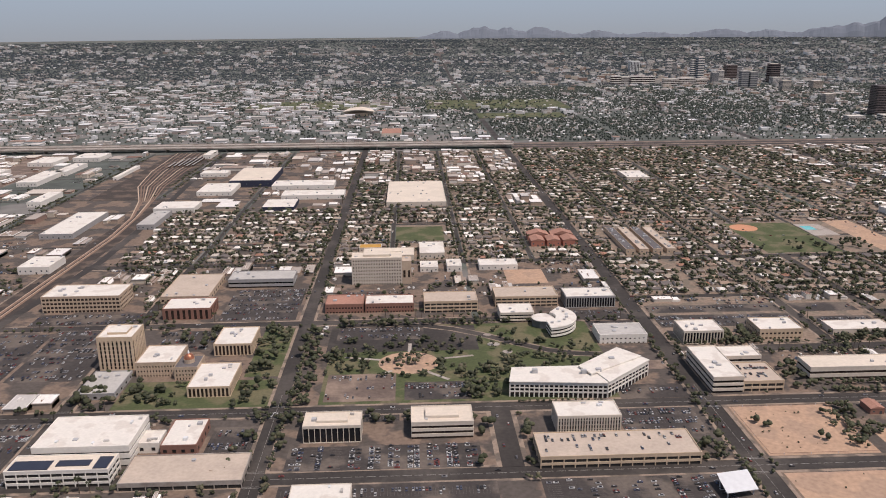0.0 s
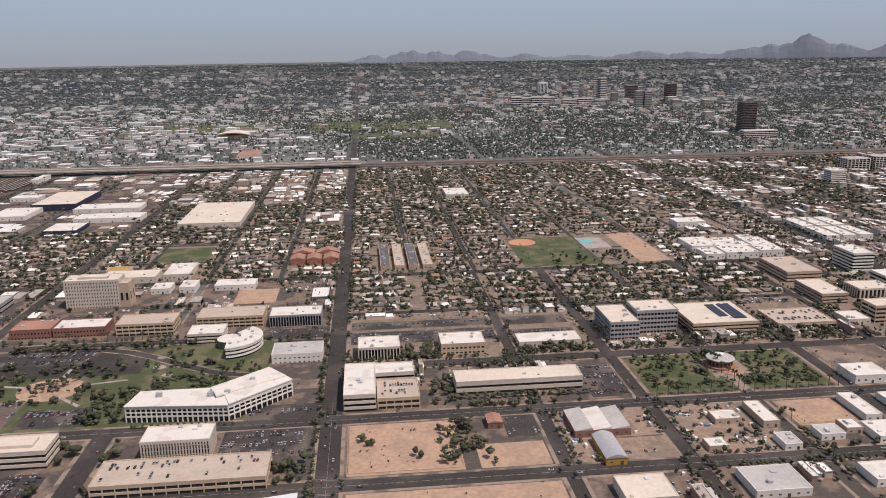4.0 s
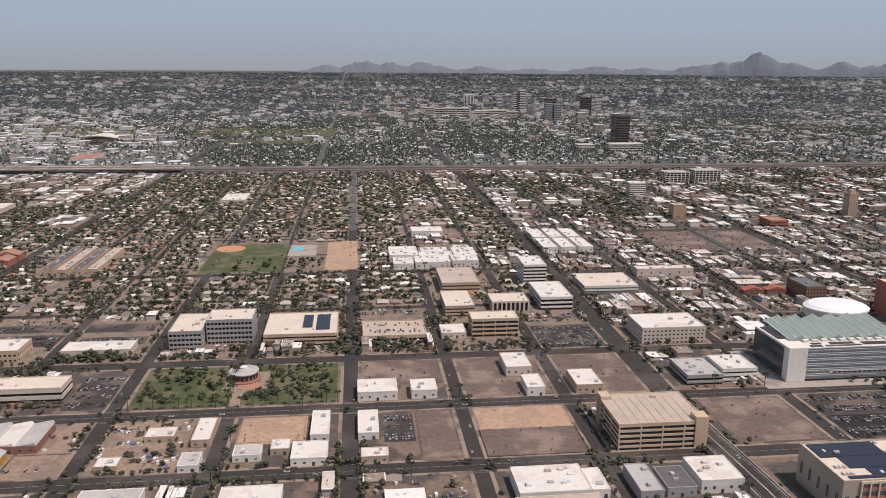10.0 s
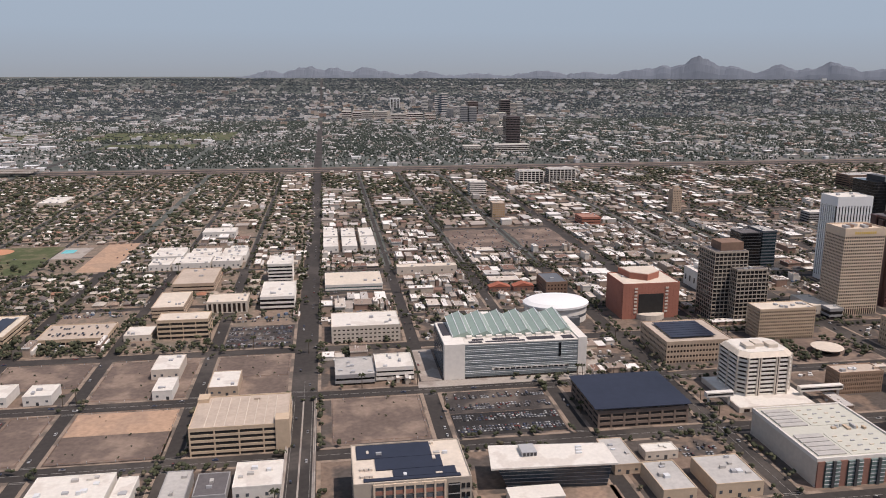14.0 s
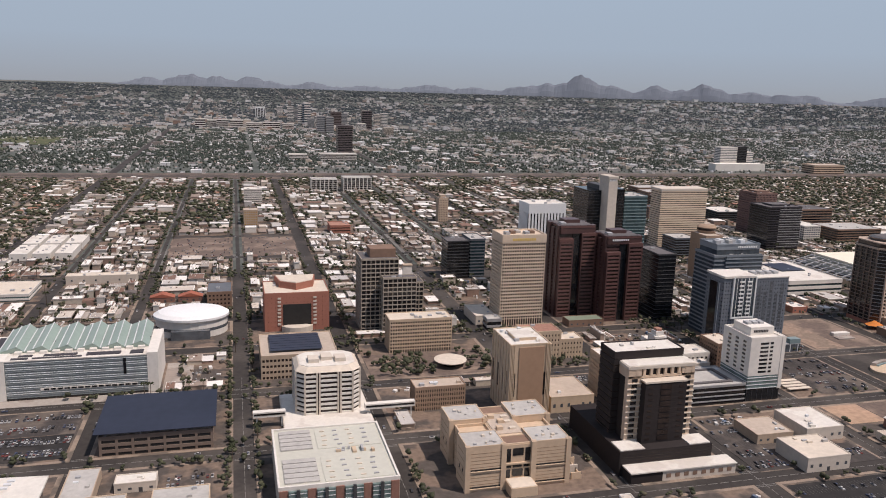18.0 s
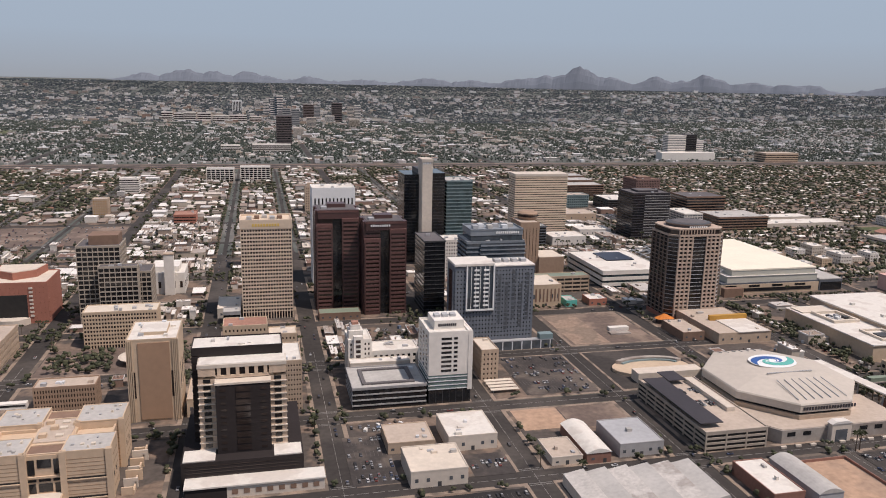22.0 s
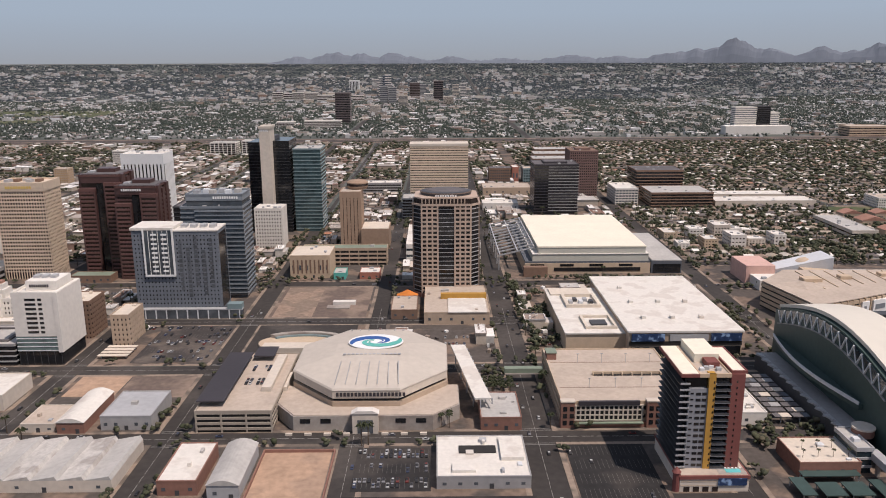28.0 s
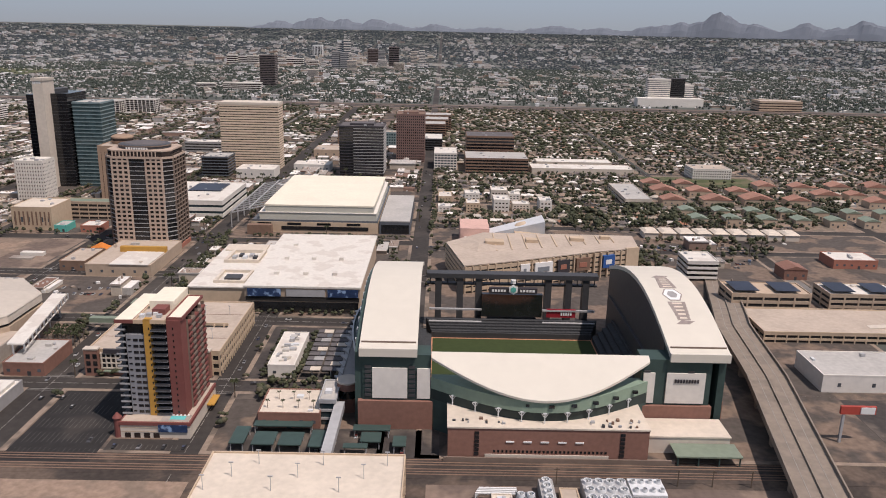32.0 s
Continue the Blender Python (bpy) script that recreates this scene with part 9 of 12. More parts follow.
def orange_hotel():
    """Slim hotel: balconied dark sides, grey window bay, ochre stripe, maroon corner and a podium with a pool."""
    e = thing("slim_hotel", 1077, 182, 0, "slim hotel tower with ochre stripe, grey bay and maroon corner", "building")
    take(1066, 167, 1090, 196)
    x0, y0, x1, y1, h = 1069, 173.5, 1084.6, 192.5, 30
    grey = mat("hotel_grey_panel", (0.25, 0.255, 0.27), 0.7, 0.08, 0.6)
    wine = mat("wine_red_panel", (0.2, 0.07, 0.06), 0.75, 0.1, 0.6)
    slab("core", e, BLACK_GLASS, x0 + 1, y0 + 1, 0, x1 - 1, y1 - 1, h - 1)
    slab("grey_bay", e, grey, x0 + 2.0, y0, 4, x0 + 6.6, y0 + 1.6, h - 3.6)
    slab("ochre_stripe", e, YELLOW_WALL, x0 + 6.6, y0 - 0.35, 4.6, x0 + 8.3, y0 + 1.6, h + 0.4)
    slab("maroon_corner", e, wine, x0 + 12.2, y0 - 0.1, 4.6, x1, y0 + 2.2, h + 0.2)
    slab("maroon_side", e, wine, x1 - 0.6, y0, 4.6, x1 + 0.1, y0 + 4.2, h)
    for k in range(15):
        z = 4.8 + 1.62 * k
        if z < h - 4.2:
            for j, (a, b) in enumerate(((0.3, 1.1), (1.7, 2.9), (3.2, 4.3))):
                slab("window", e, BLACK_GLASS, x0 + 2.0 + a, y0 - 0.06, z + 0.35 + (0.3 if j == 0 else 0), x0 + 2.0 + b, y0 + 0.2, z + 1.05)
        slab("west_balcony", e, DARK_METAL, x0 - 0.5, y0 - 0.4, z, x0 + 2.0, y1 - 1.5, z + 0.16)
        slab("west_rail", e, STEEL, x0 - 0.5, y0 - 0.42, z + 0.16, x0 + 2.0, y0 - 0.36, z + 0.6)
        slab("front_balcony", e, grey, x0 + 8.4, y0 - 0.7, z, x0 + 12.1, y0 + 1.2, z + 0.18)
        slab("front_rail", e, DARK_METAL, x0 + 8.4, y0 - 0.72, z + 0.18, x0 + 12.1, y0 - 0.62, z + 0.62)
        slab("stripe_window", e, BLACK_GLASS, x0 + 7.8, y0 - 0.4, z + 0.4, x0 + 8.1, y0 - 0.2, z + 1.0)
        slab("corner_window", e, BLACK_GLASS, x0 + 13.6, y0 - 0.15, z + 0.4, x0 + 13.9, y0 + 0.1, z + 1.0)
        for j in range(5):
            slab("side_balcony", e, (wine, UMBER_WALL)[j % 2], x1 - 0.3, y0 + 4.4 + 2.75 * j, z, x1 + 0.8, y0 + 6.9 + 2.75 * j, z + 0.62)
    for j in range(6):
        slab("side_fin", e, UMBER_WALL, x1 - 0.4, y0 + 4.2 + 2.75 * j, 4.6, x1 + 0.5, y0 + 4.42 + 2.75 * j, h - 1)
    slab("upper_storey", e, BLACK_GLASS, x0 + 1, y0 + 0.6, h - 3.4, x0 + 12, y1 - 0.5, h)
    slab("roof_west", e, HALL_ROOF, x0 - 0.2, y0 - 0.2, h, x0 + 4.0, y1, h + 0.5)
    part("west_fascia", ring_wall(x0 - 0.4, y0 - 0.4, x0 + 4.2, y1 + 0.2, h - 0.5, h + 0.35, 0.35), wine, e)
    slab("roof_mid", e, TAN_ROOF, x0 + 4.2, y0 + 0.2, h - 0.2, x0 + 12, y1, h + 0.1)
    part("mid_fascia", ring_wall(x0 + 4.2, y0 - 0.3, x0 + 12.1, y1 + 0.2, h - 0.6, h + 0.4, 0.4), OCHRE_WALL, e)
    slab("roof_house", e, HALL_ROOF, x0 + 5.4, y0 + 8, h + 0.1, x0 + 11.6, y1 + 0.4, h + 2.4)
    slab("lift_house", e, wine, x0 + 7.4, y0 + 4.2, h + 0.1, x0 + 10.6, y0 + 7.9, h + 1.6)
    for k in range(4):
        slab("roof_plant", e, (PALE_METAL, STEEL)[k % 2], x0 + 5 + 1.4 * k, y0 + 2 + 0.8 * (k % 3), h + 0.1, x0 + 6.1 + 1.4 * k, y0 + 3.2 + 0.8 * (k % 3), h + 0.9)
    slab("roof_east", e, HALL_ROOF, x0 + 12.4, y0 + 0.4, h + 0.4, x1 + 0.3, y1 - 2, h + 0.8)
    part("east_fascia", ring_wall(x0 + 12.2, y0 + 0.2, x1 + 0.6, y1 - 1.8, h + 0.2, h + 1.0, 0.35), wine, e)
    podium = slab("podium", e, CREAM_WALL, x0, 169.8, 0, 1086.4, y1, 4.2)
    slab("podium_band", podium, wine, x0 - 0.2, 169.6, 3.6, 1086.6, y1 + 0.2, 4.5)
    slab("podium_deck", podium, TAN_ROOF, x0 + 0.3, 170.1, 4.5, 1086.1, y1, 4.6)
    for z in (1.7, 2.8):
        slab("podium_line", podium, TAN_WALL, x0 + 0.2, 169.75, z, x0 + 9.4, 169.9, z + 0.2)
    for k in range(4):
        slab("doorway", podium, BROWN_GLASS, x0 + 1.0 + 2.4 * k, 169.7, 0.1, x0 + 2.5 + 2.4 * k, 170, 1.5)
    slab("screen", podium, SIGN_NAVY, 1078.6, 169.5, 1.9, 1085.8, 169.9, 3.9, "bright blue advertising screen")
    slab("pool_deck", podium, CONC, 1079, 170.3, 4.6, 1086, 173.4, 4.68)
    slab("pool", podium, POOL, 1081, 171.0, 4.66, 1084.8, 172.8, 4.74, "turquoise roof pool")
    for k in range(6):
        slab("sun_lounger", podium, SIGN_WHITE, 1080.2 + 0.95 * k, 173.0, 4.68, 1080.6 + 0.95 * k, 173.6, 4.85)
    slab("side_awning", podium, YELLOW_WALL, 1086.5, 184, 2.0, 1088.4, 190, 2.3, "ochre awning")
    part("turret", loft([ring(x0 - 0.8, 170.4, 0.9, 0.9, 10, 0), ring(x0 - 0.8, 170.4, 0.9, 0.9, 10, 5.2), ring(x0 - 0.8, 170.4, 1.2, 1.2, 10, 5.4), ring(x0 - 0.8, 170.4, 0.1, 0.1, 10, 6.8)]), wine, e)
    lot(1067, 163.6, 1087, 169, 0.2, ASPHALT)


orange_hotel()

# ---- ballpark ----


def ballpark():
    e = thing("ballpark", 1173, 230, 0, "retractable-roof ballpark with white roof arches and brick base", "stadium")
    take(1118, 158, 1226, 270)
    yS, yN = 178, 253
    def arch(y):
        f = (y - yS) / (yN - yS)
        return 22.4 + 7.6 * math.sin(math.pi * f)
    n = 18
    def arch_strip(x0, x1, y0, y1, off, th):
        ys = [y0 + (y1 - y0) * i / n for i in range(n + 1)]
        v, f = [], []
        for y in ys:
            z = arch(y) + off
            v += [(x0, y, z - th), (x1, y, z - th), (x1, y, z), (x0, y, z)]
        for i in range(n):
            a, b = 4 * i, 4 * i + 4
            f += [(a + 3, a + 2, b + 2, b + 3), (a, b, b + 1, a + 1), (a, a + 3, b + 3, b), (a + 1, b + 1, b + 2, a + 2)]
        return v, f + [(0, 1, 2, 3), (4 * n + 3, 4 * n + 2, 4 * n + 1, 4 * n)]
    for nm, x0, x1 in (("west_roof", 1128.2, 1143), ("east_roof", 1207.3, 1222.6)):
        part(nm, arch_strip(x0, x1, yS - 1, yN, 0.3, 1.2), BALL_ROOF, e, "white arched roof panel")
        part(nm + "_beam", arch_strip(x0 + 0.4, x1 - 0.4, yS, yN, -0.9, 2.0), GREEN_STEEL, e)
        part(nm + "_eave", box_geo(x0, yS - 1.6, 20.4, x1, yS - 0.6, 22.6), BALL_ROOF, e)
        part(nm + "_rail", box_geo(x0 + 0.4, yS + 1.2, arch(yS + 1.2) + 0.3, x1 - 0.4, yS + 1.4, arch(yS + 1.2) + 0.75), UMBER_WALL, e)
    # outer walls under the arches
    def wall_under(x0, x1, name, material, y0=yS, y1=yN):
        ys = [y0 + (y1 - y0) * i / n for i in range(n + 1)]
        v, f = [], []
        for y in ys:
            v += [(x0, y, 0), (x1, y, 0), (x1, y, arch(y) - 1.4), (x0, y, arch(y) - 1.4)]
        for i in range(n):
            a, b = 4 * i, 4 * i + 4
            f += [(a + 3, a + 2, b + 2, b + 3), (a, b, b + 1, a + 1), (a, a + 3, b + 3, b), (a + 1, b + 1, b + 2, a + 2)]
        part(name, (v, f + [(0, 1, 2, 3), (4 * n + 3, 4 * n + 2, 4 * n + 1, 4 * n)]), material, e)
    wall_under(1127, 1129, "west_wall", GREEN_STEEL)
    wall_under(1220.4, 1222.2, "east_wall", GREEN_STEEL)
    # Inner wall coloured dark for the shadow under the east roof.
    wall_under(1207.6, 1208.2, "east_inner_wall", DARK_METAL, 184, yN)
    for k in range(10):
        y = yS + 4 + 7.2 * k
        slab("east_buttress", e, GREEN_STEEL, 1222.1, y, 0, 1223, y + 1.2, arch(y) - 2)
    # clerestory of white-framed triangles under the west roof edge
    def bar(p, q, t, mt, parent, name):
        """A straight square bar in the plane of the west wall."""
        (ya, za), (yb, zb) = p, q
        d = math.hypot(yb - ya, zb - za)
        ny, nz = -(zb - za) / d * t, (yb - ya) / d * t
        side = [(ya - ny, za - nz), (yb - ny, zb - nz), (yb + ny, zb + nz), (ya + ny, za + nz)]
        part(name, ([(1126.5, y, z) for y, z in side] + [(1127.1, y, z) for y, z in side], [(0, 1, 2, 3), (7, 6, 5, 4), (0, 4, 5, 1), (1, 5, 6, 2), (2, 6, 7, 3), (3, 7, 4, 0)]), mt, parent)
    for k in range(15):
        ya, yb = 184 + 4.4 * k, 188.4 + 4.4 * k
        ym = (ya + yb) / 2
        pane = part("clerestory_pane", ([(x, y, z) for x in (1126.7, 1127.05) for y, z in ((ya, arch(ya) - 2), (yb, arch(yb) - 2), (ym, arch(ym) - 6.4))], [(0, 1, 2), (5, 4, 3), (0, 3, 4, 1), (1, 4, 5, 2), (2, 5, 3, 0)]), BLUE_GLASS, e)
        bar((ya, arch(ya) - 2), (ym, arch(ym) - 6.4), 0.16, PALE_METAL, pane, "truss_bar")
        bar((ym, arch(ym) - 6.4), (yb, arch(yb) - 2), 0.16, PALE_METAL, pane, "truss_bar")
        bar((ya, arch(ya) - 6.6), (yb, arch(yb) - 6.6), 0.14, GREY_WALL, pane, "lower_chord")
    curve = [(1127.1 - 1.2 - 3.6 * math.sin(math.pi * i / 16), 194 + 56 * i / 16) for i in range(17)]
    rim = [(x - 0.35, y) for x, y in curve]
    part("balcony", prism(curve + [(1127.2, 250), (1127.2, 194)], 10.6, 12.2), GREEN_STEEL, e)
    part("balcony_edge", prism(rim + curve[::-1], 12.0, 13.0), PALE_METAL, e, "pale metal edge of the curved balcony")
    slab("terrace", e, DARK_METAL, 1120, 190, 0, 1127.1, 250, 5.8)
    slab("terrace_roof", e, GREY_WALL, 1120.2, 190.2, 5.8, 1127, 249.8, 6.0)
    for k in range(12):
        y = 191 + 4.8 * k
        part("sawtooth_awning", prism([(1119.2, y + 4.2), (1121.4, y + 0.4), (1121.4, y + 4.6)], 5.8, 6.3), STEEL, e)
    turret = part("brick_turret", loft([ring(1124, 187.5, 2.9, 2.9, 24, 0), ring(1124, 187.5, 2.9, 2.9, 24, 8.4)]), BRICK_WALL, e, "small round brick turret")
    part("turret_rim", loft([ring(1124, 187.5, 3.05, 3.05, 24, 8.4), ring(1124, 187.5, 3.05, 3.05, 24, 8.9)]), CREAM_WALL, turret)
    part("turret_glass", loft([ring(1124, 187.5, 2.95, 2.95, 24, 4.2), ring(1124, 187.5, 2.95, 2.95, 24, 6.4)]), BLACK_GLASS, turret)
    slab("east_brick", e, BRICK_WALL, 1222.1, 182, 0, 1224, 250, 7)
    # south piers with white panels
    for x0, x1, panels in ((1129, 1146.5, ((1131.5, 1140.5), (1143.0, 1146.4))), (1200.5, 1218.5, ((1201, 1204), (1207, 1217)))):
        slab("south_pier", e, GREEN_STEEL, x0, 177.6, 0, x1, 184, 20.6)
        slab("pier_brick", e, BRICK_WALL, x0 - 1.2, 176.6, 0, x1 + 0.6, 178, 8)
        for a, b in panels:
            slab("white_panel", e, WHITE_WALL, a, 177.2, 8.6, b, 177.7, 17)
        for a in (x0 + 0.6, x0 + 11.9):
            for k in range(7):
                slab("louvre", e, DARK_METAL, a, 177.3, 9 + 1.3 * k, a + 1.6, 177.7, 9.8 + 1.3 * k)
    bar_sign(e, 1209, 1215.5, 177.1, 14.4, 15.4, SIGN_DARK, 9)
    # bowed glass front and its sloping white canopy
    m = 20
    def bow(a, depth, y):
        return [(1146.6 + 55.6 * i / m, y - depth * math.sin(math.pi * i / m)) for i in range(m + 1)]
    def bow_solid(depth, y, z0, z1, yb=179.0):
        return prism(bow(0, depth, y) + [(1202.2, yb), (1146.6, yb)], z0, z1)
    part("glass_front", bow_solid(11.2, 177.2, 0, 13.6), GREEN_STEEL, e)
    part("glass_band", bow_solid(11.6, 177.2, 8.8, 11.7), mat("tinted_green_glazing", (0.03, 0.045, 0.042), 0.5, 0.12, 0.6), e)
    part("upper_frieze", bow_solid(12.5, 177.2, 11.6, 14.7), mat("sage_panel", (0.22, 0.3, 0.23), 0.6, 0.1, 0.6), e)
    for k in range(1, 10):
        f = k / 10
        x, y = 1146.6 + 55.6 * f, 177.2 - 12.7 * math.sin(math.pi * f)
        slab("mast", e, PALE_METAL, x - 0.12, y - 0.1, 8.8, x + 0.12, y + 0.1, 11.8)
        slab("mast_head", e, PALE_METAL, x - 0.5, y - 0.1, 11.4, x + 0.5, y + 0.1, 11.7)
        for q in (-1, 1):
            part("mast_strut", ([(x - 0.06, y - 0.1, 10.4), (x + 0.06, y - 0.1, 10.4), (x + 0.06 + 0.8 * q, y - 0.1, 11.6), (x - 0.06 + 0.8 * q, y - 0.1, 11.6), (x - 0.06, y + 0.05, 10.4), (x + 0.06, y + 0.05, 10.4), (x + 0.06 + 0.8 * q, y + 0.05, 11.6), (x - 0.06 + 0.8 * q, y + 0.05, 11.6)], [(0, 1, 2, 3), (7, 6, 5, 4), (0, 4, 5, 1), (1, 5, 6, 2), (2, 6, 7, 3), (3, 7, 4, 0)]), PALE_METAL, e)
        slab("frieze_opening", e, BLACK_GLASS, x + 0.9, y - 0.1, 13.0, x + 2.2, y + 0.6, 13.7)
    fr, bk = bow(0, 12.6, 176.8), bow(0, 0, 178.6)
    zf = [20.3 - 5.2 * math.sin(math.pi * i / m) for i in range(m + 1)]
    v = [(x, y, z) for (x, y), z in zip(fr, zf)] + [(x, y, 21.2) for x, y in bk] + [(x, y, z - 0.6) for (x, y), z in zip(fr, zf)] + [(x, y, 20.6) for x, y in bk]
    q = m + 1
    f = []
    for i in range(m):
        f += [(i, i + 1, q + i + 1, q + i), (2 * q + i, 3 * q + i, 3 * q + i + 1, 2 * q + i + 1), (i, 2 * q + i, 2 * q + i + 1, i + 1), (q + i, q + i + 1, 3 * q + i + 1, 3 * q + i)]
    part("south_canopy", (v, f), BALL_ROOF, e, "white bowed canopy roof")
    # terrace block
    slab("terrace_block", e, BRICK_WALL, 1151, 162.2, 0, 1199.5, 171, 8.6)
    part("terrace_deck", merge(box_geo(1150.8, 162, 8.6, 1199.7, 178, 9.0)), CREAM_ROOF, e)
    slab("terrace_band", e, CREAM_WALL, 1160, 162.0, 1.0, 1190, 162.3, 1.8)
    for k in range(28):
        slab("small_window", e, BLACK_GLASS, 1162 + 1.0 * k, 162.1, 2.3, 1162.5 + 1.0 * k, 162.35, 2.9)
    for x in (1157.4, 1192.6):
        for k in range(6):
            slab("stair_window", e, BLACK_GLASS, x, 162.05, 1.5 + 1.1 * k, x + 1.1, 162.35, 2.3 + 1.1 * k)
    for k in range(5):
        slab("sign_dash", e, SIGN_WHITE, 1165 + 4.2 * k, 162.0, 5.0, 1167 + 4.2 * k, 162.3, 5.35)
    rnd = random.Random(4)
    for k in range(26):
        x = rnd.choice((rnd.uniform(1151.5, 1166), rnd.uniform(1184, 1198.5)))
        y = rnd.uniform(162.6, 166)
        slab("terrace_unit", e, rnd.choice((STEEL, DARK_METAL, BROWN_WALL)), x, y, 9, x + rnd.uniform(0.3, 0.9), y + rnd.uniform(0.3, 0.9), 9.2 + rnd.uniform(0.1, 0.5))
    # inside: field, stands, scoreboard; turf and stands are darkened for roof shade
    slab("field", e, TURF, 1146, 199, -0.2, 1200, 239, 0.32, "mown green turf")
    part("infield", loft([ring(1173, 210, 13, 11, 24, 0.3), ring(1173, 210, 13, 11, 24, 0.42)]), CLAY, e, "reddish clay infield")
    part("warning_track", ring_wall(1144, 197, 1202, 241, 0, 0.38, 2.4), CLAY, e)
    def rake(name, pts_low, pts_high, z0, z1, rows=9):
        geo = []
        for k in range(rows):
            t0, t1 = k / rows, (k + 1) / rows
            p = [tuple(a + (b - a) * t for a, b in zip(l, h)) for l, h, t in ((pts_low[0], pts_high[0], t0), (pts_low[1], pts_high[1], t0), (pts_low[1], pts_high[1], t1), (pts_low[0], pts_high[0], t1))]
            geo.append(prism(p, 0, z0 + (z1 - z0) * (k + 1) / rows))
        for g in geo:
            part(name, g, SHADED_SEATS, e)
    rake("west_stand_tier", [(1146, 238), (1146, 200)], [(1130, 248), (1130, 188)], 1, 11)
    rake("east_stand_tier", [(1200, 200), (1200, 238)], [(1216, 188), (1216, 248)], 1, 11)
    rake("south_stand_tier", [(1146, 200), (1200, 200)], [(1130, 184), (1216, 184)], 1, 10)
    rake("north_stand_tier", [(1200, 240), (1146, 240)], [(1203, 247), (1144, 247)], 2, 4.5, 5)
    slab("upper_west_deck", e, DARK_METAL, 1129.2, 186, 12, 1139, 250, 13)
    slab("upper_east_deck", e, DARK_METAL, 1207, 186, 12, 1217.4, 250, 13)
    # North columns and truss get dark metal as their shaded look.
    for x in (1148, 1155.5, 1162, 1186, 1193, 1199):
        slab("north_column", e, DARK_METAL, x - 1.1, 249, 0, x + 1.1, 252.4, 18.4)
    slab("north_truss", e, DARK_METAL, 1144, 248.6, 18.4, 1203, 252.8, 20)
    slab("north_truss_low", e, DARK_METAL, 1144, 250, 15.6, 1203, 252, 16.2)
    for k in range(20):
        slab("truss_web", e, DARK_METAL, 1145 + 3 * k, 250.6, 16.2, 1145.3 + 3 * k, 251.2, 18.4)
    slab("outfield_wall", e, DARK_METAL, 1146, 239.2, 0, 1200, 240, 2.2)
    board = slab("scoreboard", e, BLACK_GLASS, 1163, 247.6, 5, 1184, 249.6, 13.2)
    head = slab("scoreboard_head", e, SIGN_DARK, 1165.5, 247.2, 13.6, 1182, 248.8, 15.6)
    slab("scoreboard_foot", e, DARK_METAL, 1165, 248, 0, 1182, 249.4, 5)
    hexa = [(1173.7 + 1.7 * math.cos(a + math.pi / 6), 15.2 + 1.7 * math.sin(a + math.pi / 6)) for a in [k * math.pi / 3 for k in range(6)]]
    part("badge", loft([[(x, 246.8, z) for x, z in hexa], [(x, 247.2, z) for x, z in hexa]]), SIGN_WHITE, e, "white hexagonal badge")
    small = [(1173.7 + (x - 1173.7) * 0.6, 15.2 + (z - 15.2) * 0.6) for x, z in hexa]
    part("badge_core", loft([[(x, 246.6, z) for x, z in small], [(x, 246.8, z) for x, z in small]]), SIGN_TEAL, e)
    part("top_badge", loft([ring(1173.7, 248, 0.9, 0.9, 14, 17.2), ring(1173.7, 248, 0.9, 0.9, 14, 18.4)]), SIGN_WHITE, e)
    bar_sign(e, 1166.4, 1171.4, 247.2, 14.3, 15.1, SIGN_WHITE, 5)
    bar_sign(e, 1176.0, 1181.4, 247.2, 14.3, 15.1, SIGN_WHITE, 5)
    slab("advert_board", e, mat("advert_red", (0.3, 0.02, 0.03), 0.5, 0.1, 0.8), 1185.5, 246.8, 5.4, 1195.5, 247.4, 8.4)
    bar_sign(e, 1190.4, 1194.4, 246.8, 6.2, 7.4, SIGN_WHITE, 5)
    for x0, x1 in ((1145, 1163), (1184, 1202)):
        slab("gallery", e, STEEL, x0, 244.5, 3.4, x1, 246.5, 4.2)
        slab("gallery", e, STEEL, x0, 246.5, 7.6, x1, 247.4, 8.1)
    for k in range(16):
        slab("seat_block", e, STEEL if k % 3 else CONC, 1132 + 0.6 * k, 236 - 2.2 * k, 9.2 - 0.5 * k, 1136 + 0.6 * k, 236.4 - 2.2 * k, 9.6 - 0.5 * k)
    # roof emblem on the east panel: a hexagon between two tapering ribbons
    def lay(name, outline, mt, lift):
        v = [(x, y, arch(y) + 0.3 + lift) for x, y in outline] + [(x, y, arch(y) + 0.2) for x, y in outline]
        k = len(outline)
        part(name, (v, [tuple(range(k)), tuple(range(2 * k - 1, k - 1, -1))] + [(i, k + i, k + (i + 1) % k, (i + 1) % k) for i in range(k)]), mt, e)
    ex, ey = 1214.4, 203.5
    hexa6 = lambda r, q: [(ex + r * math.cos(k * math.pi / 3), ey + q * math.sin(k * math.pi / 3)) for k in range(6)]
    lay("emblem_rim", hexa6(2.9, 4.0), FADED, 0.05)
    lay("emblem_ground", hexa6(2.5, 3.5), SIGN_WHITE, 0.08)
    lay("emblem_core", hexa6(1.5, 2.1), GREY_WALL, 0.11)
    for side in (-1, 1):
        for k in range(5):
            y = ey + side * (5.0 + 1.75 * k)
            w = 2.4 - 0.16 * k
            lay("ribbon_bar", [(ex - w, y - 0.9), (ex + w, y - 0.9), (ex + w, y + 0.85), (ex - w, y + 0.85)], FADED, 0.05)
            lay("ribbon_gap", [(ex - w * 0.55, y - 0.35), (ex + w * 0.55, y - 0.35), (ex + w * 0.55, y + 0.35), (ex - w * 0.55, y + 0.35)], CREAM_ROOF, 0.08)
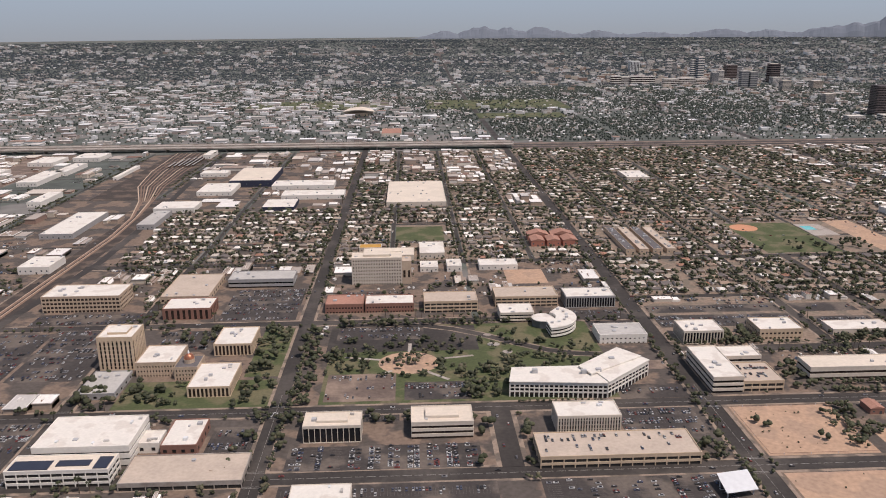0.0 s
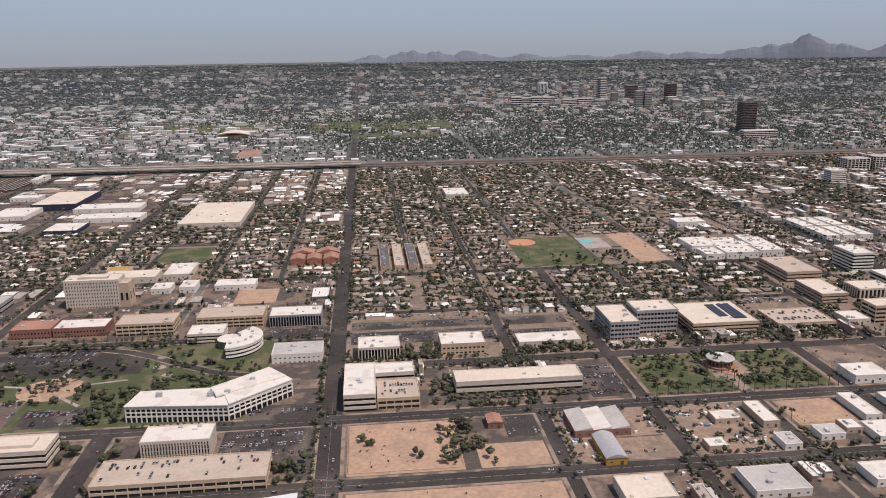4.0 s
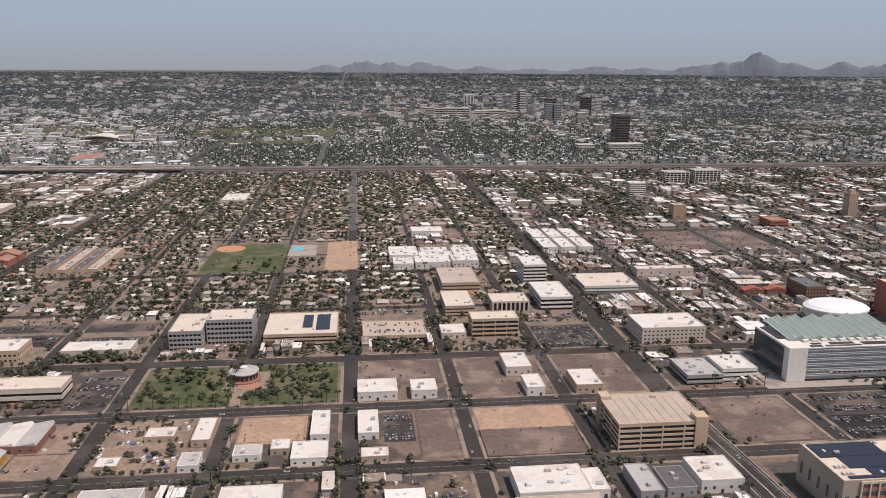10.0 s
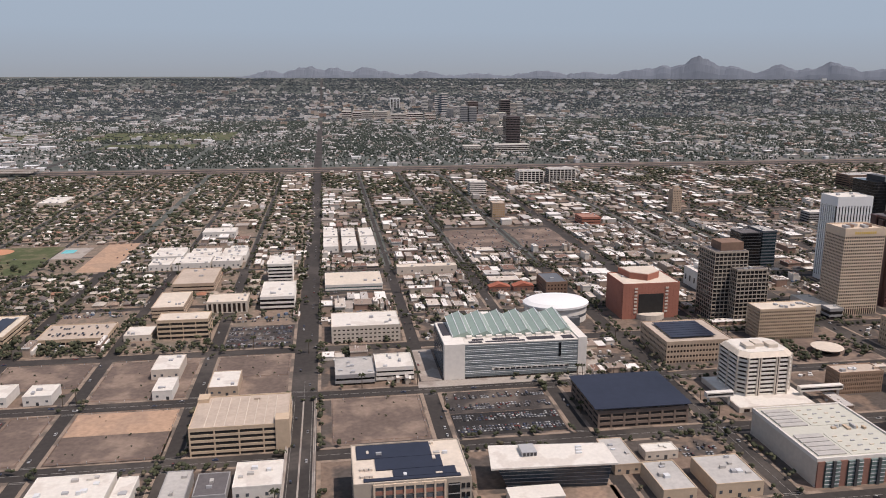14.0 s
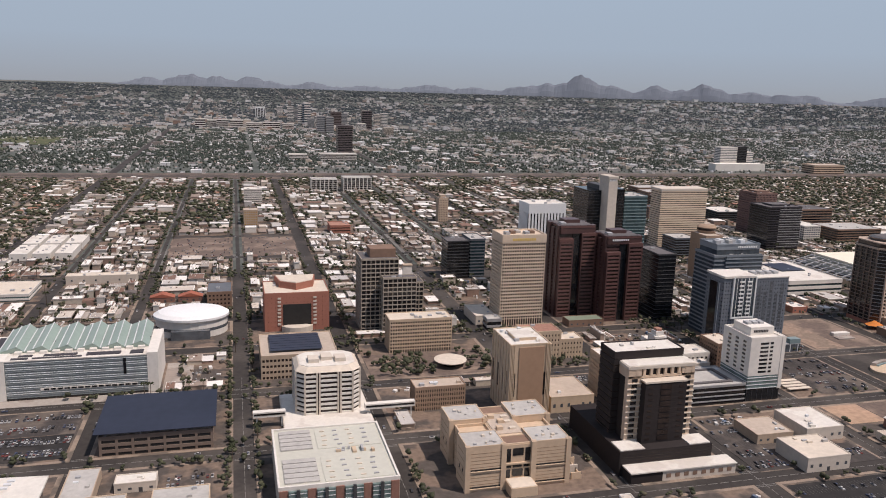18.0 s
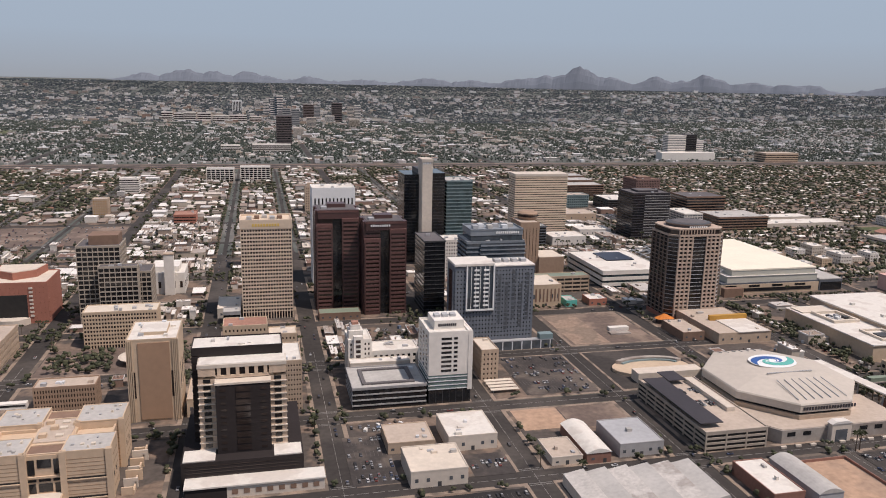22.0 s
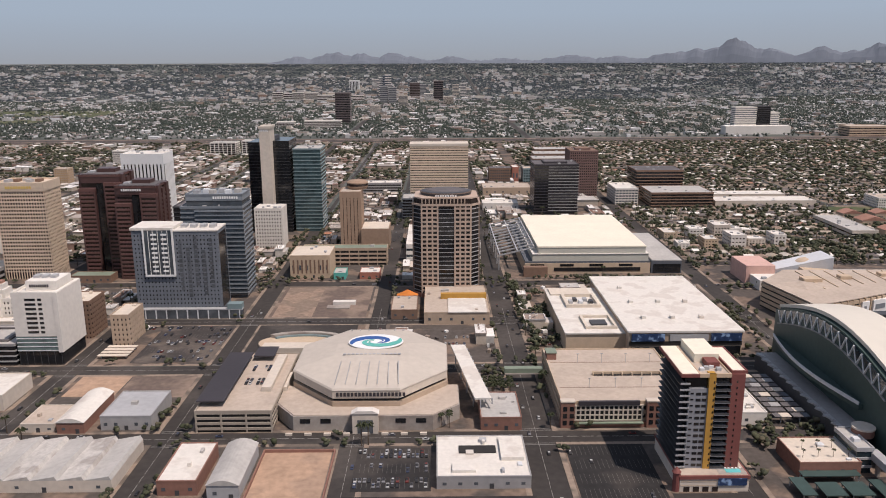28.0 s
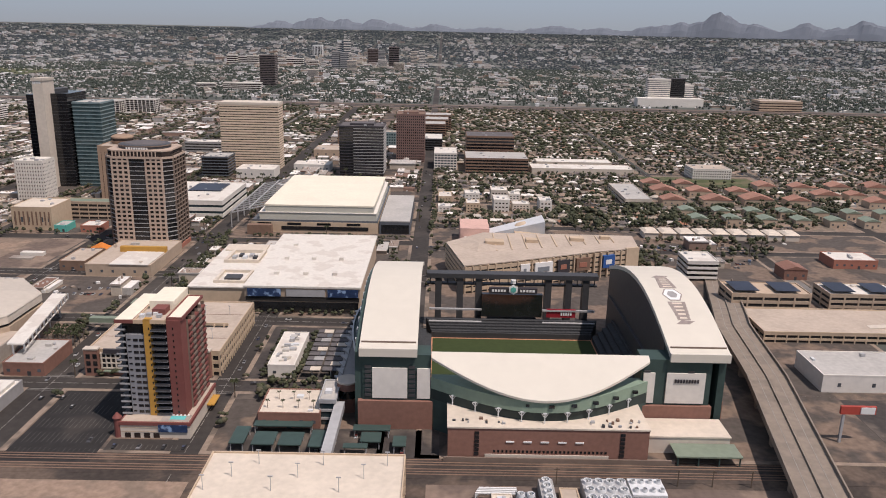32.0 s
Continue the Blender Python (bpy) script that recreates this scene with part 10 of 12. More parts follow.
        y = ey + side * 13.8
        lay("ribbon_tip", [(ex - 2.6, y - 0.9), (ex + 0.8, y - 0.9), (ex + 2.6, y + 0.4), (ex - 0.8, y + 0.9)], FADED, 0.05)


ballpark()
e = thing("ballpark_annex", 1210, 168, 0, "low cream-roofed annex with green awning", "building")
take(1200, 160, 1226, 176)
slab("block", e, CREAM_WALL, 1201, 167, 0, 1221, 176, 4.4)
slab("roof", e, CREAM_ROOF, 1200.8, 166.8, 4.4, 1221.2, 176.2, 4.8)
slab("awning", e, GREEN_ROOF, 1206, 160.5, 2.6, 1222, 166.8, 3.0)
for k in range(4):
    slab("awning_post", e, GREEN_STEEL, 1206.4 + 5 * k, 160.8, 0, 1206.7 + 5 * k, 161.1, 2.6)
low("white-roofed long shed by the plaza", 1098, 206, 1106, 232, 4, WHITE_WALL, WHITE_ROOF, "long_shed", 22)
e = low("plaza building with palms on a cream roof", 1102, 176, 1118, 190, 4.2, BRICK_WALL, CREAM_ROOF, "plaza_building", 2)
for k in range(7):
    palm(1104 + 2 * k, 179 + (k % 2) * 5, 2.2, 4.3)
office("glass_link", "steel and glass stair block", 1117.5, 178, 1122, 190, 7, 3, STEEL, BLUE_GLASS, "ribbon", GREY_ROOF, 0.3, units=1)
take(1107, 204, 1121, 240)
pad(1091.5, 192, 1106.8, 249, LOT, "dark worn asphalt round the plaza shed", "pavement", KERB + 0.012)
pad(1107, 192, 1119.8, 249, LOT, "worn dark plaza paving", "pavement", KERB + 0.016)
for i in range(2):
    for j in range(9):
        x, y = 1108.4 + 5.6 * i, 206 + 3.7 * j
        e = thing("shade_canopy", x + 2.4, y + 1.4, 0, "flat slatted shade canopy of dark and cream panels", "canopy", "plaza canopies")
        part("dark_panel", box_geo(x, y, 2.6, x + (3.2 if (i + j) % 2 else 1.9), y + 2.7, 2.8), DARK_ROOF, e)
        part("cream_panel", box_geo(x + (3.3 if (i + j) % 2 else 2.0), y, 2.6, x + 5.0, y + 2.7, 2.8), (CREAM_ROOF, DARK_ROOF, GREY_WALL, SLATE_WALL)[(3 * i + 5 * j) % 4], e)
        part("post", box_geo(x + 2.3, y + 1.2, 0, x + 2.6, y + 1.5, 2.6), STEEL, e)
grove(1098, 192, 1120, 204, 44, 1.2, 2.2)
grove(1122, 262, 1134, 350, 36, 1.4, 2.4)
grove(1150, 343, 1232, 349, 36, 1.6, 2.8)
grove(1236, 300, 1250, 345, 30, 1.6, 2.8)
row(1107, 206, 1107, 238, 16, tree, 2.0)
row(1097, 206, 1097, 238, 14, tree, 1.9)
pad(1097, 162.4, 1149, 176, LOT, "dark asphalt yard between green canopies", "car_park", KERB + 0.02, "car park")
take(1096, 160, 1149, 177)
for k, (x0, y0, x1, y1) in enumerate(((1097.5, 164, 1101.2, 172.5), (1103, 163.6, 1108.5, 170), (1109.5, 163.6, 1115.2, 170), (1117, 163, 1120.4, 171), (1125.5, 162.8, 1131.5, 165), (1129.4, 165.8, 1134.5, 170.6), (1137.5, 164, 1140.8, 169), (1127, 171.5, 1136.5, 174.4), (1101.5, 172.8, 1116.5, 175.6))):
    e = thing("yard_canopy", (x0 + x1) / 2, (y0 + y1) / 2, 0, "flat dark green metal canopy over a yard", "canopy", "green yard canopies")
    part("roof", box_geo(x0, y0, 2.2, x1, y1, 2.45), GREEN_STEEL, e)
    for px in (x0 + 0.3, x1 - 0.5):
        for py in (y0 + 0.3, y1 - 0.5):
            part("post", box_geo(px, py, 0, px + 0.2, py + 0.2, 2.2), STEEL, e)
for x, y in ((1118, 164), (1127, 172), (1130, 173), (1139, 165)):
    CARS.append((x + 0.8, y, 0.17, radians(90)))
e = thing("covered_walkway", 1124, 166, 0, "long grey covered walkway over the tracks", "walkway")
part("tube", box_geo(1121.5, 150, 4, 1124, 180, 6), STEEL, e)
for k in range(4):
    part("leg", box_geo(1122.3, 152 + 8 * k, 0, 1123.2, 153 + 8 * k, 4), CONC, e)
office("parking_garage", "tan-decked parking garage by the tracks", 1099, 124, 1141.5, 147.4, 9.5, 4, BEIGE_WALL, VOID, "garage", CREAM_ROOF, 0.5, 4, 0.5, 0)
for k in range(9):
    e = thing("lamp_post", 1101 + 4.6 * k, 133 + 5 * (k % 3), 9.6, "thin parking lamp post", "lamp post", "garage lamps")
    part("pole", box_geo(1101 + 4.6 * k - 0.06, 133 + 5 * (k % 3) - 0.06, 9.6, 1101 + 4.6 * k + 0.06, 133 + 5 * (k % 3) + 0.06, 13), STEEL, e)
    part("head", box_geo(1101 + 4.6 * k - 0.5, 133 + 5 * (k % 3) - 0.1, 12.9, 1101 + 4.6 * k + 0.5, 133 + 5 * (k % 3) + 0.1, 13.1), STEEL, e)
for k in range(6):
    tagged(new("railway_track", mesh_of("railway_track", merge(box_geo(820, 155.2 + 1.1 * k + (k > 2) * 0.8, 0, 1236, 155.5 + 1.1 * k + (k > 2) * 0.8, 0.24)), BROWN_WALL)), "rusty rail on brown ballast", "railway", "rails by the ballpark", "structure")
pad(820, 153.5, 1500, 162.2, BALLAST, "brown ballast of the railway", "railway_bed", 0.16, "railway")
take(820, 150, 1240, 162)
def cooling_bank(x0, y0, x1, y1, h, nx, ny, r, label, material):
    """A bank of cooling fans on a louvred casing."""
    e = thing("cooling_unit", (x0 + x1) / 2, (y0 + y1) / 2, 0, label, "cooling tower", "cooling towers")
    slab("casing", e, material, x0, y0, 0.2, x1, y1, h)
    for k in range(4):
        slab("louvre", e, DARK_METAL, x0 + 0.1, y0 - 0.06, 0.6 + 0.8 * k * h / 4, x1 - 0.1, y0 + 0.1, 0.9 + 0.8 * k * h / 4)
    for i in range(nx):
        for j in range(ny):
            x, y = x0 + (i + 0.5) * (x1 - x0) / nx, y0 + (j + 0.5) * (y1 - y0) / ny
            part("fan_ring", loft([ring(x, y, r, r, 14, h), ring(x, y, r * 0.9, r * 0.9, 14, h + 0.7), ring(x, y, r * 0.75, r * 0.75, 14, h + 0.7), ring(x, y, r * 0.75, r * 0.75, 14, h + 0.1)]), PALE_METAL, e)
            part("fan_blades", merge(box_geo(x - r * 0.7, y - 0.08, h + 0.25, x + r * 0.7, y + 0.08, h + 0.3), box_geo(x - 0.08, y - r * 0.7, h + 0.3, x + 0.08, y + r * 0.7, h + 0.35)), DARK_METAL, e)


cooling_bank(1181, 140, 1191, 149.5, 3.4, 4, 3, 1.1, "bank of grey cooling fans on a louvred casing", STEEL)
cooling_bank(1191.4, 143, 1199, 149.6, 3.6, 4, 2, 0.7, "white plant block with small fans", PALE_METAL)
cooling_bank(1171.4, 141, 1174.6, 149.8, 3.0, 1, 4, 1.1, "dark plant block with four fans in line", GREY_WALL)
cooling_bank(1166, 140, 1170.4, 146.4, 1.8, 2, 2, 0.9, "low green-grey plant block with fans", SLATE_WALL)
e = thing("pipe_rack", 1162, 147, 0, "bundle of white pipes bending down into the ground", "pipes")
for k in range(4):
    part("pipe", box_geo(1157 + 0.3 * k, 145.6 + 0.7 * k, 1.5, 1166.4, 145.9 + 0.7 * k, 1.8), SIGN_WHITE, e)
    part("pipe_bend", box_geo(1157 + 0.3 * k, 145.6 + 0.7 * k, 0, 1157.3 + 0.3 * k, 145.9 + 0.7 * k, 1.6), SIGN_WHITE, e)
part("support", box_geo(1161, 145.4, 0, 1161.3, 148.2, 1.5), STEEL, e)
low("small cream pump house", 1160.5, 140, 1165, 144.4, 2.2, CREAM_WALL, CREAM_ROOF, "pump_house", 2)
low("small ochre switch hut", 1176, 143, 1180, 148, 1.6, BEIGE_WALL, TAN_ROOF, "switch_hut", 0)
pad(1146, 132, 1240, 151, GRAVEL, "brown gravel yard of the cooling plant", "yard", 0.17, "ground")
grove(1145, 143, 1157, 151, 16, 1.4, 2.4)
solo("track_wall", box_geo(1150, 161.2, 0, 1206, 161.6, 1.3), UMBER_WALL, "dark brown wall along the tracks", "wall")
for x in (1176, 1204, 1212, 1221):
    e = thing("utility_pole", x, 152.2, 0, "thin grey utility pole beside the tracks", "pole", "track poles")
    part("shaft", box_geo(x - 0.1, 152.1, 0, x + 0.1, 152.3, 4.4), BARK, e)
    part("cross_arm", box_geo(x - 0.7, 152.14, 3.9, x + 0.7, 152.26, 4.05), BARK, e)


def seventh_bridge():
    """Curving concrete road bridge past the ballpark."""
    n = 26
    L, R, zz = [], [], []
    for i in range(n + 1):
        y = 130 + 180 * i / n
        x = 1229.5 + 0.2 * (min(y, 200) - 133) + 0.12 * max(0, y - 200) + 0.16 * max(0, y - 240)
        z = 6.2 * (1 - smooth(235, 318, y)) + 0.15
        L.append((x - 5.6, y)); R.append((x + 5.6, y)); zz.append(z)
    def strip(off0, off1, dz0, dz1):
        v, f = [], []
        for (a, y), z in zip(L, zz):
            v += [(a + off0, y, z + dz0), (a + off1, y, z + dz0), (a + off1, y, z + dz1), (a + off0, y, z + dz1)]
        for i in range(n):
            a, b = 4 * i, 4 * i + 4
            f += [(a + 3, a + 2, b + 2, b + 3), (a, b, b + 1, a + 1), (a, a + 3, b + 3, b), (a + 1, b + 1, b + 2, a + 2)]
        return v, f + [(0, 1, 2, 3), (4 * n + 3, 4 * n + 2, 4 * n + 1, 4 * n)]
    d = tagged(new("road_bridge", mesh_of("road_bridge", strip(0, 11.2, -1.0, 0), BRIDGE_CONC)), "pale concrete road bridge with parapets, passing the ballpark", "bridge", kind="structure")
    for nm, a, b, lo, hi, mt in (("parapet", -0.3, 0.1, -0.9, 0.8, BRIDGE_CONC), ("parapet", 11.1, 11.5, -0.9, 0.8, BRIDGE_CONC), ("median", 5.4, 5.8, 0, 0.5, BRIDGE_CONC), ("lane_line", 2.8, 2.92, 0, 0.03, LINE), ("lane_line", 8.4, 8.52, 0, 0.03, LINE)):
        ob = new(nm, mesh_of(nm, strip(a, b, lo, hi), mt))
        ob.parent = d
    for i in range(0, n, 3):
        if zz[i] > 2:
            x, y = L[i]
            ob = new("pier", mesh_of("pier", box_geo(x + 1.6, y - 0.8, 0, x + 9.6, y + 0.8, zz[i] - 1), BRIDGE_CONC))
            ob.parent = d
    take(1214, 120, 1262, 320)
    for y, o, a in ((147, 9.8, 90), (141, 7.2, 90), (158, 7.4, 90), (136, 2.0, -90), (198, 9.6, 90), (222, 1.8, -90), (240, 7.2, 90)):
        z = 6.2 * (1 - smooth(235, 318, y)) + 0.15
        x = 1223.9 + 0.2 * (min(y, 200) - 133) + 0.12 * max(0, y - 200) + 0.16 * max(0, y - 240)
        CARS.append((x + o, y, z + 0.02, radians(a)))


seventh_bridge()
e = thing("long_garage", 1193, 314, 0, "long curved cream garage with big advertising banners", "building")
take(1148, 276, 1242, 340)
body = [(1158, 286), (1176, 293), (1196, 302), (1216, 311), (1234, 317), (1236, 338), (1168, 339), (1151, 321)]
# Solid near-black core in place of the shade between the decks.
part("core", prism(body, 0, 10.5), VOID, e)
for k in range(5):
    part("deck_band", prism([(x + (x - 1195) * 0.006, y + (y - 316) * 0.012) for x, y in body], 0.9 + 2.1 * k, 2.3 + 2.1 * k), BEIGE_WALL, e)
part("roof_deck", prism(body, 11.2, 11.6), TAN_ROOF, e)


def on_front(f0, f1, z0, z1, off):
    """A plate on the garage's slanting front, from one share of its length to another."""
    pts = []
    for f, o in ((f0, off), (f1, off), (f1, -0.4), (f0, -0.4)):
        pts.append((1158 + 76 * f + 0.39 * o, 286 + 32 * f - 0.92 * o))
    return prism(pts, z0, z1)


for k in range(25):
    part("pier", on_front(k / 24 * 0.97, k / 24 * 0.97 + 0.006, 0, 11.2, 0.8), BEIGE_WALL, e)
for f0, f1, mt in ((0.30, 0.35, SIGN_WHITE), (0.38, 0.48, SIGN_WHITE), (0.51, 0.58, SIGN_DARK), (0.62, 0.70, BROWN_WALL), (0.78, 0.85, SIGN_BLUE)):
    banner = part("banner", on_front(f0, f1, 4.4, 9.8, 1.2), mt, e)
    part("banner_patch", on_front(f0 + 0.015, f1 - 0.02, 6, 8, 1.35), SKY_BAND if mt is SIGN_WHITE else (RED_WALL if mt is not SIGN_BLUE else SIGN_WHITE), banner)
part("end_wall", on_front(0.92, 1.0, 0, 12, 1.0), BEIGE_WALL, e)
for x, y, w, d in ((1168, 318, 8, 5), (1186, 322, 5, 4), (1206, 326, 6, 4), (1220, 330, 4, 3)):
    slab("stair_head", e, BEIGE_WALL, x, y, 11.6, x + w, y + d, 13)
part("roof_fold", ([(1153, 318, 11.6), (1164, 306, 11.6), (1180, 310, 11.6), (1162, 326, 11.6), (1165, 314, 13.2)], [(0, 1, 4), (1, 2, 4), (2, 3, 4), (3, 0, 4), (3, 2, 1, 0)]), TAN_ROOF, e)
for k in range(9):
    part("deck_step", box_geo(1172 + 6.6 * k, 308 + 2.2 * k, 11.6, 1172.5 + 6.6 * k, 336, 11.95), BEIGE_WALL, e)


def science():
    e = thing("science_centre", 1185, 360, 0, "science centre of pink, tan and grey angled blocks", "building")
    take(1152, 340, 1225, 388)
    slab("pink_block", e, mat("pink_wall", (0.6, 0.38, 0.32), 0.85, 0.1, 0.6), 1158, 356, 0, 1172, 376, 9)
    slab("tan_block", e, BEIGE_WALL, 1184, 348, 0, 1196, 360, 8)
    slab("grey_block", e, GREY_WALL, 1197, 346, 0, 1218, 360, 6)
    slab("white_block", e, WHITE_WALL, 1160, 344, 0, 1182, 356, 5)
    part("grey_wedge", ([(1172, 362, 0), (1198, 352, 0), (1198, 366, 0), (1172, 372, 0), (1172, 362, 5), (1198, 352, 14), (1198, 366, 14), (1172, 372, 5)], [(3, 2, 1, 0), (4, 5, 6, 7), (0, 1, 5, 4), (1, 2, 6, 5), (2, 3, 7, 6), (3, 0, 4, 7)]), PALE_METAL, e)
    part("dome", loft([ring(1190, 362, 6 * math.cos(a), 6 * math.cos(a), 20, 8 + 3.4 * math.sin(a)) for a in [i * 0.245 for i in range(6)]]), BEIGE_WALL, e)
    for x, y, z in ((1162, 346, 5), (1170, 348, 5), (1200, 350, 6), (1210, 352, 6)):
        slab("roof_unit", e, STEEL, x, y, z, x + 2, y + 2, z + 1)


science()
for x0, y0, x1, y1, h in ((1258, 270, 1288, 284, 7.4), (1297, 274, 1325, 288, 6.4), (1330, 276, 1360, 290, 6.4)):
    e = office("parking_garage", "brown multi-deck garage with solar panels over white roof decks", x0, y0, x1, y1, h, 3, TAN_WALL, VOID, "garage", WHITE_ROOF, 0.55, 6, 0.6, 3, group="eastern garages")
    for k in range(2):
        a = x0 + 1.5 + k * (x1 - x0) * 0.52
        slab("solar_canopy", e, SOLAR, a, y0 + 1, h + 1.1, a + (x1 - x0) * 0.3, y1 - 2, h + 1.3)
        slab("canopy_leg", e, STEEL, a + 2, (y0 + y1) / 2, h, a + 2.4, (y0 + y1) / 2 + 0.4, h + 1.1)
e = office("parking_garage", "long tan garage with a ramp", 1259, 241, 1345, 265, 3.6, 2, BEIGE_WALL, VOID, "garage", TAN_ROOF, 0.5, 4, 0.4, 0)
part("ramp", loft([[(1298, 246, 3.7), (1316, 246, 3.7), (1316, 249, 3.7), (1298, 249, 3.7)], [(1298, 246, 3.9), (1316, 246, 5.2), (1316, 249, 5.2), (1298, 249, 3.9)]]), CREAM_WALL, e)
low("wide grey-roofed warehouse with a white front", 1261, 203, 1322, 221, 5.4, WHITE_WALL, GREY_ROOF, "warehouse", 5)
lot(1264, 163, 1320, 198, 0.3)
e = thing("billboard", 1249, 174, 0, "advertising board on a single post by the bridge", "billboard")
part("post", box_geo(1251.7, 173.7, 0, 1252.3, 174.3, 9), STEEL, e)
board = part("panel", box_geo(1251, 173.6, 8.2, 1260, 174.3, 10.4), mat("billboard_red", (0.42, 0.07, 0.05), 0.6, 0.1, 0.8), e)
part("white_strip", box_geo(1256, 173.4, 8.4, 1259.6, 173.6, 10.2), SIGN_WHITE, board)
office("white_block", "white office block with ribbon windows", 1253, 308, 1266, 323, 8.5, 4, WHITE_WALL, BLACK_GLASS, "ribbon", WHITE_ROOF, 0.5, units=3)
low("small red brick church hall", 1296, 312, 1306, 322, 4.6, BRICK_WALL, BRICK_WALL, "church_hall", 0, "gable")
low("white-roofed corner shop with a red band", 1326, 330, 1346, 344, 4, RED_WALL, WHITE_ROOF, "shop", 3)
office("apartment_block", "white apartment block with close window rows", 1330, 549, 1358, 569, 7.4, 4, WHITE_WALL, BROWN_GLASS, "grid", TAN_ROOF, 0.5, 1.8, 0.7, 3)
office("stacked_office", "dark office of overlapping terraces", 1119, 663, 1149, 698, 10, 5, DARK_METAL, BLACK_GLASS, "ribbon", WHITE_ROOF, 0.35, units=6)
for k in range(3):
    office("stacked_office", "dark office of overlapping terraces", 1102 + 5 * k, 746 + 32 * k, 1152 + 3 * k, 772 + 32 * k, 13 + k, 6, BROWN_WALL, BLACK_GLASS, "ribbon", GREY_ROOF, 0.4, units=5, group="stacked dark offices")
office("brown_block", "dark brown office with stacked terraces", 1124 + 42, 556, 1212, 590, 11, 5, BROWN_WALL, BLACK_GLASS, "ribbon", GREY_ROOF, 0.4, units=6)
office("brown_block", "dark brown office with stacked terraces", 1168, 610, 1206, 640, 20, 8, BROWN_WALL, BLACK_GLASS, "ribbon", DARK_ROOF, 0.35, units=4)
office("pale_block", "pale glass office", 1143, 570, 1160, 600, 12, 6, WHITE_WALL, GREY_GLASS, "grid", WHITE_ROOF, 0.4, 2.4, 0.4, 3)
for k in range(9):
    x, y = 1147 + 14 * (k % 5) + (k * 7 % 5), 428 + 27 * (k // 5) + (k * 11 % 9)
    office("ornate_block", "white ornate civic building", x, y, x + 7 + (k * 5 % 4), y + 8 + (k * 3 % 8), 3.2 + (k * 7 % 5) * 0.9, 3, (WHITE_WALL, BEIGE_WALL, WHITE_WALL, CREAM_WALL)[k % 4], BROWN_GLASS, "grid", WHITE_ROOF, 0.6, 2.2, 0.9, 2, group="white civic buildings")
office("long_hall", "long grey-roofed hall", 1259, 450, 1275, 500, 5, 2, CREAM_WALL, BLACK_GLASS, "ribbon", GREY_ROOF, 0.6, units=5)
low("long flat white school building", 1215, 560, 1290, 580, 4, CREAM_WALL, WHITE_ROOF, "school", 6)
low("long flat white school building", 1222, 590, 1280, 606, 4, CREAM_WALL, WHITE_ROOF, "school", 4)
pad(1292, 520, 1372, 556, LAWN, "pale green playing field", "lawn", KERB + 0.012, "lawn")
take(1292, 520, 1372, 556)
for k in range(21):
    x, y = 1284 + 25 * (k % 7), 458 + 25 * (k // 7)
    x, y = x + RND.uniform(-3, 3), y + RND.uniform(-4, 4)
    if k % 6 == 4:
        continue
    low("apartment house with a red tile roof", x, y, x + RND.uniform(11, 19), y + RND.uniform(9, 13), 4, TAN_WALL, RED_ROOF, "apartment_house", 0, "gable", "tile-roofed apartments")
for k in range(9):
    e = thing("row_house", 1256 + 9 * k, 382, 0, "white-roofed row house", "house", "white row houses")
    take(1252 + 9 * k, 376, 1260 + 9 * k, 388)
    part("wall_block", box_geo(1252.5 + 9 * k, 377, 0, 1259.5 + 9 * k, 387, 3.2), CREAM_WALL, e)
    part("roof", loft([[(1252 + 9 * k, 376.6, 3.2), (1260 + 9 * k, 376.6, 3.2), (1260 + 9 * k, 387.4, 3.2), (1252 + 9 * k, 387.4, 3.2)], [(1253.5 + 9 * k, 378.5, 4.2), (1258.5 + 9 * k, 378.5, 4.2), (1258.5 + 9 * k, 385.5, 4.2), (1253.5 + 9 * k, 385.5, 4.2)]]), CREAM_ROOF, e)
grove(1252, 400, 1440, 450, 330, 2.0, 3.4)
grove(1252, 369, 1335, 374, 34, 1.6, 2.4)
grove(1280, 452, 1460, 530, 150, 1.8, 3.0)
for k in range(16):
    x, y = 1286 + 19 * (k % 8), 408 + 20 * (k // 8)
    if free(x, y, x + 9, y + 9):
        low("sage-roofed two-storey apartment house among trees", x, y, x + 9, y + 9, 4, TAN_WALL, GREEN_ROOF, "apartment_house", 0, "gable", "garden apartments")
grove(1215, 392, 1240, 440, 60, 2.0, 3.2)
grove(1146, 424, 1232, 484, 60, 1.3, 2.4)
grove(1262, 400, 1278, 500, 36, 2.0, 3.2)
e = office("department_store", "white department-store block with a small tower", 739, 427, 761, 450, 11, 3, WHITE_WALL, BROWN_GLASS, "blank", WHITE_ROOF, units=5)
slab("upper_block", e, WHITE_WALL, 744, 432, 11, 758, 448, 14)
slab("tower", e, WHITE_WALL, 751, 424.2, 0, 756, 427, 22)
slab("tower_cap", e, TAN_WALL, 750.7, 424, 22, 756.3, 427.4, 22.8)
office("white_grid_office", "white office block with a grid of square windows", 903, 437, 919, 452, 23, 11, WHITE_WALL, BROWN_GLASS, "grid", WHITE_ROOF, 0.55, 1.6, 0.8, 4)


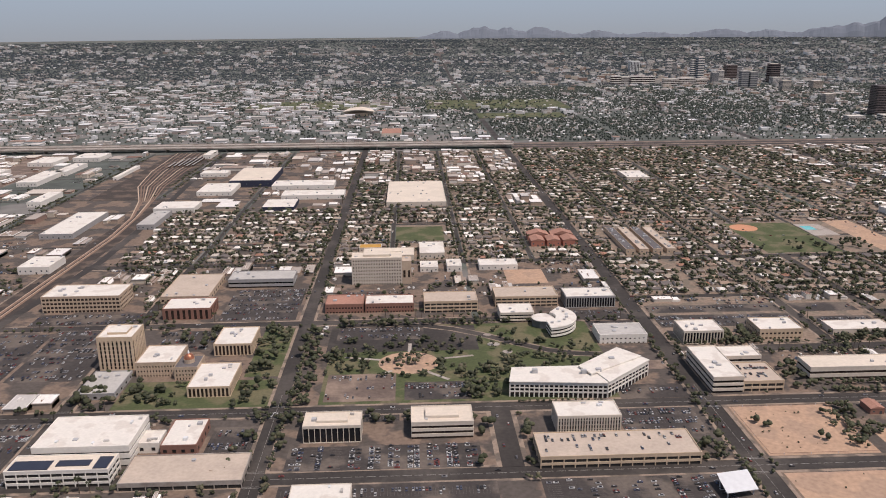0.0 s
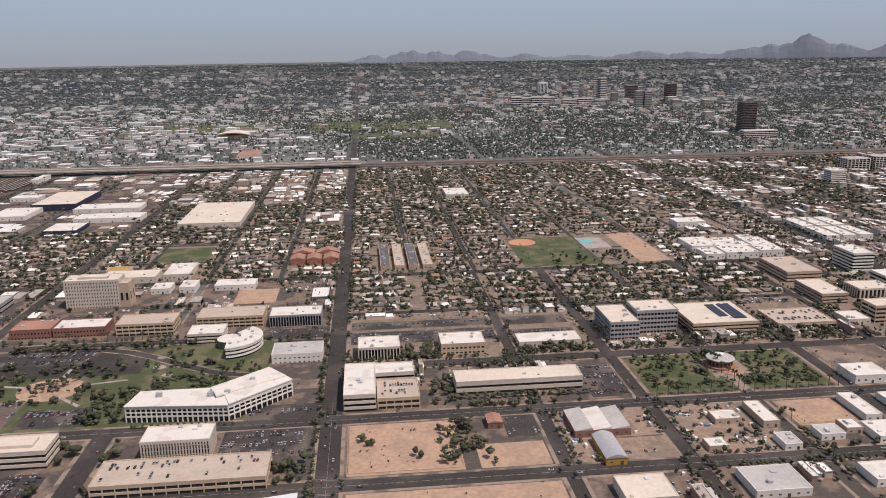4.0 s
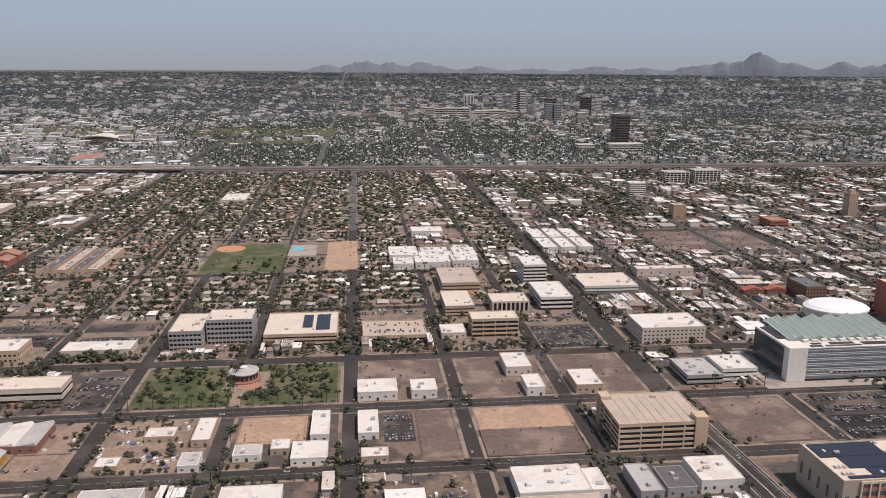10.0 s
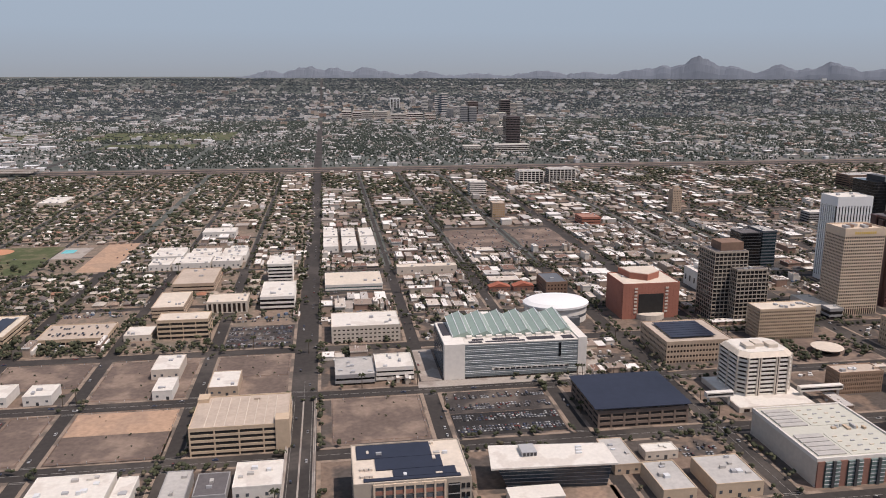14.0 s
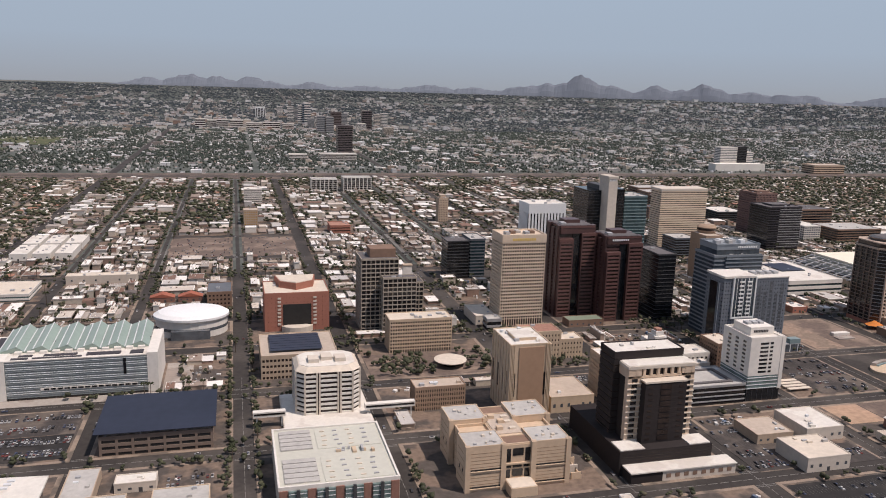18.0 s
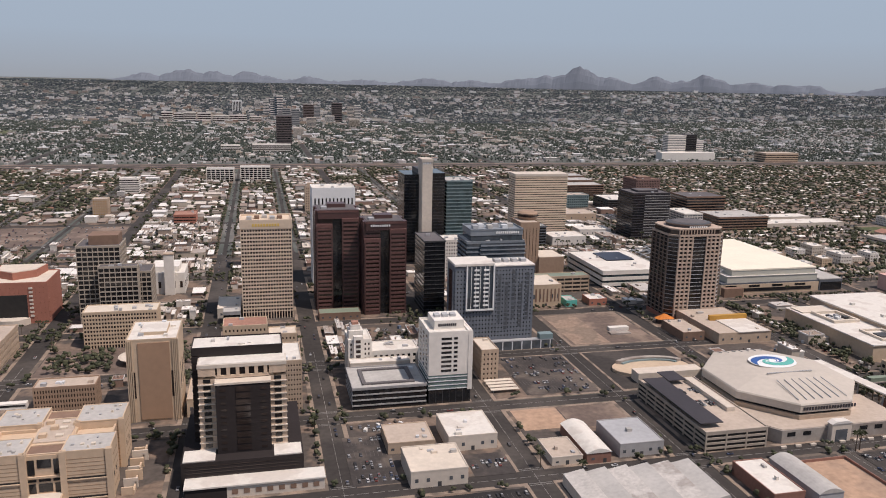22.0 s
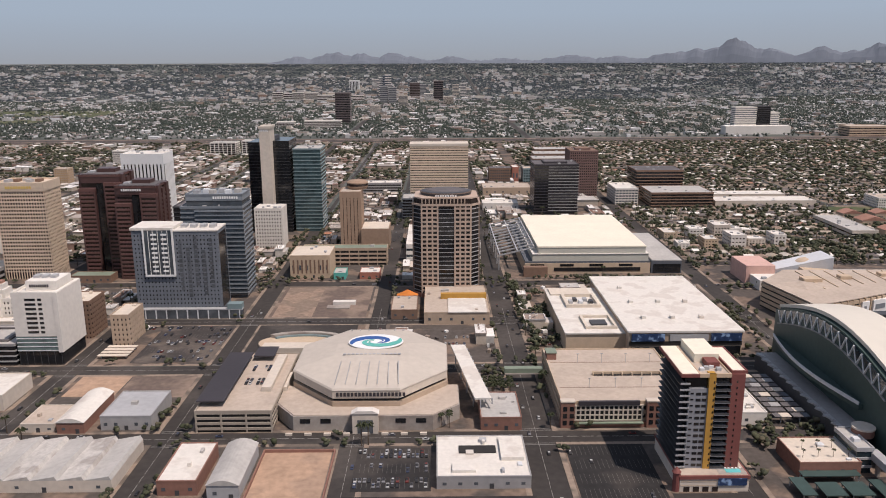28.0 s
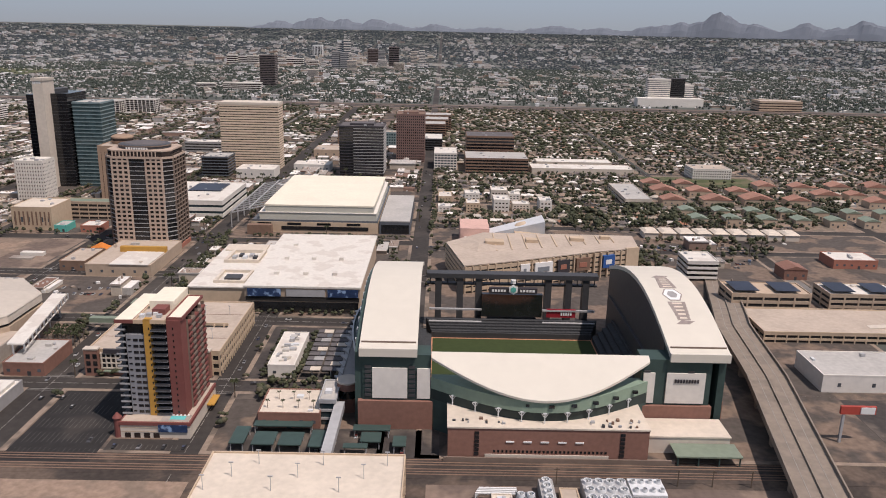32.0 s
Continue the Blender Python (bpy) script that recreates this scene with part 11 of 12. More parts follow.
def avenue_overpass():
    """Pale concrete ramp that lifts the avenue over the railway."""
    k = 12
    v, f = [], []
    for i in range(k + 1):
        y = 300 - 240 * i / k
        z = 4.2 * smooth(300, 190, y) if y < 300 else 0
        z = 4.2 * (1 - smooth(190, 298, y)) + 0.2
        v += [(499, y, -0.2), (509, y, -0.2), (509, y, z), (499, y, z)]
    for i in range(k):
        a, b = 4 * i, 4 * i + 4
        f += [(a + 2, a + 3, b + 3, b + 2), (a + 3, a, b, b + 3), (a + 1, a + 2, b + 2, b + 1)]
    d = tagged(new("overpass_ramp", mesh_of("overpass_ramp", (v, f + [(4 * k, 4 * k + 3, 4 * k + 2, 4 * k + 1)]), CONC)), "pale concrete ramp lifting the avenue over the railway", "overpass", kind="structure")
    for nm, xa, xb, up, mt in (("carriageway", 499.7, 508.3, 0.05, ASPHALT), ("median", 503.7, 504.3, 0.3, CONC), ("edge_line", 500.4, 500.5, 0.07, LINE), ("edge_line", 507.5, 507.6, 0.07, LINE)):
        v, f = [], []
        for i in range(k + 1):
            y = 300 - 240 * i / k
            z = 4.2 * (1 - smooth(190, 298, y)) + 0.2 + up
            v += [(xa, y, z), (xb, y, z)]
        for i in range(k):
            f.append((2 * i + 1, 2 * i, 2 * i + 2, 2 * i + 3))
        new(nm, mesh_of(nm, (v, f), mt)).parent = d
    for x in (498.7, 508.9):
        v, f = [], []
        for i in range(k + 1):
            y = 300 - 240 * i / k
            z = 4.2 * (1 - smooth(190, 298, y)) + 0.2
            v += [(x, y, 0), (x + 0.4, y, 0), (x + 0.4, y, z + 0.6), (x, y, z + 0.6)]
        for i in range(k):
            a, b = 4 * i, 4 * i + 4
            f += [(a + 2, a + 3, b + 3, b + 2), (a + 3, a, b, b + 3), (a + 1, a + 2, b + 2, b + 1)]
        ob = new("parapet", mesh_of("parapet", (v, f), CONC))
        ob.parent = d


avenue_overpass()
for k in range(14):
    y = 96 + 14.5 * k + 3 * math.sin(7.1 * k)
    CARS.append((501.6 if k % 2 else 506.2, y, 4.2 * (1 - smooth(190, 298, y)) + 0.28, radians(90)))
# midtown and the far cluster
office("office_tower", "old tan brick tower", 841, 690, 850, 700, 22, 10, TAN_WALL, BROWN_GLASS, "grid", TAN_ROOF, 0.6, 1.8, 0.9, 1, penthouse=3)
office("apartment_tower", "white apartment tower with a pale stripe", 668, 815, 686, 830, 15, 7, WHITE_WALL, BROWN_GLASS, "ribbon", WHITE_ROOF, 0.55, units=2)
office("orange_block", "orange and tan apartment block", 666, 690, 678, 702, 13, 6, TAN_WALL, YELLOW_WALL, "grid", TAN_ROOF, 0.5, 2, 0.8, 1)
office("black_block", "black glass apartment blocks with white frames", 745, 905, 775, 925, 14, 6, WHITE_WALL, BLACK_GLASS, "grid", GREY_ROOF, 0.2, 5, 0.7, 2)
office("black_block", "black glass apartment blocks with white frames", 782, 905, 815, 925, 16, 7, WHITE_WALL, BLACK_GLASS, "grid", GREY_ROOF, 0.2, 5, 0.7, 2)
RUST_ROOF = mat("rust_red_roof", (0.36, 0.12, 0.075), 0.85, 0.14, 0.8)
low("rust-roofed hall", 612, 446, 625, 452, 3, BRICK_WALL, RUST_ROOF, "hall", 0, "gable")
low("rust-roofed hall", 627, 446, 640, 452, 3, BRICK_WALL, RUST_ROOF, "hall", 0, "gable")
office("blue_office", "brown office with a blue-grey roof", 643, 430, 656, 452, 9, 4, BROWN_WALL, BROWN_GLASS, "grid", SLATE_WALL, 0.55, 2, 1, 1)
low("long white market block", 560, 495, 600, 503, 5, CREAM_WALL, CREAM_ROOF, "market_block", 6)
lot(612, 565, 655, 632, 0.1, GRAVEL, label="empty gravel car park")
lot(665, 565, 703, 632, 0.1, GRAVEL, label="empty gravel car park")
for k in range(6):
    low("white-roofed warehouse", 512 + 14 * (k % 3), 566 + 36 * (k // 3), 523 + 14 * (k % 3), 598 + 36 * (k // 3), 4.5, WHITE_WALL, WHITE_ROOF, "warehouse", 4)
office("brick_office", "red brick office", 735, 640, 752, 660, 7, 3, RED_WALL, BROWN_GLASS, "ribbon", RED_ROOF, 0.6, units=2)
e = office("brown_high_rise", "lone brown glass high-rise far north", 834, 1362, 860, 1388, 53, 18, DUN_WALL, BLACK_GLASS, "ribbon", DARK_ROOF, 0.4, units=0)
e = office("hospital", "white hospital slabs with a dark centre", 1448, 1146, 1480, 1164, 38, 14, WHITE_WALL, GREY_GLASS, "ribbon", WHITE_ROOF, 0.6, units=0)
office("dark_slab", "", 1481, 1150, 1502, 1172, 39, 14, DARK_METAL, BLACK_GLASS, "ribbon", DARK_ROOF, 0.2, units=0, parent=e)
office("east_slab", "", 1503, 1152, 1516, 1172, 30, 10, WHITE_WALL, GREY_GLASS, "ribbon", WHITE_ROOF, 0.6, units=0, parent=e)
slab("podium", e, WHITE_WALL, 1430, 1130, 0, 1525, 1150, 12)
office("tan_block", "tan medical block", 1590, 1090, 1650, 1120, 14, 4, TAN_WALL, BROWN_GLASS, "ribbon", TAN_ROOF, 0.6, units=0)
def uptown(x, y, w, top, mt, gl, style="ribbon", d=None, floors=9):
    z = lie(x, y)
    e = thing("distant_tower", x, y, z, "tower of the distant uptown cluster", "building", "uptown towers")
    office("", "", x - w / 2, y, x + w / 2, y + (d or w), top - z, floors, mt, gl, style, WHITE_ROOF, 0.4, 5, 1.6, units=0, z0=z, parent=e)


# White towers, plus darker ones paled to grey in place of haze.
for row_ in ((744, 2574, 30, 46, SIGN_WHITE, BLACK_GLASS, "fins"), (807, 2615, 19, 47, WHITE_WALL, GREY_GLASS), (832, 2493, 18, 51, WHITE_WALL, GREY_GLASS), (852, 2500, 14, 44, GREY_WALL, GREY_GLASS),
             (848, 2325, 12, 60, WHITE_WALL, GREY_GLASS), (864, 2321, 20, 66, SKY_BAND, SKY_GLASS), (869, 2319, 18, 68, WHITE_WALL, GREY_GLASS), (868, 2200, 18, 29, GREY_WALL, GREY_GLASS), (888, 2210, 16, 34, WHITE_WALL, GREY_GLASS),
             (876, 2020, 20, 43, GREY_WALL, GREY_GLASS), (898, 2017, 20, 41, GREY_WALL, GREY_GLASS), (948, 2283, 30, 45, DUN_WALL, BROWN_GLASS), (972, 2290, 18, 40, GREY_WALL, GREY_GLASS), (1016, 2152, 27, 54, DUN_WALL, BLACK_GLASS),
             (1066, 2266, 18, 40, CREAM_WALL, GREY_GLASS), (1088, 2275, 18, 44, WHITE_WALL, GREY_GLASS), (884, 1609, 20, 18, CREAM_WALL, GREY_GLASS), (990, 2080, 24, 22, WHITE_WALL, GREY_GLASS), (1040, 1960, 26, 20, CREAM_WALL, BROWN_GLASS), (930, 1900, 22, 26, CREAM_WALL, GREY_GLASS)):
    uptown(*row_)
for x, y, w, top in ((575, 2162, 26, 25), (604, 2165, 24, 22), (632, 2160, 30, 24), (668, 2166, 34, 23), (712, 2109, 40, 19), (756, 2109, 44, 21), (800, 2120, 30, 17), (824, 1273, 60, 12), (760, 1290, 30, 9)):
    uptown(x, y, w, top, WHITE_WALL, BROWN_GLASS, "ribbon", 18, 4)
for x0, y0, x1, y1 in ((40, 1560, 330, 1760), (-330, 1580, -40, 1760), (130, 1400, 290, 1480)):
    pad(x0, y0, x1, y1, LAWN, "green golf course lawn among trees", "lawn", 0.6, "lawn")

# ---- fill the rest of the blocks ----


def fill_houses(x0, y0, x1, y1, trees=0.9, skip=0.13):
    """Rows of small houses back to back."""
    rows = max(1, int((y1 - y0) / 11))
    for r in range(rows):
        yc = y0 + (r + 0.5) * (y1 - y0) / rows
        x = x0 + 2.5
        while x < x1 - 2.5:
            w, d = RND.uniform(4.2, 6.8), RND.uniform(4.2, 6.4)
            px, py = x + w / 2, yc + RND.uniform(-2.4, 2.4)
            if in_view(px, py) and free(px - w / 2, py - d / 2, px + w / 2, py + d / 2):
                if RND.random() > skip:
                    HOUSES.append((px, py, KERB, RND.choice((0, math.pi / 2)) + RND.uniform(-0.06, 0.06), w * RND.uniform(0.75, 1.1), d, RND.uniform(1.7, 2.5)))
                if RND.random() < 0.7:
                    DRIVES.append((px + w / 2 + 0.5, py + RND.uniform(-2, 2), KERB, 0, RND.uniform(0.9, 1.6), RND.uniform(3.5, 7), 1))
                for _ in range(2):
                    CLUTTER.append((px + RND.uniform(-4, 4), py + RND.choice((-1, 1)) * (d / 2 + RND.uniform(0.5, 2.5)), KERB, RND.uniform(0, 3), RND.uniform(0.4, 1.3), RND.uniform(0.4, 1.6), RND.uniform(0.3, 1.1)))
                if RND.random() < 0.35 and free(px - 1, py + d / 2, px + 3, py + d / 2 + 3):
                    SHOPS.append((px + RND.uniform(-1, 1), py + d / 2 + 2.2, KERB, 0, RND.uniform(1.4, 2.6), RND.uniform(1.4, 2.4), 1.1))
                for _ in range(4):
                    if RND.random() < 0.8 * trees:
                        tx, ty = px + RND.uniform(-4, 4), py + RND.choice((-1, 1)) * RND.uniform(d * 0.55, d * 0.55 + 2.2)
                        if free(tx - 1, ty - 1, tx + 1, ty + 1):
                            tree(tx, ty, RND.uniform(1.4, 3.3))
            x += w + RND.uniform(0.9, 2.4)


def fill_shops(x0, y0, x1, y1, big=12.0, cover=0.7, trees=0.4, cars=0.5, houses=0.15):
    """Flat-roofed shops, yards and small car parks on lots of uneven width."""
    y = y0
    while y < y1 - 5:
        d = min(y1 - y, big * RND.uniform(0.7, 1.5))
        x = x0
        while x < x1 - 4:
            w = min(x1 - x, big * RND.choice((0.6, 0.8, 1.0, 1.2, 1.7)))
            a, b, c, e = x, x + w, y, y + d
            x += w
            if not in_view((a + b) / 2, (c + e) / 2) or not free(a, c, b, e):
                continue
            u = RND.random()
            if u < cover:
                k = RND.choice((1, 1, 2, 3)) if w > 9 else 1
                for i in range(k):
                    ww, dd = w / k * RND.uniform(0.6, 0.94), d * RND.uniform(0.4, 0.9)
                    SHOPS.append((a + (i + 0.5) * w / k, c + dd / 2 + RND.uniform(0.2, max(0.3, d - dd - 0.4)), KERB, 0, ww, dd, RND.choice((1.9, 2.2, 2.6, 3.2, 4.6))))
                    if RND.random() < 0.3:
                        SHOPS.append((a + (i + 0.5) * w / k + RND.uniform(-1, 1), e - 1.4, KERB, 0, RND.uniform(1.4, 3.2), RND.uniform(1.2, 2.4), 1.3))
            elif u < cover + houses and y0 > 430:
                for i in range(max(1, int(w / 7))):
                    HOUSES.append((a + 3.4 + 7 * i, (c + e) / 2 + RND.uniform(-2, 2), KERB, RND.choice((0, math.pi / 2)) + RND.uniform(-0.05, 0.05), RND.uniform(3.8, 6), RND.uniform(4, 6.5), 2.2))
            elif RND.random() < cars:
                for k in range(int((b - a) / 1.5)):
                    for yy in ((c + e) / 2, c + 1.6):
                        if RND.random() < 0.55:
                            CARS.append((a + 1 + k * 1.45, yy, KERB + 0.01, radians(90)))
            for _ in range(5):
                CLUTTER.append((RND.uniform(a + 1, b - 1), RND.uniform(c + 1, e - 1), KERB, RND.uniform(0, 3), RND.uniform(0.5, 1.8), RND.uniform(0.5, 2.2), RND.uniform(0.4, 1.3)))
            for _ in range(6):
                if RND.random() < trees:
                    if RND.random() < 0.5:
                        tx, ty = RND.choice((a, b)) + RND.uniform(-0.8, 0.8), RND.uniform(c, e)
                    else:
                        tx, ty = RND.uniform(a, b), RND.choice((c, e)) + RND.uniform(-0.8, 0.8)
                    tree(tx, ty, RND.uniform(1.2, 2.9))
        y += d


def fill_all():
    cols_w = [-55, -10, 40, 90, 133, 180, 225, 270, 318, 367, 413, 460, 504]
    rows_w = [521, 575, 630, 690, 745, 800, 860, 920, 975, 1030]
    for a, b in zip(cols_w, cols_w[1:]):
        for c, d in zip(rows_w, rows_w[1:]):
            if b <= 133 and c >= 690:
                fill_shops(a + 5, c + 4, b - 5, d - 4, 17, 0.85, 0.15) if (c > 860 or RND.random() < 0.6) else fill_houses(a + 4, c + 3, b - 4, d - 3)
            elif (a >= 413 and RND.random() < 0.35):
                fill_shops(a + 4, c + 4, b - 4, d - 4, 14, 0.65)
            else:
                fill_houses(a + 4, c + 3, b - 4, d - 3)
    for a, b in zip(cols_w[4:], cols_w[5:]):
        fill_houses(a + 4, 444, b - 4, 517, 1.1)
        fill_shops(a + 4, 366, b - 4, 436, 13, 0.35, 0.5)
        fill_shops(a + 4, 310, b - 4, 356, 12, 0.45)
        fill_shops(a + 4, 257, b - 4, 299, 11, 0.5, 0.4)
        fill_shops(a + 4, 162, b - 4, 247, 12, 0.6, 0.3)
    for a, b in ((-420, -330), (-330, -240), (-240, -147), (-147, -55), (-55, 133)):
        for c, d in ((162, 247), (257, 299), (308, 404), (413, 516)):
            fill_shops(a + 5, c, b - 5, d, 16, 0.4, 0.7)
    for a, b in ((-560, -420), (-420, -330), (-330, -240), (-240, -147), (-147, -55)):
        for c, d in zip(rows_w, rows_w[1:]):
            if a >= -240 and c < 690:
                fill_houses(a + 4, c + 3, b - 4, d - 3)
            else:
                fill_shops(a + 5, c + 4, b - 5, d - 4, 23, 0.62, 0.1, 0.2, 0.05)
    cols_e = [504, 556, 608, 660, 708, 778, 822, 879, 931, 984, 1037, 1087, 1139]
    rows_e = [160, 200, 252, 304, 360, 408, 456, 508, 560, 640, 700, 760, 820, 880, 940, 995, 1032]
    for a, b in zip(cols_e, cols_e[1:]):
        for c, d in zip(rows_e, rows_e[1:]):
            if c >= 700 and RND.random() < 0.3:
                fill_houses(a + 5, c + 4, b - 5, d - 4, 1.3)
            else:
                fill_shops(a + 6, c + 5, b - 6, d - 5, 13, 0.6 if c < 350 else 0.74, 0.2 if c < 300 and a > 770 else 0.4 if c < 640 else 0.55)
    cols_r = [1139, 1300, 1380, 1460, 1560, 1700, 1900]
    rows_r = [160, 200, 252, 304, 350, 395, 455, 510, 565, 640, 700, 760, 820, 880, 940, 995, 1032]
    for a, b in zip(cols_r, cols_r[1:]):
        for c, d in zip(rows_r, rows_r[1:]):
            if c < 395:
                fill_shops(a + 6, c + 4, b - 6, d - 4, 15, 0.5, 0.5)
            else:
                fill_houses(a + 5, c + 4, b - 5, d - 4, 0.95)


fill_all()


def clump(x, y):
    """Share of street trees: thick in some stretches, bare in others, thin by the railway downtown."""
    k = 0.92 if noise.noise(Vector((x * 0.021, y * 0.021, 8.8))) > -0.06 else 0.16
    return k * (0.5 if x > 780 and y < 305 else 1.0)


def street_trees():
    for x, w, a, b in NS:
        y = a + 8
        while y < min(b, 1000):
            for s in (-1, 1):
                tx = x + s * (w / 2 + 1.2)
                if in_view(tx, y) and RND.random() < clump(tx, y) and free(tx - 0.4, y - 0.4, tx + 0.4, y + 0.4):
                    palm(tx, y) if RND.random() < 0.09 else tree(tx, y, RND.uniform(1.3, 2.5))
            y += RND.uniform(2.4, 5.5)
    for yy, w, a, b in EW:
        x = a + 8
        while x < b:
            for s in (-1, 1):
                ty = yy + s * (w / 2 + 1.2)
                if in_view(x, ty) and yy < 560 and RND.random() < clump(x, ty) and free(x - 0.4, ty - 0.4, x + 0.4, ty + 0.4):
                    palm(x, ty) if RND.random() < 0.09 else tree(x, ty, RND.uniform(1.3, 2.5))
            x += RND.uniform(2.4, 5.5)


street_trees()


def mall_trees():
    """Scattered shade trees over the mall's lawns, clear of its buildings."""
    for _ in range(170):
        x, y = RND.uniform(-36, 98), RND.uniform(311, 400)
        if noise.noise(Vector((x * 0.05, y * 0.05, 4.4))) > -0.12 and abs(y - 403 + max(0, x - 10) * 0.62) > 4 and not any(a - 2 < x < d + 2 and b - 2 < y < e + 2 for a, b, d, e in TAKEN if d - a < 60 and e - b < 60):
            tree(x, y, RND.uniform(1.6, 2.9))


mall_trees()


def traffic():
    for x, w, a, b in NS:
        for y in np.arange(a + 5, min(b, 900), 9):
            if RND.random() < (0.55 if w > 8 else 0.28) and not (x == 504 and y < 305):
                s = RND.choice((-1, 1))
                CARS.append((x + s * w * 0.2, float(y) + RND.uniform(-3, 3), 0.1, radians(90 * s)))
    for y, w, a, b in EW:
        for x in np.arange(a + 5, b, 10):
            if y < 600 and RND.random() < 0.3:
                s = RND.choice((-1, 1))
                CARS.append((float(x), y - s * w * 0.2, 0.11, 0 if s > 0 else math.pi))


traffic()


def near_first(items, n, score):
    """Splits off the n that lie closest to the flight line's foreground."""
    order = sorted(range(len(items)), key=lambda i: score(items[i]))
    k = set(order[:n])
    return [items[i] for i in order[:n]], [it for i, it in enumerate(items) if i not in k]


# trees: the closest ones are things of their own
TREES[:] = [t for t in TREES if not (35.5 < t[0] < 47 and 255 < t[1] < 301)]
near, rest = near_first([t for t in TREES if in_view(t[0], t[1])], 115, lambda t: t[1] + 40 * (math.sin(t[0] * 12.9) + 1))
crown_m = [mesh_of("crown", c, LEAF) for c in CROWNS]
trunk_m = mesh_of("trunk", TRUNK, BARK)
for k, (x, y, z, a, s) in enumerate(near):
    e = thing("tree", x, y, z, "small dusty green street tree with an uneven crown", "tree", "street trees")
    e.rotation_euler, e.scale = (0, 0, a), (s, s, s * 1.1)
    for nm, me in (("crown", crown_m[k % 5]), ("trunk", trunk_m)):
        new(nm, me).parent = e
stamp("trees", TREE_T, [(x, y, z, a, s * 1.2, s * 1.2, s * 1.12) for x, y, z, a, s in rest if y < 520], [LEAF], "dusty green trees in streets and gardens", "trees", 1)
stamp("garden_trees", FAR_T, [(x, y, z, a, s * 1.4, s * 1.4, s * 1.2) for x, y, z, a, s in rest if 520 <= y < 660], [LEAF], "dusty green trees among distant houses", "trees", 2)
stamp("block_trees", SPECK_T, [(x, y, z, a, s * 2.2, s * 2.2, s * 1.5) for x, y, z, a, s in rest if y >= 660], [LEAF], "dusty green trees over distant blocks", "trees", 2)
near, rest = near_first([t for t in PALMS if in_view(t[0], t[1])], 75, lambda t: t[1] + 40 * (math.sin(t[0] * 12.9) + 1))
pc, pt = mesh_of("fronds", PALM_CROWN, PALM), mesh_of("trunk", PALM_TRUNK, BARK)
for x, y, z, a, s in near:
    e = thing("palm_tree", x, y, z, "tall thin palm with a small ragged head", "palm tree", "street palms")
    e.rotation_euler, e.scale = (0, 0, a), (s * 0.75, s * 0.75, s)
    for nm, me in (("fronds", pc), ("trunk", pt)):
        new(nm, me).parent = e
g = merge(PALM_CROWN, PALM_TRUNK)
stamp("palms", [(g[0], g[1], [0] * len(PALM_CROWN[1]) + [1] * len(PALM_TRUNK[1]))], [(x, y, z, a, s * 0.75, s * 0.75, s) for x, y, z, a, s in rest], [PALM, BARK], "rows of thin palms along the streets", "palms", 3)

# houses and shops
near, rest = near_first(HOUSES, 66, lambda t: t[1] + 40 * (math.sin(t[0] * 12.9) + 1))
hv = []
for hip in (True, False):
    v, f, m = house_t(hip)
    hv.append((mesh_of("wall_block", (v[:8], f[:6]), WALLS), mesh_of("roof", (v[8:], [tuple(i - 8 for i in q) for q in f[6:]]), ROOFS)))
ROOF_OB = ramp_mat("house_roof_single", [(0, (0.42, 0.38, 0.33)), (0.22, (0.2, 0.165, 0.14)), (0.4, (0.28, 0.2, 0.15)), (0.55, (0.62, 0.58, 0.52)), (0.64, (0.14, 0.12, 0.11)), (0.8, (0.34, 0.28, 0.22)), (0.93, (0.34, 0.16, 0.1))], 0.85, 0.16, 1.0, by_object=True)
for me in (hv[0][1], hv[1][1]):
    me.materials[0] = ROOF_OB
win_m = mesh_of("window", box_geo(-0.09, -0.012, 0.22, 0.09, 0.012, 0.46), BLACK_GLASS)
for k, (x, y, z, a, w, d, h) in enumerate(near):
    e = thing("house", x, y, z, "small single-storey house with a pitched roof and dry yard", "house", "small houses")
    e.rotation_euler, e.scale = (0, 0, a), (w, d, h)
    for nm, me in zip(("roof", "wall_block"), hv[k % 2][::-1]):
        wl_ob = new(nm, me)
        wl_ob.parent = e
    for px in (-0.25, 0.25):
        wn_ob = new("window", win_m)
        wn_ob.parent, wn_ob.location = wl_ob, (px, -0.5, 0)
stamp("houses", [house_t(True), house_t(False)], rest, [ROOFS, WALLS], "streets of small single-storey houses with pitched roofs", "houses", 4)
near, rest = near_first(SHOPS, 50, lambda t: t[1] + 40 * (math.sin(t[0] * 12.9) + 1))
for k, (x, y, z, a, w, d, h) in enumerate(near):
    low("plain flat-roofed shop or workshop with a pale roof", x - w / 2, y - d / 2, x + w / 2, y + d / 2, h, (CREAM_WALL, TAN_WALL, WHITE_WALL, BROWN_WALL, GREY_WALL)[k * 7 % 5], (WHITE_ROOF, CREAM_ROOF, WHITE_ROOF, GREY_ROOF, WHITE_ROOF, TAN_ROOF)[k * 5 % 6], "shop", 2)
stamp("shops", FLAT_T, [t for t in rest if t[1] < 640], [FLATS, WALLS], "flat-roofed shops, sheds and workshops with pale roofs", "shops", 5)
stamp("far_shops", [block_t(0.0), block_t(0.2)], [t for t in rest if t[1] >= 640], [FLATS, WALLS], "distant flat-roofed shops and workshops", "shops", 19)

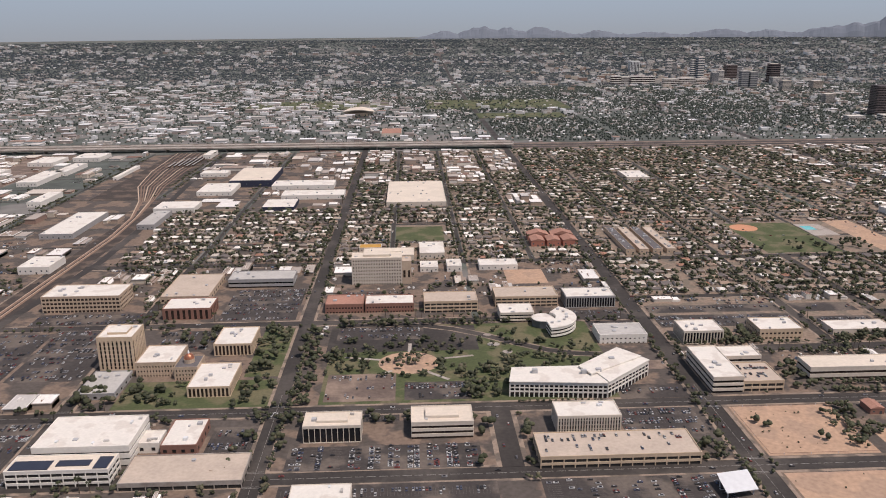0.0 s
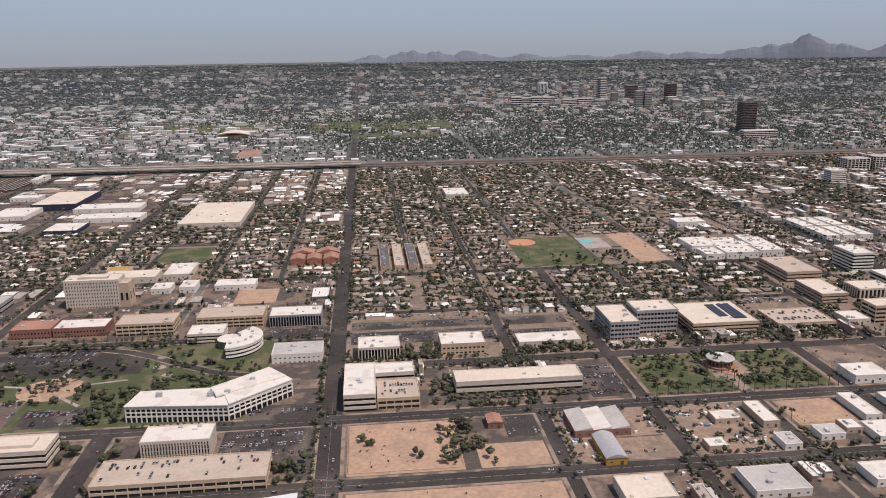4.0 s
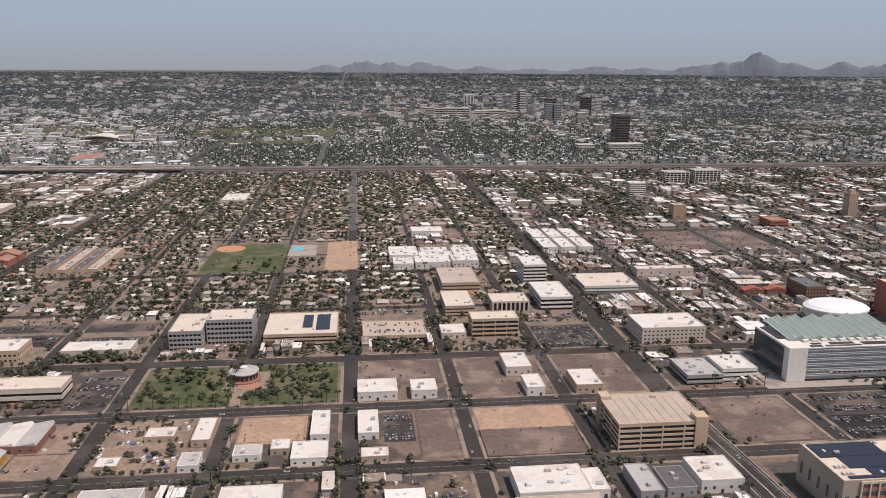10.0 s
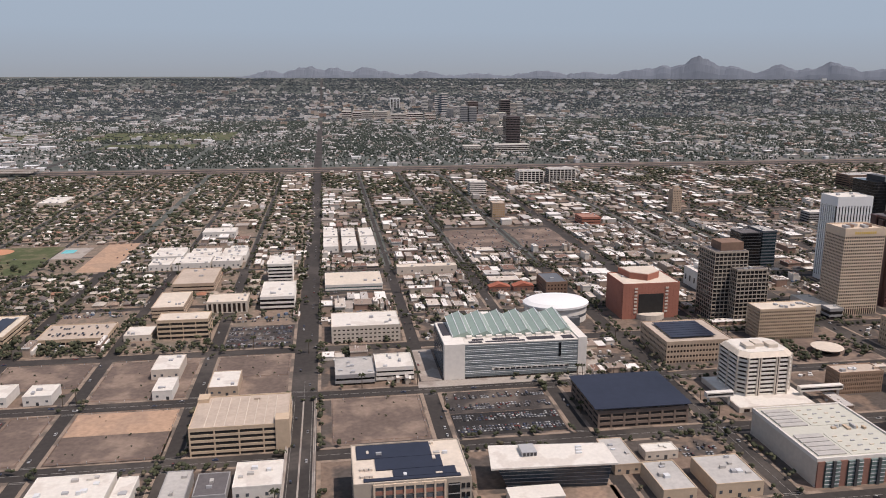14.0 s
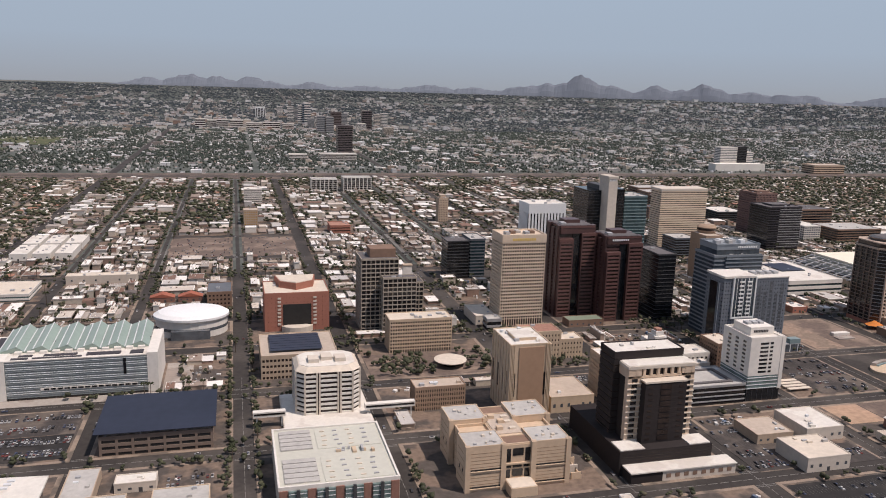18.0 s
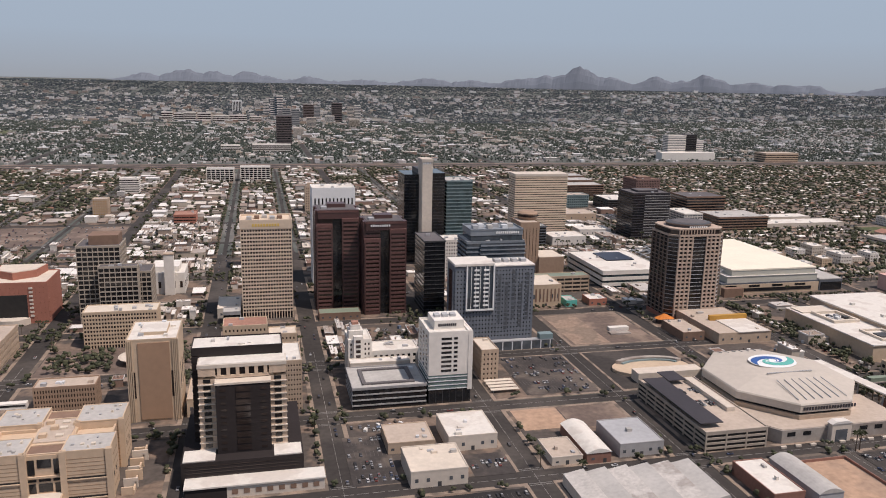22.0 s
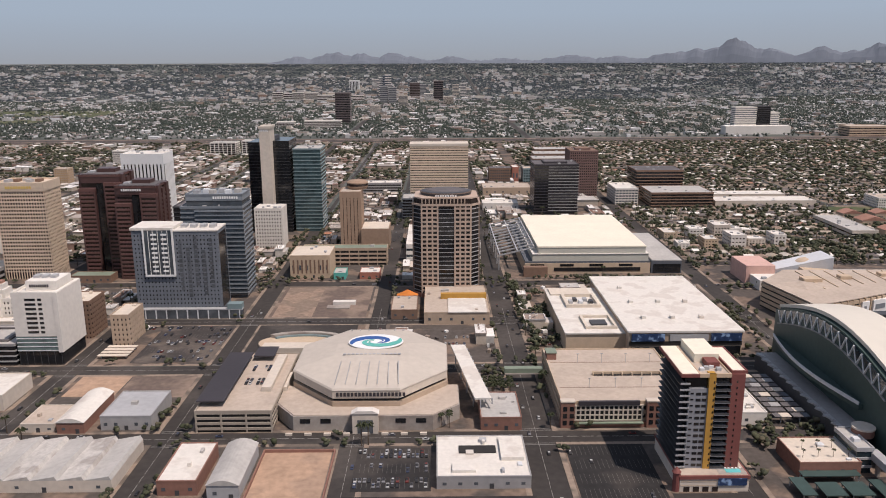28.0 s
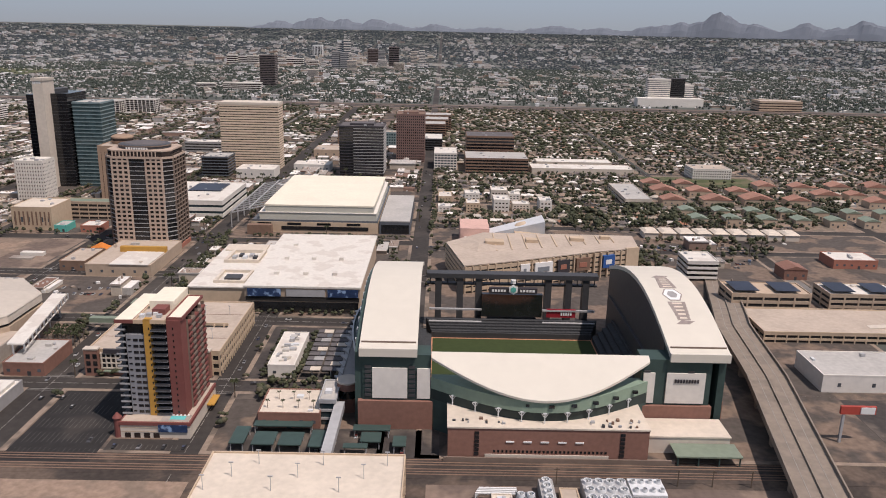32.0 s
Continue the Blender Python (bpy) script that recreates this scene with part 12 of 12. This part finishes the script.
box_t = lambda h: (*box_geo(-0.5, -0.5, 0, 0.5, 0.5, h), [0] * 6)
JUNK = ramp_mat("yard_clutter_mix", [(0, (0.6, 0.58, 0.54)), (0.3, (0.1, 0.085, 0.075)), (0.55, (0.3, 0.24, 0.19)), (0.75, (0.72, 0.7, 0.66)), (0.9, (0.12, 0.16, 0.22))], 0.8, 0.15, 1.0)
stamp("yard_clutter", [box_t(1.0)], [c for c in CLUTTER if c[1] < 620 and in_view(c[0], c[1]) and free(c[0] - 0.8, c[1] - 0.8, c[0] + 0.8, c[1] + 0.8)], [JUNK], "small sheds, stacked goods and bins in the yards", "clutter", 17)
stamp("bay_lines", [box_t(0.012)], [b for b in BAYS if in_view(b[0], b[1])], [mat("worn_bay_paint", (0.13, 0.12, 0.11), 0.85, 0.3, 1.0)], "thin painted lines between parking bays", "road markings", 20)
stamp("driveways", [box_t(0.05)], DRIVES, [CONC], "pale concrete driveways beside the houses", "driveways", 18)

# cars
near, rest = near_first([c for c in CARS if in_view(c[0], c[1])], 80, lambda t: t[1] + 40 * (math.sin(t[0] * 12.9) + 1))
bm_, cm_ = mesh_of("car", car_geo(), PAINT), mesh_of("cabin", cabin_geo(), CAR_GLASS)
for x, y, z, a in near:
    c = tagged(new("car", bm_), "parked or passing car with dark windows", "car", "cars")
    c.location, c.rotation_euler = (x, y, z), (0, 0, a)
    new("cabin", cm_).parent = c
stamp("parked_cars", [car_t()], [(x, y, z, a, 1, 1, 1) for x, y, z, a in rest], [PAINTS, CAR_GLASS], "cars in car parks and along the streets", "cars", 6)


def beyond():
    """Suburbs north of the motorway, coarser with distance."""
    rnd = np.random.RandomState(21)
    def scatter(n, y0, y1):
        y = np.sqrt(rnd.uniform(y0 * y0, y1 * y1, n))
        x = rnd.uniform(-0.62 * y - 60, 960 + 0.9 * y)
        keep = np.hypot(x - CX, y) < 4500
        for gx in (133, 504, 879, 1139):
            keep &= np.abs(x - gx) > 6.5
        for gx in (-238, -609, -980, 318, 690, 1300, 1520, 1890, 2260):
            keep &= np.abs(x - gx) > 4
        for k in range(10):
            keep &= np.abs(y - 1120 - 366 * k) > 6 + 1.5 * k
        for gx0, gy0, gx1, gy1 in ((40, 1560, 330, 1760), (-330, 1580, -40, 1760), (130, 1400, 290, 1480)):
            keep &= (x < gx0) | (x > gx1) | (y < gy0) | (y > gy1) | (rnd.uniform(0, 1, n) < 0.16)
        return x[keep], y[keep]
    def zs(x, y):
        t = np.clip((np.hypot(x - CX, y) - 1900) / 3100, 0, 1)
        return 98 * t * t * (3 - 2 * t)
    def put(name, temps, n, y0, y1, size, height, mats, label, cat, seed, dense=None, snap=0):
        x, y = scatter(n, y0, y1)
        if "trees" in name:
            # open ground and industry in the west, gaps and groves elsewhere
            grove = np.array([noise.noise(Vector((a * 0.0042, b * 0.0042, 1.7))) for a, b in zip(x, y)])
            k = rnd.uniform(0, 1, len(x)) < np.where(x < 180 - (y - 1100) * 0.35, np.clip(0.2 + (y - 1500) / 1400, 0.2, 0.8), 0.8 + 0.9 * grove)
            x, y = x[k], y[k]
        if dense is not None:
            k = np.array([noise.noise(Vector((a * 0.0028, b * 0.0028, dense))) for a, b in zip(x, y)]) + rnd.uniform(-0.35, 0.35, len(x)) > 0
            x, y = x[k], y[k]
        if snap:
            y = np.round(y / snap) * snap + rnd.uniform(-3, 3, len(y))
        s = rnd.uniform(size[0], size[1], len(x)) * (1 + (y - y0) / (y1 - y0) * 0.4)
        h = rnd.uniform(height[0], height[1], len(x))
        quarter = rnd.randint(0, 2, len(x)) * math.pi / 2
        stamp(name, temps, np.stack([x, y, zs(x, y), quarter, s, s * rnd.uniform(0.6, 1.2, len(x)), h], 1), mats, label, cat, seed)
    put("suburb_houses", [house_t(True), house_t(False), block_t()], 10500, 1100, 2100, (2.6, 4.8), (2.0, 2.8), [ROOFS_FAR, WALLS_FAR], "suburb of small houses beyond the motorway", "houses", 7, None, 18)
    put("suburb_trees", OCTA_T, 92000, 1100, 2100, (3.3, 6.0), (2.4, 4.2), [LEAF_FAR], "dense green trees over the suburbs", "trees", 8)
    put("suburb_sheds", [block_t()], 1500, 1100, 2300, (6, 15), (3, 5), [ROOFS_FAR, WALLS_FAR], "pale flat-roofed stores among the suburbs", "shops", 9, 3.3)
    # stores and offices strung along the main roads
    g = []
    for _ in range(900):
        y = float(np.sqrt(rnd.uniform(1100 ** 2, 3600 ** 2)))
        x = float(rnd.uniform(-0.62 * y - 60, 960 + 0.9 * y))
        if rnd.rand() < 0.5:
            x = round((x - 133) / 371) * 371 + 133 + float(rnd.choice((-1, 1)) * rnd.uniform(9, 34))
        else:
            y = round((y - 1120) / 366) * 366 + 1120 + float(rnd.choice((-1, 1)) * rnd.uniform(9, 30))
        if y < 1100 or math.hypot(x - CX, y) > 4450:
            continue
        k = 1 + (y - 1100) / 2600
        g.append((x, y, lie(x, y), 0, rnd.uniform(7, 16) * k, rnd.uniform(6, 12) * k, rnd.uniform(3, 6) * k))
    stamp("roadside_stores", FLAT_T, g, [ROOFS_FAR, WALLS_FAR], "pale flat-roofed stores strung along the main roads", "shops", 14)
    g = []
    for _ in range(800):
        x, y = float(rnd.uniform(-1500, 160)), float(rnd.uniform(1100, 2300))
        if x < -0.62 * y - 100 or x > 160 - (y - 1100) * 0.35:
            continue
        g.append((x, y, lie(x, y), 0, rnd.uniform(8, 26), rnd.uniform(8, 20), rnd.uniform(3.5, 6)))
    stamp("western_warehouses", [block_t()], g, [ROOFS_FAR, WALLS_FAR], "pale warehouse roofs of the western industrial belt", "warehouses", 15)
    g = []
    for k in range(330):
        if k < 130:
            y = float(rnd.uniform(1950, 2750))
            x = float(rnd.normal(720 + (y - 1950) * 0.12, 190))
            w, d, h = rnd.uniform(9, 26), rnd.uniform(8, 16), rnd.uniform(4, 11)
        else:
            x, y = float(rnd.uniform(760, 1750)), float(rnd.uniform(1105, 1900))
            w, d, h = rnd.uniform(7, 24), rnd.uniform(6, 14), rnd.uniform(2.5, 6)
        g.append((x, y, lie(x, y), 0, w, d, h))
    stamp("midtown_offices", FLAT_T, g, [FLATS, WALLS], "pale office blocks and stores of the distant midtown", "buildings", 16)
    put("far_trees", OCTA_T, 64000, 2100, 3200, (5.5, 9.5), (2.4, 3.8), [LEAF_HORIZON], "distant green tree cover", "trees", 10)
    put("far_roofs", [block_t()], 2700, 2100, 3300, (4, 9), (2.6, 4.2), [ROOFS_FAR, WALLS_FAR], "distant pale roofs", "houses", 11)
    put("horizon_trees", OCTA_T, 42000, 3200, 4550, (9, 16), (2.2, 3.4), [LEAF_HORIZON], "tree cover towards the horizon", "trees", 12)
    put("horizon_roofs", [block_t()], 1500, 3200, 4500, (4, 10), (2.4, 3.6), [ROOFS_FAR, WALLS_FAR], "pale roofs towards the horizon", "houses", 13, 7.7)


beyond()
